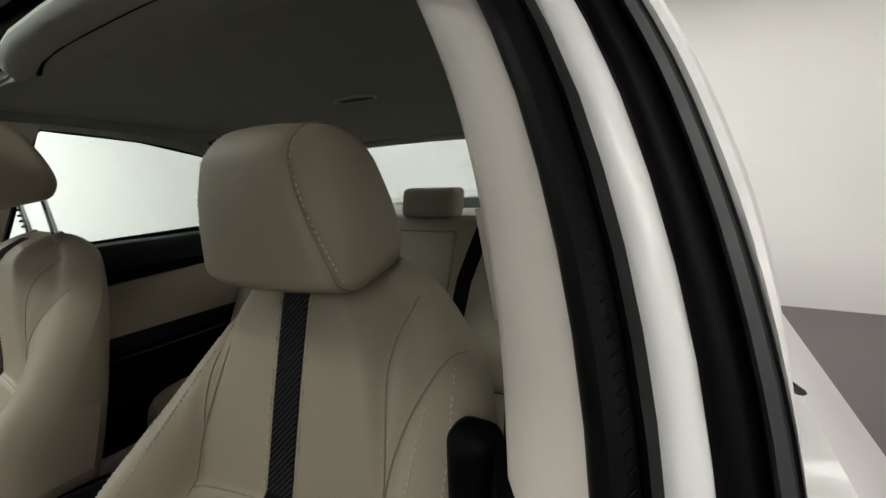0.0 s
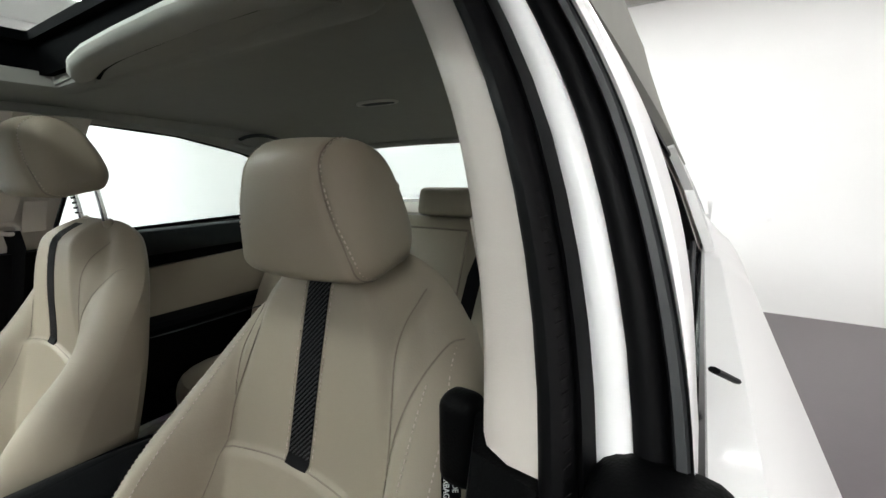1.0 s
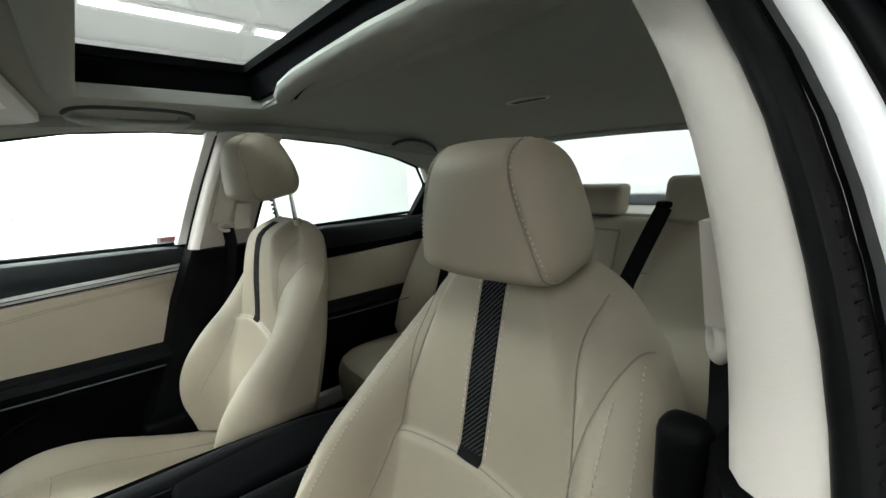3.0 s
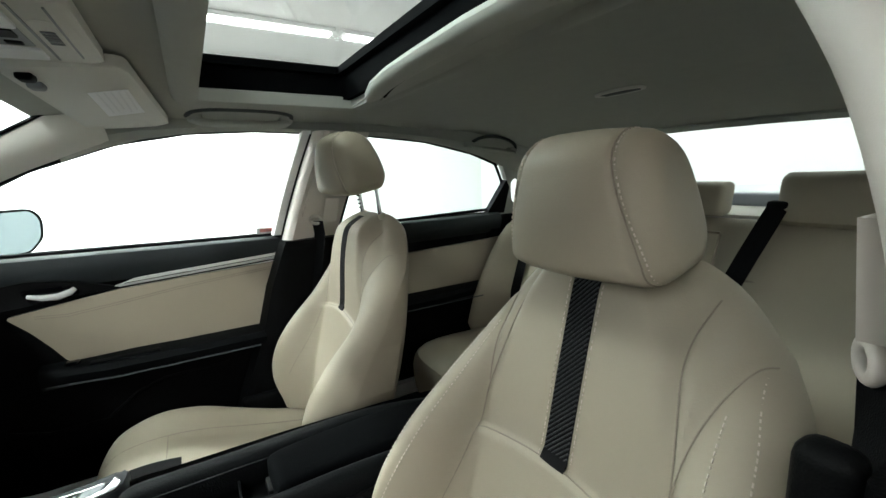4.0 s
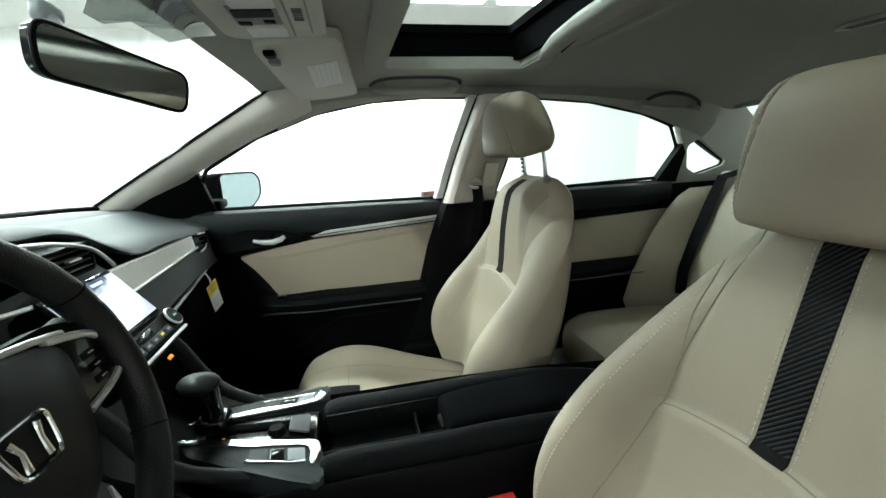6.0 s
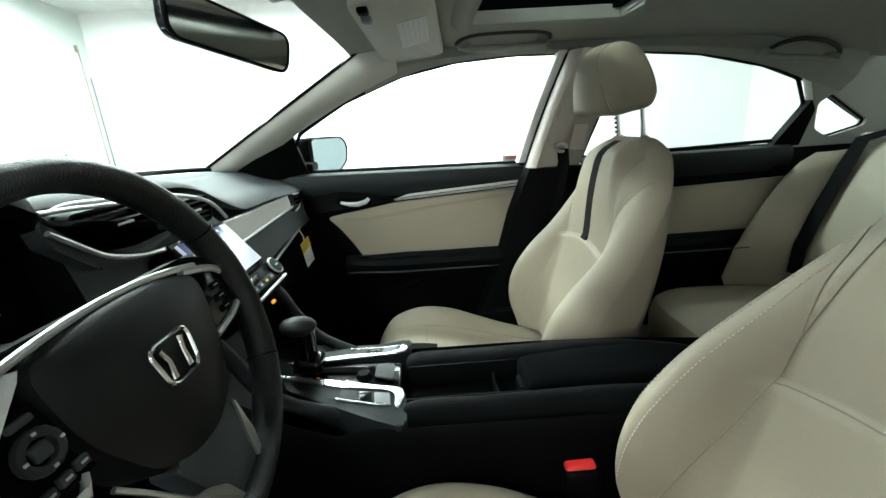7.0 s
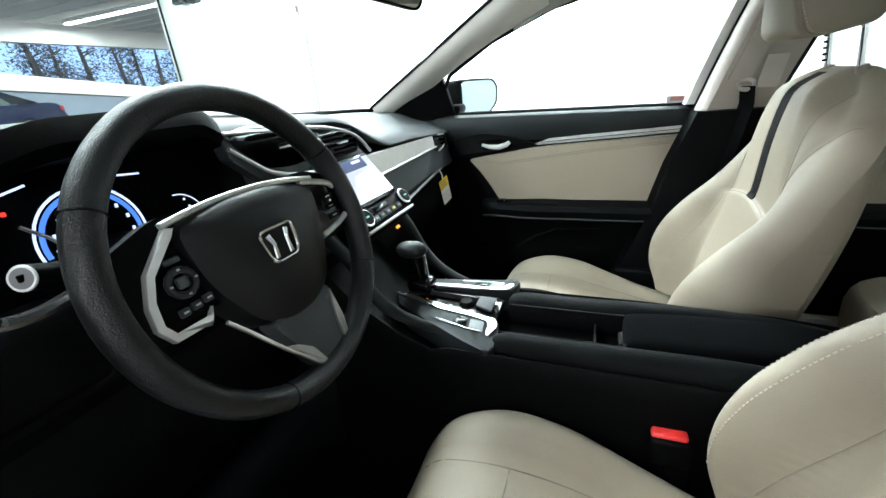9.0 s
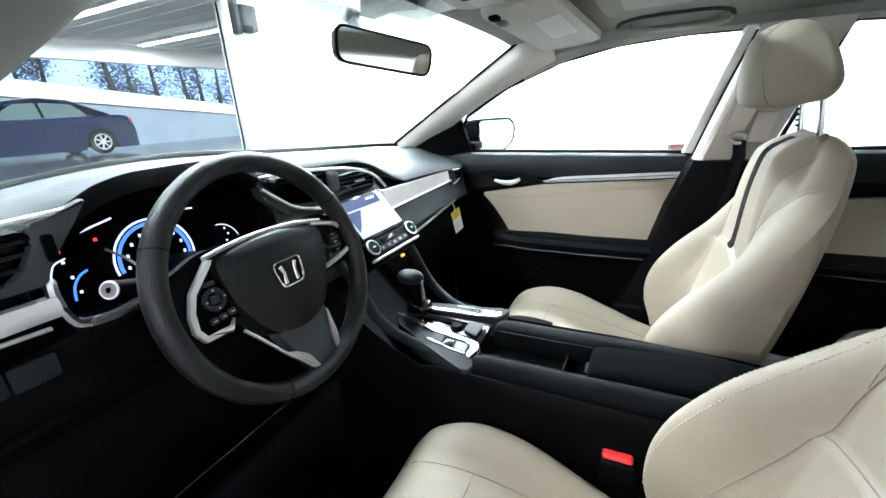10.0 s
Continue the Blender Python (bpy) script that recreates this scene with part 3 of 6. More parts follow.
# window outlines of one side, as (y, z)
FRONT_WIN = [(0.70, 0.95), (0.63, 1.075), (0.47, 1.160), (0.29, 1.222), (0.13, 1.250), (-0.04, 1.259), (-0.187, 1.256), (-0.10, BELT)]
REAR_WIN = [(-0.30, BELT), (-0.375, 1.252), (-0.60, 1.235), (-0.82, 1.193), (-0.955, 1.150), (-1.02, 1.07), (-0.98, 0.955)]
QUARTER = [(-1.10, 1.098), (-1.24, 1.062), (-1.30, 0.985), (-1.14, 0.965)]


def on_side(s):
    return lambda a, b, d: (s * (side_x(b) - d), a, b)


def holed(outer, holes, f, depth):
    """A plate with holes: outlines in 2D, set in space by f."""
    bm = bmesh.new()
    for loop in [outer, *holes]:
        vs = [bm.verts.new((a, b, 0)) for a, b in loop]
        for i in range(len(vs)):
            bm.edges.new((vs[i], vs[(i + 1) % len(vs)]))
    bmesh.ops.triangle_fill(bm, use_beauty=True, use_dissolve=False, edges=bm.edges[:])
    g = bmesh.ops.extrude_face_region(bm, geom=bm.faces[:])
    top = {e for e in g["geom"] if isinstance(e, bmesh.types.BMVert)}
    for v in bm.verts:
        v.co = f(v.co.x, v.co.y, depth if v in top else 0)
    return bm


def b_base(z):
    return -0.105 - 0.30 * (z - 0.95)


def jamb_x(z):
    """Half-width of the centre pillar's painted jamb."""
    return ease(z, [(0.25, 0.80), (0.7, 0.775), (0.85, 0.755), (0.95, 0.740), (1.0, 0.732), (1.05, 0.720), (1.1, 0.704), (1.15, 0.684), (1.2, 0.658), (1.25, 0.628), (1.29, 0.602)])


def pillar(s, sec, z0, z1, n=14):
    """A bar up the B-pillar; sec: (out from the window plane, ahead) pairs."""
    rings = []
    for i in range(n + 1):
        z = z0 + (z1 - z0) * i / n
        rings.append([(s * (jamb_x(z) + u), b_base(z) + v, z) for u, v in sec])
    return loft(rings)


for s in (-1, 1):
    side = "driver" if s < 0 else "passenger"
    # A-pillar lining
    rings = []
    for i in range(13 if s < 0 else 14):
        u = i / 12
        wz = min(0.985 + 0.305 * u, 1.300)
        w = Vector((s * (0.665 - 0.10 * u) + (0.088 * u if s < 0 else 0.0), 0.915 - 0.545 * u, wz - (0.035 * u if s < 0 else 0.0)))
        yy = 0.72 - 0.44 * u if s < 0 else ease(u, [(0.0, 0.885), (0.12, 0.76), (0.25, 0.665), (0.5, 0.535), (0.75, 0.43), (1.0, 0.335), (1.25, 0.22)])
        zz = ease(yy, [(0.28, 1.224), (0.47, 1.165), (0.63, 1.082), (0.72, 0.945)]) if s < 0 else ease(yy, [(0.22, 1.245), (0.28, 1.232), (0.335, 1.214), (0.47, 1.165), (0.63, 1.090), (0.70, 1.050), (0.80, 0.995), (0.885, 0.962)])
        e = Vector((s * (side_x(zz) - (0.025 * ss(0.66, 0.88, yy) if s > 0 else 0.0) + (0.008 if s < 0 else -0.006 - 0.008 * u)), yy, zz - (0.007 if s < 0 else 0.016 - 0.011 * u)))
        m = (w + e) / 2 + Vector((-s * 0.02, -0.012, 0))
        out = Vector((s * 0.05, 0.03, 0.03))
        rings.append([w, w.lerp(m, 0.5) + Vector((-s * 0.006, -0.004, 0)), m, m.lerp(e, 0.5) + Vector((-s * 0.006, -0.002, 0)), e, e + out, w + out])
    # Driver's side takes the darker roof-cloth colour to stand for its shade.
    part("a_pillar_trim", loft(rings), PILLAR if s > 0 else HEADLINER, car, "pale beige pillar lining" if s > 0 else "pillar lining in roof-cloth grey, darkened for shade")
    part("a_pillar_skin", tube([(s * 0.82, 1.05, 0.95), (s * 0.775, 0.80, 1.06), (s * 0.725, 0.5, 1.225), (s * 0.675, 0.3, 1.295)], 0.018, 8), WHITE_PAINT, car)
    # roof rail lining between the windows and the headliner
    rings = []
    for i in range(19):
        y = 0.40 - 1.5 * i / 18
        top = ease(-y, [(-0.40, 1.19), (-0.28, 1.232), (-0.13, 1.258), (0.04, 1.267), (0.19, 1.265), (0.4, 1.259), (0.6, 1.243), (0.82, 1.201), (0.95, 1.162), (1.1, 1.11)])
        top -= 0.013 if s > 0 else 0.0
        a = Vector((s * (side_x(top) - (0.014 if s > 0 else 0.004)), y, top))
        b = Vector((s * 0.61, y, lining_z(0.61, y) + 0.004))
        m = (a + b) / 2 + Vector((-s * 0.014, 0, -0.008))
        rings.append([a, m.lerp(a, 0.5), m, m.lerp(b, 0.5), b, b + Vector((s * 0.05, 0, 0.06)), a + Vector((s * 0.04, 0, 0.02))])
    part("roof_rail_trim", loft(rings), HEADLINER, car, "cloth-covered roof rail")
    # C-pillar lining with the small quarter window
    quarter = QUARTER if s < 0 else [(-1.050, 1.070), (-1.085, 1.098), (-1.255, 1.010), (-1.255, 0.990), (-1.145, 0.957), (-1.083, 0.988)]
    c_out = [(-0.99, 0.94), (-1.035, 1.07), (-0.965, 1.165), (-1.06, 1.215), (-1.2, 1.22), (-1.55, 1.02), (-1.55, 0.9), (-1.0, 0.9)]
    # Passenger side is darkened with the roof-cloth colour.
    part("c_pillar_trim", holed(c_out, [rounded(quarter, 0.03 if s < 0 else 0.014)], lambda a, b, d, s=s: (s * (side_x(b) + 0.014 - d), a, b), 0.03), TRIM if s < 0 else HEADLINER, car, "pillar lining round a small quarter window")
    if s < 0:
        part("c_pillar_skin", holed([(y, z) if z < 1.2 else (y, z + 0.02) for y, z in c_out], [rounded(quarter, 0.03 if s < 0 else 0.014)], lambda a, b, d, s=s: (s * (side_x(b) + 0.042 - d - 0.05 * ss(-1.3, -1.6, a)), a, b), 0.02), WHITE_PAINT, car, "white outer skin of the rear pillar")
    part("quarter_glass", prism(rounded(quarter, 0.03 if s < 0 else 0.014), on_side(s), -0.004), REAR_GLASS, car)
    part("quarter_seal", tube([on_side(s)(a, b, 0.0) for a, b in rounded(quarter, 0.03 if s < 0 else 0.014)], 0.006, 6, True), RUBBER, car)
    part("rear_side_trim", slab(lambda u, v, s=s: (s * (0.755 - 0.02 * v), -0.72 - 0.83 * u, 0.25 + (0.36 + 0.32 * ss(0.2, 0.3, u)) * v), 6, 6, (s * 0.03, 0, 0)), BLACK, car, "black side lining behind the rear door")
    # B-pillar: lining, seal, white jamb, black door rubber
    part("b_pillar_trim", pillar(s, [(-0.072 if s < 0 else -0.046, -0.19 if s < 0 else -0.172), (-0.080 if s < 0 else -0.064, -0.06), (-0.078, -0.02), (-0.070, -0.008), (-0.052, 0.002), (-0.031, 0.004), (-0.026, -0.03), (-0.03, -0.19 if s < 0 else -0.172)], 0.945 if s < 0 else 0.925, 1.285 if s < 0 else 1.254, 20), TRIM, car, "pale beige pillar lining")
    part("b_pillar_lower_trim", loft([[(s * (jamb_x(max(z, 0.9)) + u), b_base(max(z, 0.75)) + v + k, z) for u, v in ((-0.085, -0.26), (-0.092, -0.04), (-0.076, -0.004), (-0.031, 0.008), (0.0, -0.01), (0.0, -0.26))] for z, k in ((0.24, 0.18), (0.45, 0.115), (0.62, 0.05), (0.78, 0.015), (0.944 if s < 0 else 0.924, 0.004))]), BLACK, car, "black lower pillar lining")
    part("door_seal", pillar(s, [(u, v if s < 0 else 0.5 * v) for u, v in ((-0.032, 0.0), (-0.032, 0.006), (-0.030, 0.011), (-0.026, 0.015), (-0.021, 0.0165), (-0.0165, 0.0145), (-0.0135, 0.010), (-0.012, 0.003), (-0.012, -0.006), (-0.02, -0.02))], 0.55, 1.285 if s < 0 else 1.248, 20), RUBBER, car, "ribbed black rubber door seal")
    bm = bmesh.new()
    for k in range(44):
        z = 0.80 + 0.007 * k
        tube([(s * (jamb_x(z) - 0.0155), b_base(z) + 0.0138, z), (s * (jamb_x(z) - 0.0130), b_base(z) + 0.0088, z + 0.001)], 0.0005, 5, bm=bm)
    tagged(part("seal_rib", bm, RUBBER, car), "", "", "", "stuff")
    part("jamb_channel", pillar(s, [(-0.012, -0.02), (-0.011, 0.002), (-0.008, 0.004), (-0.006, -0.004), (-0.004, -0.02)], 0.55, 1.285 if s < 0 else 1.248, 20), RUBBER, car)
    part("b_pillar_jamb", pillar(s, [(-0.007, -0.05), (-0.006, -0.014), (-0.002, -0.011), (0.004, -0.010), (0.010, -0.011), (0.0135, -0.014), (0.0145, -0.02), (0.0145, -0.05)], 0.5, 1.295 if s < 0 else 1.25, 20), WHITE_PAINT, car, "white painted door jamb")
    part("jamb_rubber", pillar(s, [(0.011, -0.05), (0.0125, -0.019), (0.0155, -0.013), (0.020, -0.0105), (0.025, -0.0105), (0.030, -0.014), (0.033, -0.021), (0.032, -0.05)], 0.6, 1.29 if s < 0 else 1.25, 20), RUBBER, car)
    part("jamb_corner_cover", rbox((s * 0.768, -0.105, 0.895), (0.072, 0.06, 0.14), 0.02, 4), BLACK, car, "black plastic corner cover")

# windscreen and rear window
part("windscreen", slab(lambda u, v: ((2 * u - 1) * (0.70 - 0.085 * v), 1.10 - 0.66 * v - 0.17 * (2 * u - 1) ** 2 * (1 - 0.7 * v), 0.972 + 0.318 * v + 0.02 * (1 - (2 * u - 1) ** 2) * v), 16, 8, (0, 0.003, 0.003)), GLASS, car, "clear windscreen").visible_shadow = False
for s in (-1, 1):
    part("windscreen_edge", tube([(s * (0.664 - 0.10 * u), 0.916 - 0.545 * u, 0.990 + 0.305 * u) for u in [k / 8 for k in range(9)]], 0.0045, 6), GLOSS, car)
part("shade_band", prism([(0.155, 1.304), (0.107, 1.290), (0.077, 1.274), (-0.03, 1.272), (-0.055, 1.262), (-0.095, 1.262), (-0.12, 1.272), (-0.17, 1.290), (-0.215, 1.304)], lambda a, b, d: (a, 1.10 - 2.075 * (b - 0.972) - 0.016 - d, b), 0.0015), glass_mat("dotted_shade_glass", (0.50, 0.53, 0.52)), car, "pale dotted band round the mirror mount").visible_shadow = False
part("windscreen_header", tube([(x, 0.445 - 0.05 * (x / 0.6) ** 2, 1.306 + 0.008 * (1 - (x / 0.6) ** 2)) for x in [-0.6 + 0.1 * k for k in range(13)]], 0.012, 6), GLOSS, car)
part("rear_window", slab(lambda u, v: ((2 * u - 1) * (0.68 - 0.09 * v), -1.66 + 0.50 * v + 0.06 * (2 * u - 1) ** 2, 0.985 + 0.265 * v), 12, 6, (0, -0.003, 0.003)), REAR_GLASS, car, "rear window, tint added to dim the rear seats")
part("rear_header", tube([(x, -1.15, 1.225 - 0.02 * (x / 0.6) ** 2) for x in [-0.6 + 0.1 * k for k in range(13)]], 0.014, 6), HEADLINER, car)
part("parcel_shelf", rbox((0, -1.42, 0.955), (1.36, 0.46, 0.03), 0.012), TRIM, car, "pale parcel shelf")
part("brake_light", rbox((-0.02, -1.5, 0.99), (0.24, 0.07, 0.045), 0.012, 3), mat("grey_lamp_cover", (0.25, 0.26, 0.30), 0.4), car, "grey high brake light cover")
# ---- seats ----
PANEL_LINE = smooth([(0.158, 0.55), (0.147, 0.65), (0.135, 0.747), (0.133, 0.81), (0.124, 0.87), (0.116, 0.915), (0.114, 0.945), (0.116, 0.962), (0.120, 0.978)], 9)
BOLSTER_LINE = smooth([(0.134, 0.815), (0.138, 0.85), (0.147, 0.892), (0.156, 0.915), (0.164, 0.926), (0.172, 0.927)], 6)
STITCH_LINES = (smooth([(0.184, 0.56), (0.180, 0.68), (0.174, 0.78), (0.163, 0.85), (0.156, 0.895)], 8),
                smooth([(0.216, 0.60), (0.211, 0.70), (0.203, 0.79), (0.188, 0.86), (0.175, 0.900), (0.169, 0.922)], 8))


def panel_top(x):
    """Height of the seam between the seat back's lower and upper panels."""
    return 0.767 - 0.020 * (abs(x) / 0.135) ** 1.6


def groove(x, z, deep):
    """Depth of the seams pulled into the seat back."""
    d = min(min((x - a) ** 2 + (z - b) ** 2 for a, b in BOLSTER_LINE), 1.3 * min((x - a) ** 2 + (z - b) ** 2 for a, b in PANEL_LINE))
    return deep * math.exp(-d / 0.010 ** 2)


def seat(name, label, x0, group, rest, ahead, depth, low):
    """A front seat; x0 is its middle, rest the head restraint's lift."""
    t = thing(name, label, "car seat", group, pose(x0, -0.01 if x0 < 0 else 0.018, 0.25))
    hx = -0.007 if x0 < 0 else -0.024
    Z = 0.25
    TOP = 1.02
    hw = lambda z: ease(z, [(0.44, 0.222), (0.56, 0.234), (0.66, 0.240), (0.75, 0.237), (0.82, 0.225), (0.87, 0.210), (0.90, 0.196), (0.93, 0.177), (0.96, 0.153), (0.985, 0.130), (1.02, 0.097)] if x0 < 0 else [(0.44, 0.222), (0.56, 0.234), (0.66, 0.240), (0.75, 0.236), (0.82, 0.224), (0.87, 0.210), (0.90, 0.199), (0.93, 0.185), (0.96, 0.168), (0.985, 0.150), (1.02, 0.120)])
    yc = lambda z: ease(z, [(0.44, -0.10), (0.56, -0.13), (0.66, -0.16), (0.77, -0.187), (0.88, -0.197), (0.95, -0.208), (0.99, -0.222), (1.02, -0.25)] if x0 > 0 else [(0.44, -0.085), (0.56, -0.115), (0.66, -0.145), (0.77, -0.177), (0.88, -0.202), (0.985, -0.228), (1.02, -0.24)])
    yb = lambda z: ease(z, [(0.44, -0.20), (0.6, -0.245), (0.8, -0.292), (0.95, -0.325), (1.02, -0.330)])
    bol_z = lambda z: z + 0.8 * low * ss(0.95, 0.72, z)
    bol = lambda z: -0.004 - 0.3 * low + ease(bol_z(z), [(0.44, 0.055), (0.50, 0.085), (0.56, 0.118), (0.62, 0.134), (0.67, 0.132), (0.71, 0.118), (0.755, 0.092), (0.81, 0.046), (0.86, 0.010), (0.90, -0.012), (0.94, -0.026), (0.98, -0.030), (1.02, -0.02)])
    edge = lambda z: ease(z, [(0.5, 0.77), (0.78, 0.78), (0.86, 0.68), (0.92, 0.58), (1.02, 0.55)] if x0 < 0 else [(0.5, 0.77), (0.78, 0.78), (0.86, 0.72), (0.92, 0.66), (1.02, 0.64)])

    def front(x, z):
        q, q0 = abs(x) / hw(z), edge(z)
        u = min(1.0, max(0.0, (q - q0) / (1 - q0)))
        r = (yc(z) - yb(z) + bol(z)) * (0.5 + 0.25 * ss(0.80, 0.92, z))
        low_panel = 0.009 * ss(panel_top(x) + 0.006, panel_top(x) - 0.006, z) * ss(0.152, 0.130, abs(x)) * ss(0.48, 0.66, z)
        return yc(z) + low_panel + bol(z) * ss(0.50, 0.80, q) - groove(abs(x), z, 0.0075 if x0 < 0 else 0.0032) - r * (1 - math.sqrt(max(0, 1 - u * u)))

    rings = []
    zs = sorted([0.44 + 0.54 * k / 120 for k in range(121)] + [0.756, 0.761, 0.766, 0.771, 0.776]) + [0.99, 1.0, 1.008, 1.014, 1.018, 1.02]
    for z in zs:
        c = min(1.0, max(0.0, (z - 0.975) / 0.045))
        k = 1 - math.sqrt(max(0.0, 1 - c * c))
        h = hw(z) - 0.03 * k
        mid = (yc(z) + yb(z)) / 2
        ring = []
        for i in range(121):
            x = h * math.sin(math.pi / 2 * (-1 + 2 * i / 120))
            y = front(x * hw(z) / h * 0.999, z)
            ring.append((x, y + (mid - y) * k, z - Z))
        for i in range(1, 16):
            x = h * math.sin(math.pi / 2 * (1 - 2 * i / 16))
            q = abs(x) / h
            x *= 1 - 0.10 * (1 - q * q)
            uu = max(0.0, (q - 0.8) / 0.2)
            y = yb(z) + (yc(z) - yb(z)) * 0.5 * (1 - math.sqrt(max(0.0, 1 - uu * uu)))
            ring.append((x, y + (mid - y) * k, z - Z))
        rings.append(ring)
    back = part("backrest", loft(rings), LEATHER, t, "beige leather seat back with raised side bolsters")

    def on(x, z, lift=0.0):
        c = min(1.0, max(0.0, (z - 0.975) / 0.045))
        k = 1 - math.sqrt(max(0.0, 1 - c * c))
        y = front(x, z)
        return (x, y + ((yc(z) + yb(z)) / 2 - y) * k + lift, z - Z + 0.6 * lift * k)

    # dark woven strip down the middle
    STRIP = mat("ribbed_dark_strip", (0.003, 0.003, 0.0035), 0.6, var=0.1, spec=0.08) if "ribbed_dark_strip" not in bpy.data.materials else bpy.data.materials["ribbed_dark_strip"]
    w = 0.0185
    part("centre_strip", slab(lambda u, v: on(-w + 2 * w * v, 0.766 + 0.246 * u, 0.0007), 20, 4, (0, -0.006, 0)), STRIP, back, "dark strip with diagonal ribs")
    bm = bmesh.new()
    for k in range(44):
        z = 0.750 + 0.0064 * k
        run = [(x, z - 1.05 * x) for x in [(w - 0.001) * (i / 4 - 1) for i in range(9)]]
        run = [p for p in run if 0.769 < p[1] < 1.008]
        if len(run) > 2:
            tube([on(x, zz, 0.0004) for x, zz in run], 0.0011, 5, bm=bm)
    part("strip_rib", bm, mat("strip_rib_grey", (0.022, 0.023, 0.026), 0.4) if "strip_rib_grey" not in bpy.data.materials else bpy.data.materials["strip_rib_grey"], back)["kind"] = "stuff"
    for s in (-1, 1):
        # sides of the middle panel and the bolster's seam
        for line in (BOLSTER_LINE, PANEL_LINE):
            part("seam", tube([on(s * x, z, 0.0016 if x0 < 0 else 0.0004) for x, z in line], 0.0009 if x0 < 0 else 0.0006, 5), SEAM, back)
        tagged(part("stitch_row", dashes([on(s * (w + 0.0045), z, 0.0008) for z in [0.768 + 0.01 * k for k in range(24)]], 0.0045, 0.0025, 0.0007), THREAD, back), "", "", "", "stuff")
        for line in STITCH_LINES if x0 < 0 else ():
            tagged(part("stitch_row", dashes([on(s * x, z, 0.0009) for x, z in line], 0.0038, 0.0028, 0.0008), THREAD, back), "", "", "", "stuff")
    part("seam", tube([on(x, panel_top(x) + 0.001, 0.0002) for x in [-0.135 + 0.27 * k / 24 for k in range(25)]], 0.0010, 5), SEAM, back)
    # cushion
    chw = lambda y: ease(-y, [(-0.42, 0.205), (-0.36, 0.232), (-0.28, 0.245), (-0.18, 0.240), (-0.08, 0.225), (0.02, 0.21), (0.14, 0.20)])
    zc = lambda y: ease(-y, [(-0.42, 0.492), (-0.36, 0.520), (-0.28, 0.528), (-0.18, 0.512), (-0.08, 0.482), (0.02, 0.455), (0.14, 0.43)])
    cbol = lambda y: ease(-y, [(-0.42, 0.0), (-0.34, 0.018), (-0.25, 0.036), (-0.15, 0.042), (0.0, 0.036), (0.14, 0.03)])

    def top(x, y):
        q = abs(x) / chw(y)
        u = min(1.0, max(0.0, (q - 0.78) / 0.22))
        return zc(y) - low + cbol(y) * ss(0.48, 0.78, q) - 0.075 * (1 - math.sqrt(max(0, 1 - u * u)))

    rings = []
    for k in range(57):
        y = -0.14 + 0.56 * k / 56
        c = min(1.0, max(0.0, (y - 0.34) / 0.08))
        drop = 0.10 * (1 - math.sqrt(max(0.0, 1 - c * c)))
        ring = []
        for i in range(29):
            x = chw(y) * math.sin(math.pi / 2 * (-1 + 2 * i / 28))
            ring.append((x, y, top(x * 0.999, y) - drop - Z))
        b = 0.345 - Z
        ring += [(chw(y) * 0.98, y, b), (0, y, b - 0.02), (-chw(y) * 0.98, y, b)]
        rings.append(ring)
    cush = part("cushion", loft(rings), LEATHER, t, "beige leather seat cushion")
    con = lambda x, y, lift=0.0: (x, y, top(x, y) - 0.10 * (1 - math.sqrt(max(0.0, 1 - min(1.0, max(0.0, (y - 0.34) / 0.08)) ** 2))) - Z + lift)
    for s in (-1, 1):
        part("seam", tube([con(s * ease(-y, [(-0.4, 0.118), (-0.2, 0.132), (0.1, 0.125)]), y, 0.0002) for y in [-0.1 + 0.02 * k for k in range(25)]], 0.0011, 5), SEAM, cush)
    part("seam", tube([con(x, 0.25, 0.0002) for x in [-0.13 + 0.013 * k for k in range(21)]], 0.0011, 5), SEAM, cush)
    part("front_strip", slab(lambda u, v: con(-0.02 + 0.04 * v, 0.22 + 0.19 * u, 0.0035), 24, 3, (0, 0, -0.006)), STRIP, cush, "dark strip on the cushion front")
    part("base_shroud", rbox((0, 0.1, 0.335 - Z), (0.42, 0.5, 0.11), 0.03, 3), BLACK, t, "black plastic seat base")
    for s in (-1, 1):
        part("seat_rail", rbox((s * 0.19, 0.08, 0.278 - Z), (0.05, 0.6, 0.055), 0.006), BLACK, t)
    part("recliner_cover", rbox((-0.245 if x0 < 0 else 0.245, -0.08, 0.42 - Z), (0.03, 0.3, 0.1), 0.012, 3), BLACK, t)
    # head restraint: a side outline carried across, leaning forward at the top
    hb = 0.991 + rest
    HW = 0.096 if x0 < 0 else 0.101
    side = rounded([(ahead + 0.145 + dy * depth, hb + dz) for dy, dz in ((-0.150, 0.002), (-0.118, 0.012), (-0.112, 0.075), (-0.122, 0.135), (-0.160, 0.160), (-0.215, 0.146), (-0.250, 0.090), (-0.264, 0.048), (-0.246, 0.018))], 0.026, 4)
    yf, yr = max(p[0] for p in side), min(p[0] for p in side)
    zm, ym = hb + 0.08, (yf + yr) / 2

    def crease(z):
        """Where the seam runs, from -1 to 1 across; closer together at the top."""
        return 0.86 - 0.24 * ss(hb + 0.01, hb + 0.15, z)

    def head(q, j):
        """Point j of the side outline at q (-1 to 1) across."""
        y, z = side[j % len(side)]
        e = max(0.0, (abs(q) - 0.78) / 0.22)
        k = 1 - 0.34 * (1 - math.sqrt(max(0.0, 1 - e * e)))
        fr = (y - yr) / (yf - yr)
        y2 = ym + (y - ym) * k - 0.034 * fr * abs(q) ** 2.2 - 0.004 * math.exp(-((abs(q) - crease(z)) / 0.03) ** 2) * fr
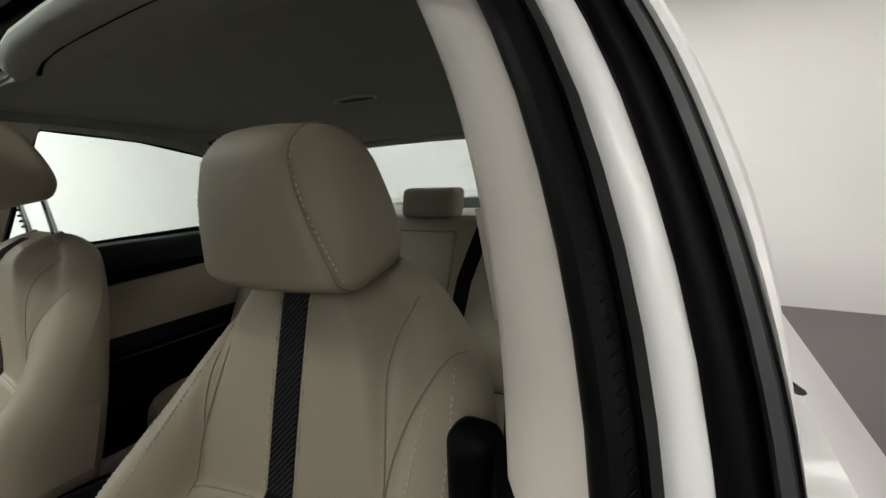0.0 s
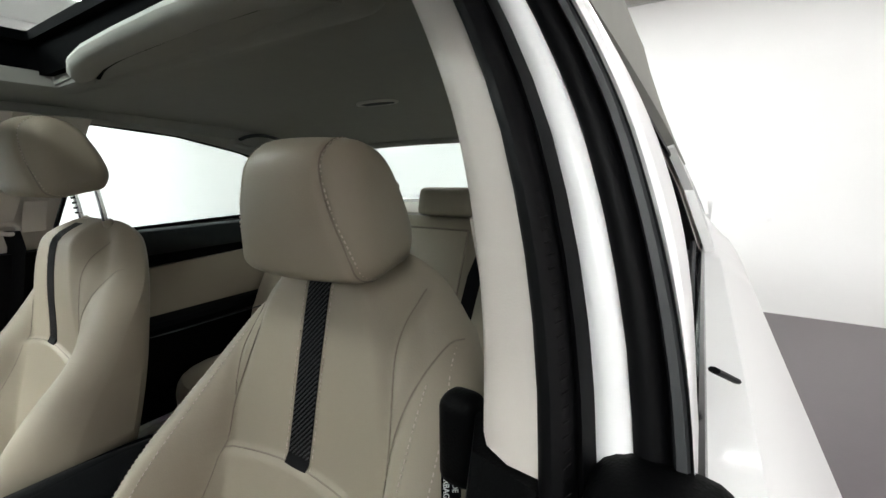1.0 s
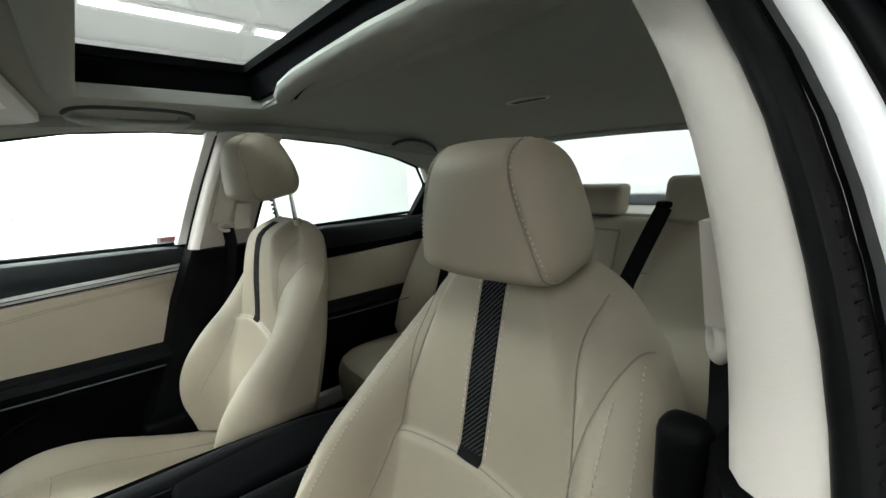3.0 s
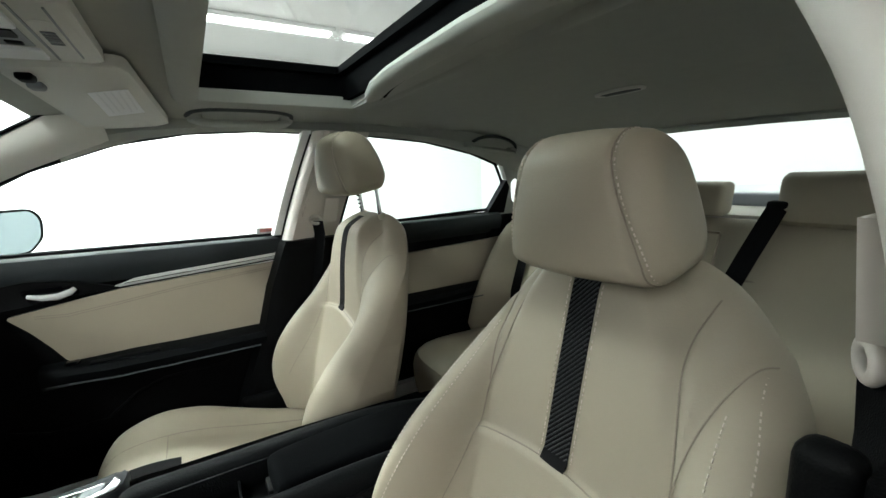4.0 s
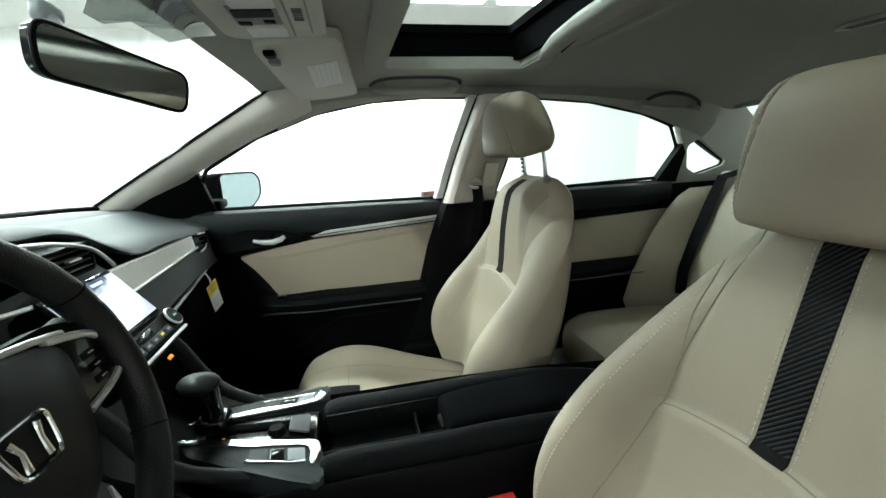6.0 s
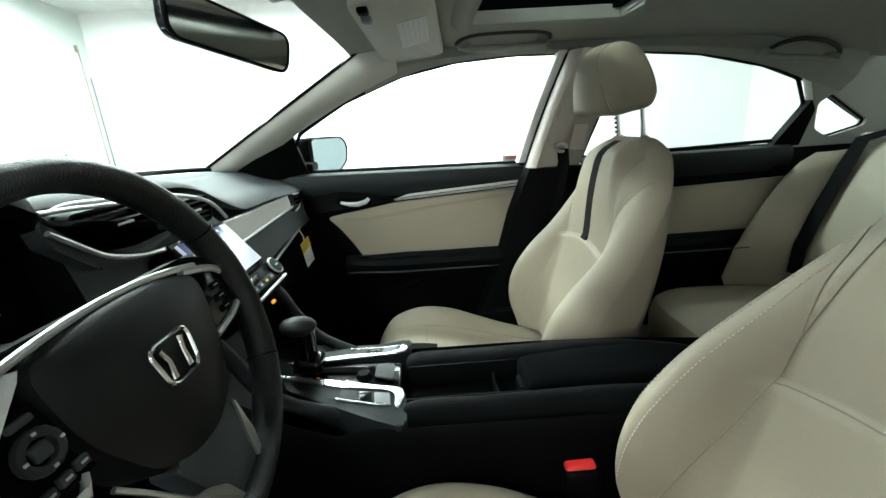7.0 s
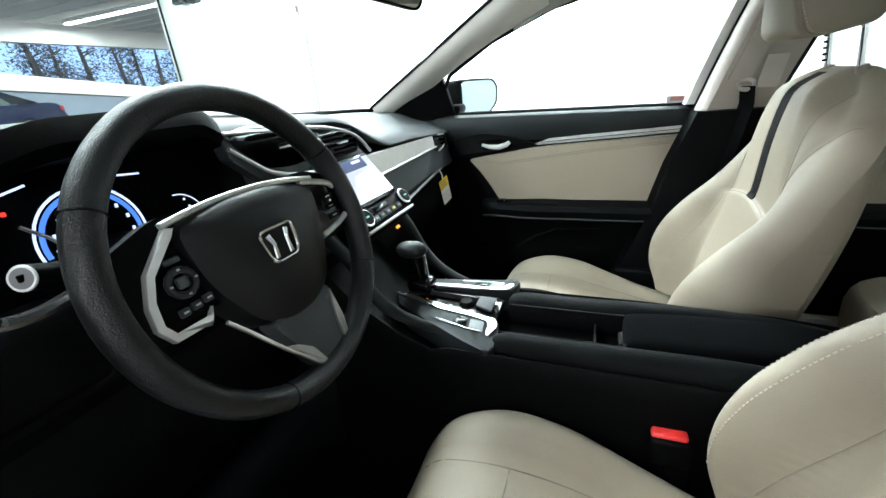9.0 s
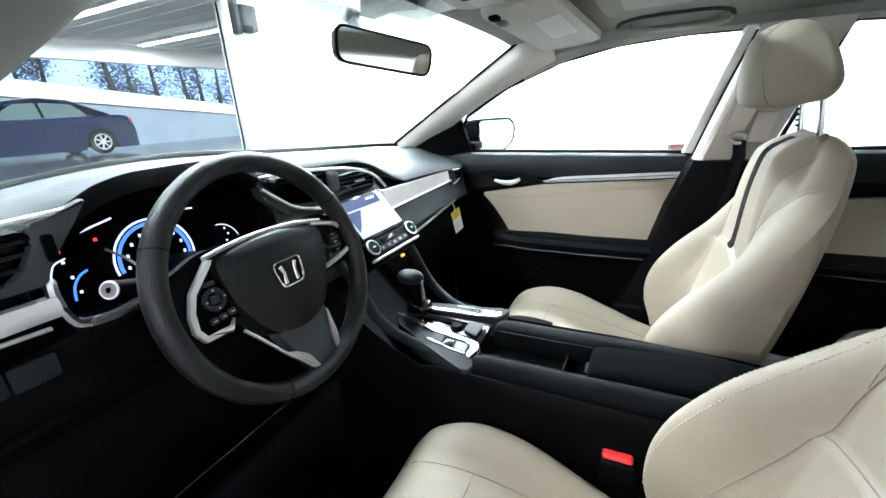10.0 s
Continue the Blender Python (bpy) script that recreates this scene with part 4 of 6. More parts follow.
        z2 = zm + (z - zm) * k - 0.008 * abs(q) ** 3 * (z - hb) / 0.16
        return Vector((hx + HW * q * (1 - 0.10 * (z - zm) / 0.08), y2, z2 - Z))

    qs = sorted({round(math.sin(math.pi / 2 * (-1 + 2 * i / 36)), 4) for i in range(37)} | {round(s_ * (0.42 + 0.02 * v), 4) for s_ in (-1, 1) for v in range(25)})
    hr = part("head_restraint", loft([[head(q, j) for j in range(len(side))] for q in qs]), LEATHER, t, "padded beige leather head restraint")
    js = [j for j in range(len(side)) if side[j][0] > ym - 0.03 or side[j][1] > zm + 0.05]
    cut = max(range(len(js)), key=lambda i: (js[i] - js[i - 1]) % len(side))
    js = js[cut:] + js[:cut]
    for s in (-1, 1):
        line = smooth([head(s * crease(side[j][1]), j) + Vector((0, 0.0008, 0)) for j in js], 2)
        part("seam", tube([Vector(p) for p in line], 0.0009, 5), SEAM, hr)
        for q in (0.045,):
            line = smooth([head(s * (crease(side[j][1]) + q), j) + Vector((0, 0.0006, 0.0004)) for j in js], 2)
            tagged(part("stitch_row", dashes([Vector(p) for p in line], 0.0034, 0.0026, 0.0008), THREAD, hr), "", "", "", "stuff")
        part("post", tube([(hx + s * 0.062, -0.284, 0.97 - Z), (hx + s * 0.062, ahead - 0.062 if x0 < 0 else -0.268, hb + 0.05 - Z)], 0.0055, 12), CHROME, t, "steel head restraint post")
        part("post_collar", tube([(hx + s * 0.062, -0.286, 1.006 - Z), (hx + s * 0.062, -0.281, 1.022 - Z)], [0.0115, 0.009], 14), COLLAR, t)
    bm = bmesh.new()
    for k in range(int(max(0, rest) / 0.011)):
        tube([(hx + 0.0625, -0.2735 + 0.0012 * k, 1.03 + 0.011 * k - Z), (hx + 0.0625, -0.273 + 0.0012 * k, 1.034 + 0.011 * k - Z)], 0.0052, 6, bm=bm)
    if rest > 0.03:
        part("post_notches", bm, BLACK, t)
    else:
        bm.free()
    return t


seat("front_seat", "beige leather driver's seat with a dark ribbed strip, head restraint lowered", -0.385, "front seats", 0.004, -0.198, 0.90, 0.0)
seat("front_seat", "beige leather passenger seat with its head restraint raised on steel posts", 0.365, "front seats", 0.077, -0.183, 0.96, 0.045)

# rear bench
bench = thing("rear_bench", "beige leather rear bench with three head restraints", "car seat", "", pose(0, 0, 0.25))
Z = 0.25
rings = []
for k in range(31):
    x = -0.66 + 1.32 * k / 30
    q = abs(x)
    dip = 0.022 * (1 - ss(0.0, 0.07, abs(q - 0.155)))
    e = max(0.0, (q - 0.60) / 0.06)
    w = 0.05 * (1 - math.sqrt(max(0.0, 1 - e * e)))
    prof = [(-1.03, 0.42), (-0.985, 0.50), (-0.985, 0.60), (-1.03, 0.74), (-1.085, 0.88), (-1.115, 0.945), (-1.15, 0.965), (-1.22, 0.955), (-1.25, 0.85), (-1.2, 0.42)]
    rings.append([(x, y - (dip + w if i < 6 else -w if i > 7 else 0), z - Z - (w if i in (5, 6, 7) else 0)) for i, (y, z) in enumerate(prof)])
rback = part("backrest", loft(rings), LEATHER, bench, "beige rear seat back", sub=1)
rings = []
for k in range(31):
    x = -0.64 + 1.28 * k / 30
    q = abs(x)
    e = max(0.0, (q - 0.44) / 0.2)
    w = 0.15 * (1 - math.sqrt(max(0.0, 1 - e * e)))
    e = max(0.0, (q - 0.56) / 0.08)
    h = 0.04 * (1 - math.sqrt(max(0.0, 1 - e * e)))
    f = 0.02 * ss(0.1, 0.2, abs(q - 0.02) if q < 0.2 else 0.2)
    prof = [(-0.46 - w, 0.30), (-0.44 - w, 0.38), (-0.432 - w, 0.455), (-0.45 - w, 0.500), (-0.52 - w * 0.7, 0.520), (-0.75, 0.512), (-1.0, 0.495), (-1.05, 0.40), (-1.0, 0.30)]
    rings.append([(x, y, z - Z - (h if 2 < i < 7 else 0) + (0.006 - f * 0.5 if 3 <= i <= 5 else 0)) for i, (y, z) in enumerate(prof)])
part("cushion", loft(rings), LEATHER, bench, "beige rear seat cushion", sub=1)
for s in (-1, 1):
    rings = []
    inner = [(-1.0, 0.36), (-0.995, 0.60), (-1.04, 0.74), (-1.09, 0.88), (-1.125, 0.940)]
    outer = [(-0.73, 0.36), (-0.83, 0.62), (-0.90, 0.74), (-0.970, 0.85), (-1.05, 0.925)]
    for x, u in ((0.612, 0.0), (0.630, 0.28), (0.65, 0.62), (0.67, 0.9), (0.687, 1.0), (0.70, 0.94)):
        rings.append([(s * x, p[0] + (q[0] - p[0]) * u, p[1] + (q[1] - p[1]) * u - Z) for p, q in zip(inner, outer)] + [(s * x, -1.2, 0.93 - Z), (s * x, -1.22, 0.36 - Z)])
    part("side_bolster", loft(rings), LEATHER, bench, "beige bolster beside the rear door", sub=1)
bm = bmesh.new()
for x in (-0.125, 0.125):
    tube([(x, -1.021 - 0.07 * k / 8 - 0.014 * k / 8, 0.72 + 0.2 * k / 8 - Z) for k in range(9)], 0.004, 5, bm=bm)
tube([(-0.125 + 0.25 * k / 8, -1.103, 0.924 - Z) for k in range(9)], 0.004, 5, bm=bm)
part("armrest_joint", bm, SEAM, rback, "joint of the folded centre armrest")
for s in (-1, 1):
    part("seam_piping", tube([(s * (0.18 + 0.4 * k / 10), -1.058 - 0.004, 0.81 - Z) for k in range(11)], 0.003, 5), SEAM, rback)
for x, w, h0, h1 in ((-0.36, 0.125, 0.955, 1.085), (-0.005, 0.105, 0.965, 1.062), (0.36, 0.125, 0.955, 1.085)):
    rings = []
    for k in range(13):
        v = k / 12
        e = max(0.0, abs(v - 0.5) * 2 - 0.55) / 0.45
        g = 1 - 0.35 * (1 - math.sqrt(max(0.0, 1 - e * e)))
        z = h0 + (h1 - h0) * v - Z
        ring = []
        for i in range(28):
            a = 2 * math.pi * i / 28
            ca, sa = math.cos(a), math.sin(a)
            ring.append((x + w * (0.75 + 0.25 * g) * math.copysign(abs(ca) ** 0.45, ca), -1.16 - 0.02 * v + 0.055 * g * math.copysign(abs(sa) ** 0.55, sa), z))
        rings.append(ring)
    part("head_restraint", loft(rings), LEATHER, bench, "beige rear head restraint")

# belts
def belt(name, path, width, label, across=(1, 0.1, 0)):
    t = thing(name, label, "seat belt", "seat belts")
    pts = [Vector(p) for p in path]
    rows = []
    for i, p in enumerate(pts):
        d = (pts[min(i + 1, len(pts) - 1)] - pts[max(i - 1, 0)]).normalized()
        a = Vector(across)
        a = (a - d * a.dot(d)).normalized() * width / 2
        n = d.cross(a).normalized() * 0.0007
        rows.append([p - a - n, p + a - n, p + a + n, p - a + n])
    part("webbing", loft(rows), WEB, t, "black belt webbing")
    return t


for s in (-1, 1):
    by, bz = (-0.075, -0.028) if s < 0 else (-0.032, -0.018)
    bt = belt("seat_belt", [(s * (0.643 if s > 0 else 0.632), -0.163 + by, 1.0 + bz), (s * (0.645 if s > 0 else 0.640), -0.168 + (by if s > 0 else -0.04), 0.94), (s * 0.647, -0.168 + (0.6 * by if s > 0 else 0.0), 0.86), (s * 0.652, -0.160, 0.72), (s * 0.664, -0.145, 0.5), (s * 0.674, -0.13, 0.26)], 0.047, "black seat belt hanging from the centre pillar", (0.86, 0.5, 0) if s > 0 else (0.62, -0.78, 0))
    part("guide_ring", tube([(s * ((0.645 if s > 0 else 0.624) + 0.008 * math.cos(a)), -0.160 + by + 0.016 * math.cos(a), 1.004 + bz + 0.012 * math.sin(a)) for a in [k * math.pi / 12 for k in range(24)]], 0.0055, 10, True, up=(0, 1, 0)), TRIM, bt, "pale belt guide loop")
    part("adjuster_cover", loft([[(s * (jamb_x(z) - 0.077), b_base(z) - 0.052 + dy, z) if k < 2 else (s * (jamb_x(z) - 0.06), b_base(z) - 0.052 + dy, z) for k, dy in enumerate((0.018, -0.032, -0.036, 0.024))] for z in (0.998, 1.02, 1.08, 1.13)]), TRIM, bt, "pale belt height adjuster")
    if s < 0:
        part("adjuster_slide", loft([[(-x, y + dy, z) for x, dy in ((0.645, 0.0), (0.621, 0.003), (0.621, -0.040), (0.645, -0.044))] for y, z in ((-0.214, 0.995), (-0.208, 1.012), (-0.196, 1.045), (-0.184, 1.078))]), TRIM, bt, "pale slide of the belt adjuster")
    if s > 0:
        part("adjuster_slide", loft([[(x, y + dy, z) for x, dy in ((0.640, 0.0), (0.622, 0.004), (0.622, -0.040), (0.640, -0.044))] for y, z in ((-0.214, 0.978), (-0.216, 1.0), (-0.222, 1.03), (-0.227, 1.052))]), TRIM, bt, "pale slide of the belt adjuster")
        continue
    part("belt_tongue", rbox((s * 0.642, -0.150, 0.922), (0.034, 0.004, 0.010), 0.0015, 2, rot=Matrix.Rotation(radians(-8), 3, "Y")), CHROME, bt, "thin steel belt tongue")
    part("belt_stop", rbox((s * 0.631, -0.152, 0.912), (0.034, 0.030, 0.076), 0.012, 4), BLACK, bt, "black plastic grip of the belt tongue")
buckle = thing("belt_buckle", "black belt buckle with a red release button", "seat belt buckle")
part("stalk", rbox((-0.156, 0.015, 0.44), (0.022, 0.035, 0.2), 0.006), BLACK, buckle)
part("housing", rbox((-0.156, 0.025, 0.528), (0.032, 0.058, 0.05), 0.008, 3), BLACK, buckle)
part("button", rbox((-0.156, 0.027, 0.551), (0.02, 0.048, 0.016), 0.005, 3), RED, buckle, "red release button")
for x, y in ((-0.22, -1.12),):
    bt = belt("seat_belt", [(-0.235, -1.19, 1.0), (-0.245, -1.125, 1.003), (-0.238, -1.085, 0.955), (-0.217, -1.052, 0.88), (-0.192, -1.018, 0.79), (-0.172, -0.982, 0.65), (-0.16, -0.955, 0.52)], 0.047, "black belt lying across the rear seat back")
    part("belt_anchor", rbox((-0.245, -1.135, 1.004), (0.05, 0.04, 0.022), 0.008), BLACK, bt)

belt("seat_belt", [(0.55, -1.18, 0.985), (0.575, -1.095, 0.958), (0.583, -1.068, 0.88), (0.585, -1.012, 0.74), (0.585, -0.972, 0.62), (0.58, -0.962, 0.53)], 0.047, "black belt hanging down the rear seat's side")

# ---- steering wheel ----
ICON = mat("pale_button_print", (0.5, 0.51, 0.52), 0.6)
wheel = thing("steering_wheel", "black leather three-spoke steering wheel with silver trim", "steering wheel", "", pose(-0.3875, 0.449, 0.914, 74, 0, -0.5))
R = 0.149
rings = []
for k in range(72):
    a = 2 * math.pi * k / 72
    c = Vector((R * math.cos(a), R * math.sin(a), 0))
    o = Vector((math.cos(a), math.sin(a), 0))
    rings.append([c + o * (0.0126 * math.cos(b)) + Vector((0, 0, 0.0165 * math.sin(b))) for b in [j * math.pi / 7 for j in range(14)]])
rings.append(rings[0])
bm = loft(rings, True, False)
bmesh.ops.remove_doubles(bm, verts=bm.verts, dist=1e-6)
part("rim", bm, RIM_SKIN, wheel, "perforated black leather rim")
for deg in (150, 30, 248, 330):
    a = radians(deg)
    c = Vector((R * math.cos(a), R * math.sin(a), 0))
    o = Vector((math.cos(a), math.sin(a), 0))
    tube([c + o * (0.0130 * math.cos(b)) + Vector((0, 0, 0.0169 * math.sin(b))) for b in [j * math.pi / 7 for j in range(14)]], 0.0009, 5, True, bm=(bm := bmesh.new()), up=(0, 0, 1))
    part("rim_seam", bm, BLACK, wheel)
flat = lambda z0: (lambda a, b, d: (a, b, z0 + d))
hub_out = rounded([(-0.086, 0.040), (-0.03, 0.049), (0.03, 0.048), (0.086, 0.034), (0.076, -0.02), (0.052, -0.072), (0.02, -0.09), (-0.02, -0.09), (-0.052, -0.072), (-0.080, -0.02)], 0.02, 4)
n = len(hub_out)
hub_rings = [[(x * f, y * f, z) for x, y in hub_out] for f, z in ((1.0, -0.06), (1.0, -0.034), (0.97, -0.026), (0.86, -0.02), (0.6, -0.014), (0.3, -0.011), (0.05, -0.010))]
hub = part("hub_cover", loft(hub_rings), WHEEL_SKIN, wheel, "dark grey hub cover")
# spokes
SPOKE = [(-0.142, -0.032), (-0.142, 0.030), (-0.09, 0.050), (0.09, 0.050), (0.142, 0.030), (0.142, -0.032), (0.09, -0.036), (-0.09, -0.036)]
part("side_spokes", prism(rounded(SPOKE, 0.012), flat(-0.05), 0.016, 0.004), BLACK, wheel)
part("lower_spoke", prism(rounded([(-0.050, -0.075), (0.037, -0.072), (0.033, -0.148), (-0.016, -0.148)], 0.008), flat(-0.046), 0.022, 0.004), DASH, wheel, "dark grey lower spoke")
part("bezel", prism([(-0.0883, 0.0403), (-0.117, 0.012), (-0.127, -0.0117), (-0.129, -0.030), (-0.1205, -0.0451), (-0.0886, -0.0462), (-0.0818, -0.0335), (-0.0880, -0.0405), (-0.1190, -0.0398), (-0.1248, -0.029), (-0.1222, -0.0095), (-0.1135, 0.0095), (-0.0865, 0.0345), (-0.080, 0.038)], flat(-0.035), 0.008, 0.002), PALE_SILVER, wheel, "satin silver bezel")
part("bezel", tube(smooth([(0.070, 0.0385, -0.029), (0.090, 0.0345, -0.029), (0.117, 0.0254, -0.029), (0.1325, 0.0085, -0.029), (0.1335, -0.0105, -0.029), (0.113, -0.0215, -0.029), (0.072, -0.0285, -0.029)], 5), 0.0036, 8), SILVER, wheel, "satin silver bezel")
part("button_panel", prism(rounded([(0.080, 0.034), (0.115, 0.023), (0.130, 0.006), (0.131, -0.010), (0.111, -0.020), (0.074, -0.026)], 0.006), flat(-0.036), 0.007, 0.001), GLOSS, wheel, "gloss black button panel")
part("button_panel", prism(rounded([(-0.086, 0.026), (-0.121, -0.004), (-0.125, -0.028), (-0.118, -0.040), (-0.09, -0.041), (-0.080, 0.0)], 0.006), flat(-0.036), 0.006, 0.001), BLACK, wheel, "black button panel")
part("lower_spoke_trim", tube(smooth([(-0.086, -0.0495, -0.025), (-0.072, -0.069, -0.024), (-0.0514, -0.100, -0.022), (-0.040, -0.114, -0.022)], 4), 0.0022, 8), SATIN, wheel, "satin silver trim")
part("spoke_plate", prism(rounded([(-0.050, -0.101), (-0.044, -0.110), (-0.0188, -0.144), (-0.0077, -0.1486), (-0.0201, -0.1205), (-0.036, -0.107)], 0.004, 3), flat(-0.026), 0.005, 0.0015), SATIN, wheel, "satin silver spoke plate")
part("spoke_plate", prism(rounded([(0.0333, -0.0785), (0.0365, -0.115), (0.0331, -0.147), (0.0254, -0.146), (0.0265, -0.115)], 0.002, 3), flat(-0.026), 0.005, 0.0015), SATIN, wheel, "satin silver spoke plate")
for s in (-1, 1):
    if s < 0:
        pad = tube([(-0.097 + 0.0105 * math.cos(a), -0.004 + 0.0105 * math.sin(a), -0.026) for a in [k * math.pi / 8 for k in range(16)]], 0.0032, 8, True)
        p = part("control_pad", pad, PANEL_GREY, wheel, "round button pad")
        part("centre_button", rbox((-0.097, -0.004, -0.0255), (0.010, 0.010, 0.005), 0.002), DASH, p)
        for k in range(3):
            part("button", rbox((-0.106 + 0.011 * k, -0.0265 + 0.001 * k, -0.0265), (0.009, 0.007, 0.004), 0.0015), DASH, wheel)
        part("button", rbox((-0.096, 0.0145, -0.0275), (0.014, 0.005, 0.004), 0.0015), DASH, wheel)
        for x, y in ((-0.0865, -0.004), (-0.1075, -0.004), (-0.097, 0.0065), (-0.097, -0.0145)):
            part("button_mark", rbox((x, y, -0.0226), (0.0022, 0.0016, 0.001), 0), ICON, wheel)
        for k in range(3):
            part("button_mark", rbox((-0.106 + 0.011 * k, -0.0265 + 0.001 * k, -0.0242), (0.004, 0.0014, 0.001), 0), ICON, wheel)
    else:
        for k in range(3):
            part("button", rbox((0.104, 0.012 - 0.012 * k, -0.0285), (0.02, 0.007, 0.002), 0.0008), BLACK, wheel)
            part("button_mark", rbox((0.104, 0.012 - 0.012 * k, -0.0272), (0.007, 0.0012, 0.0008), 0), ICON, wheel)
        part("button_mark", rbox((0.104, -0.0225, -0.0265), (0.012, 0.002, 0.003), 0.001), ICON, wheel)
part("top_trim", tube([(x, 0.0495 - 1.1 * x * x - 0.02 * x, -0.029) for x in [-0.09 + 0.015 * k for k in range(13)]], 0.0030, 8), SILVER, wheel, "thin silver trim")
# plain badge: an open rounded plate
bm = tube([(x - 0.006, y - 0.010, -0.0085) for x, y in rounded([(-0.022, 0.017), (0.022, 0.017), (0.017, -0.016), (-0.017, -0.016)], 0.009, 5)], 0.0018, 8, True)
badge = part("badge", bm, CHROME, hub, "chrome badge outline")
for s in (-1, 1):
    part("badge_bar", tube([(s * 0.012 - 0.006, 0.002, -0.0085), (s * 0.0085 - 0.006, -0.008, -0.008), (s * 0.0095 - 0.006, -0.022, -0.0095)], [0.0032, 0.0022, 0.003], 8, flat=0.5), CHROME, hub)
for o in wheel.children:
    if not o.name.startswith("rim"):
        low_part = o.name.startswith(("lower_spoke", "spoke_plate"))
        o.location = (0.014, 0.006, 0.027) if low_part else (0.008, 0.0085, 0.028)
        o.scale.x = 1.04
col = thing("steering_column", "black steering column cover with control stalks", "steering column")
part("cover", tube([(-0.385, 0.46, 0.905), (-0.385, 0.55, 0.885), (-0.385, 0.68, 0.86)], [0.052, 0.062, 0.07], 16, flat=0.8), BLACK, col)
stalk = part("light_stalk", tube([(-0.40, 0.535, 0.900), (-0.47, 0.545, 0.922), (-0.525, 0.550, 0.936)], [0.008, 0.0095, 0.0105], 12), BLACK, col, "black light stalk")
sd = Vector((-0.8, -0.52, 0.3)).normalized()
su, sv = sd.orthogonal().normalized(), sd.cross(sd.orthogonal()).normalized()
se = Vector((-0.531, 0.548, 0.938))
part("stalk_cap", tube([se - sd * 0.012, se], 0.0106, 16), BLACK, stalk)
part("stalk_face", tube([se, se + sd * 0.0012], 0.0085, 16), GREY, stalk, "grey end of the stalk")
part("stalk_mark", rbox(se + sd * 0.0016, (0.005, 0.003, 0.006), 0.001), BLACK, stalk)
part("stalk_ring", tube([se + (su * math.cos(a) + sv * math.sin(a)) * 0.0092 for a in [k * math.pi / 10 for k in range(20)]], 0.0015, 6, True, up=tuple(sd)), SILVER, stalk)
part("wiper_stalk", tube([(-0.35, 0.52, 0.905), (-0.27, 0.51, 0.93), (-0.215, 0.505, 0.94)], [0.009, 0.012, 0.013], 10), BLACK, col)

# ---- dashboard ----
dash = thing("dashboard", "dark grey dashboard with silver trim and screens", "dashboard")


def along(prof, x0, x1, n, shape=lambda x, y, z: (x, y, z)):
    return loft([[shape(x0 + (x1 - x0) * i / n, y, z) for y, z in prof] for i in range(n + 1)])


def brow(x):
    """How far the dash top stands up over the instruments and vents."""
    return 0.026 * ss(0.24, 0.08, x) * ss(-0.60, -0.50, x) + 0.020 * ss(-0.22, -0.27, x) * ss(-0.54, -0.42, x)


def top_shape(x, y, z):
    lift = 0.022 * ss(0.3, -0.4, x) + (ease(x, [(-0.7, 0.012), (-0.45, 0.035), (-0.28, 0.045), (-0.1, 0.046), (0.18, 0.034), (0.38, 0.024), (0.62, 0.014), (0.74, 0.01)]) * ss(0.78, 0.98, y) if z > 0.95 else 0.0) + brow(x) * ss(0.95, 0.72, y)
    back = -0.10 * (x / 0.7) ** 2 * ss(0.75, 1.1, y) - 0.03 * ss(-0.54, -0.48, x) * ss(-0.20, -0.24, x) * ss(0.75, 0.70, y)
    if z < 0.96 and y < 0.85:
        lift += 0.028 * ss(-0.55, -0.47, x) * ss(-0.20, -0.24, x)
    w = ss(0.16, 0.30, x)
    drop = w * (0.040 * ss(0.86, 0.70, y) + 0.008 * ss(0.72, 0.68, y) + 0.010 * ss(0.4, 0.7, x) * ss(0.84, 0.7, y))
    dent = 0.006 * w * math.exp(-((y - 0.862) / 0.012) ** 2) if z > 0.97 else 0.0
    return (x, y + back - 0.028 * w * ss(0.80, 0.70, y), z + lift - drop - dent - 0.012 * (abs(x) / 0.7) ** 2)


def front_shape(x, y, z):
    """The front pad steps back behind the instruments."""
    if x > 0 and z > 0.90:
        z -= 0.94 * (z - 0.90) * ss(0.12, 0.20, x)
    gap = ss(-0.575, -0.560, x) * ss(-0.20, -0.215, x) * ss(0.845, 0.86, z)
    return (x, y + 0.09 * gap - 0.03 * ss(-0.55, -0.60, x) * ss(0.86, 0.88, z) + 0.012 * ss(0.3, 0.7, x), z + 0.03 * ss(0.0, 0.6, x) * ss(0.80, 0.76, z))


part("top_pad", along([(1.10, 0.93), (1.09, 0.966), (1.03, 0.972), (0.95, 0.978), (0.90, 0.981), (0.875, 0.982), (0.862, 0.9825), (0.85, 0.983), (0.82, 0.985), (0.77, 0.986), (0.735, 0.985), (0.71, 0.982), (0.695, 0.977), (0.685, 0.971), (0.682, 0.966), (0.687, 0.962), (0.70, 0.961), (0.8, 0.961), (1.0, 0.88)], -0.735, 0.735, 80, top_shape), DASH, dash, "soft grained dash top")
part("hood_lining", along([(0.69, 0.9605), (0.674, 0.959), (0.668, 0.950), (0.664, 0.935), (0.672, 0.92), (0.72, 0.91), (0.8, 0.90), (0.98, 0.88), (0.98, 0.9595), (0.85, 0.9600)], -0.73, -0.195, 40, top_shape), BLACK, dash, "black underside of the instrument hood")
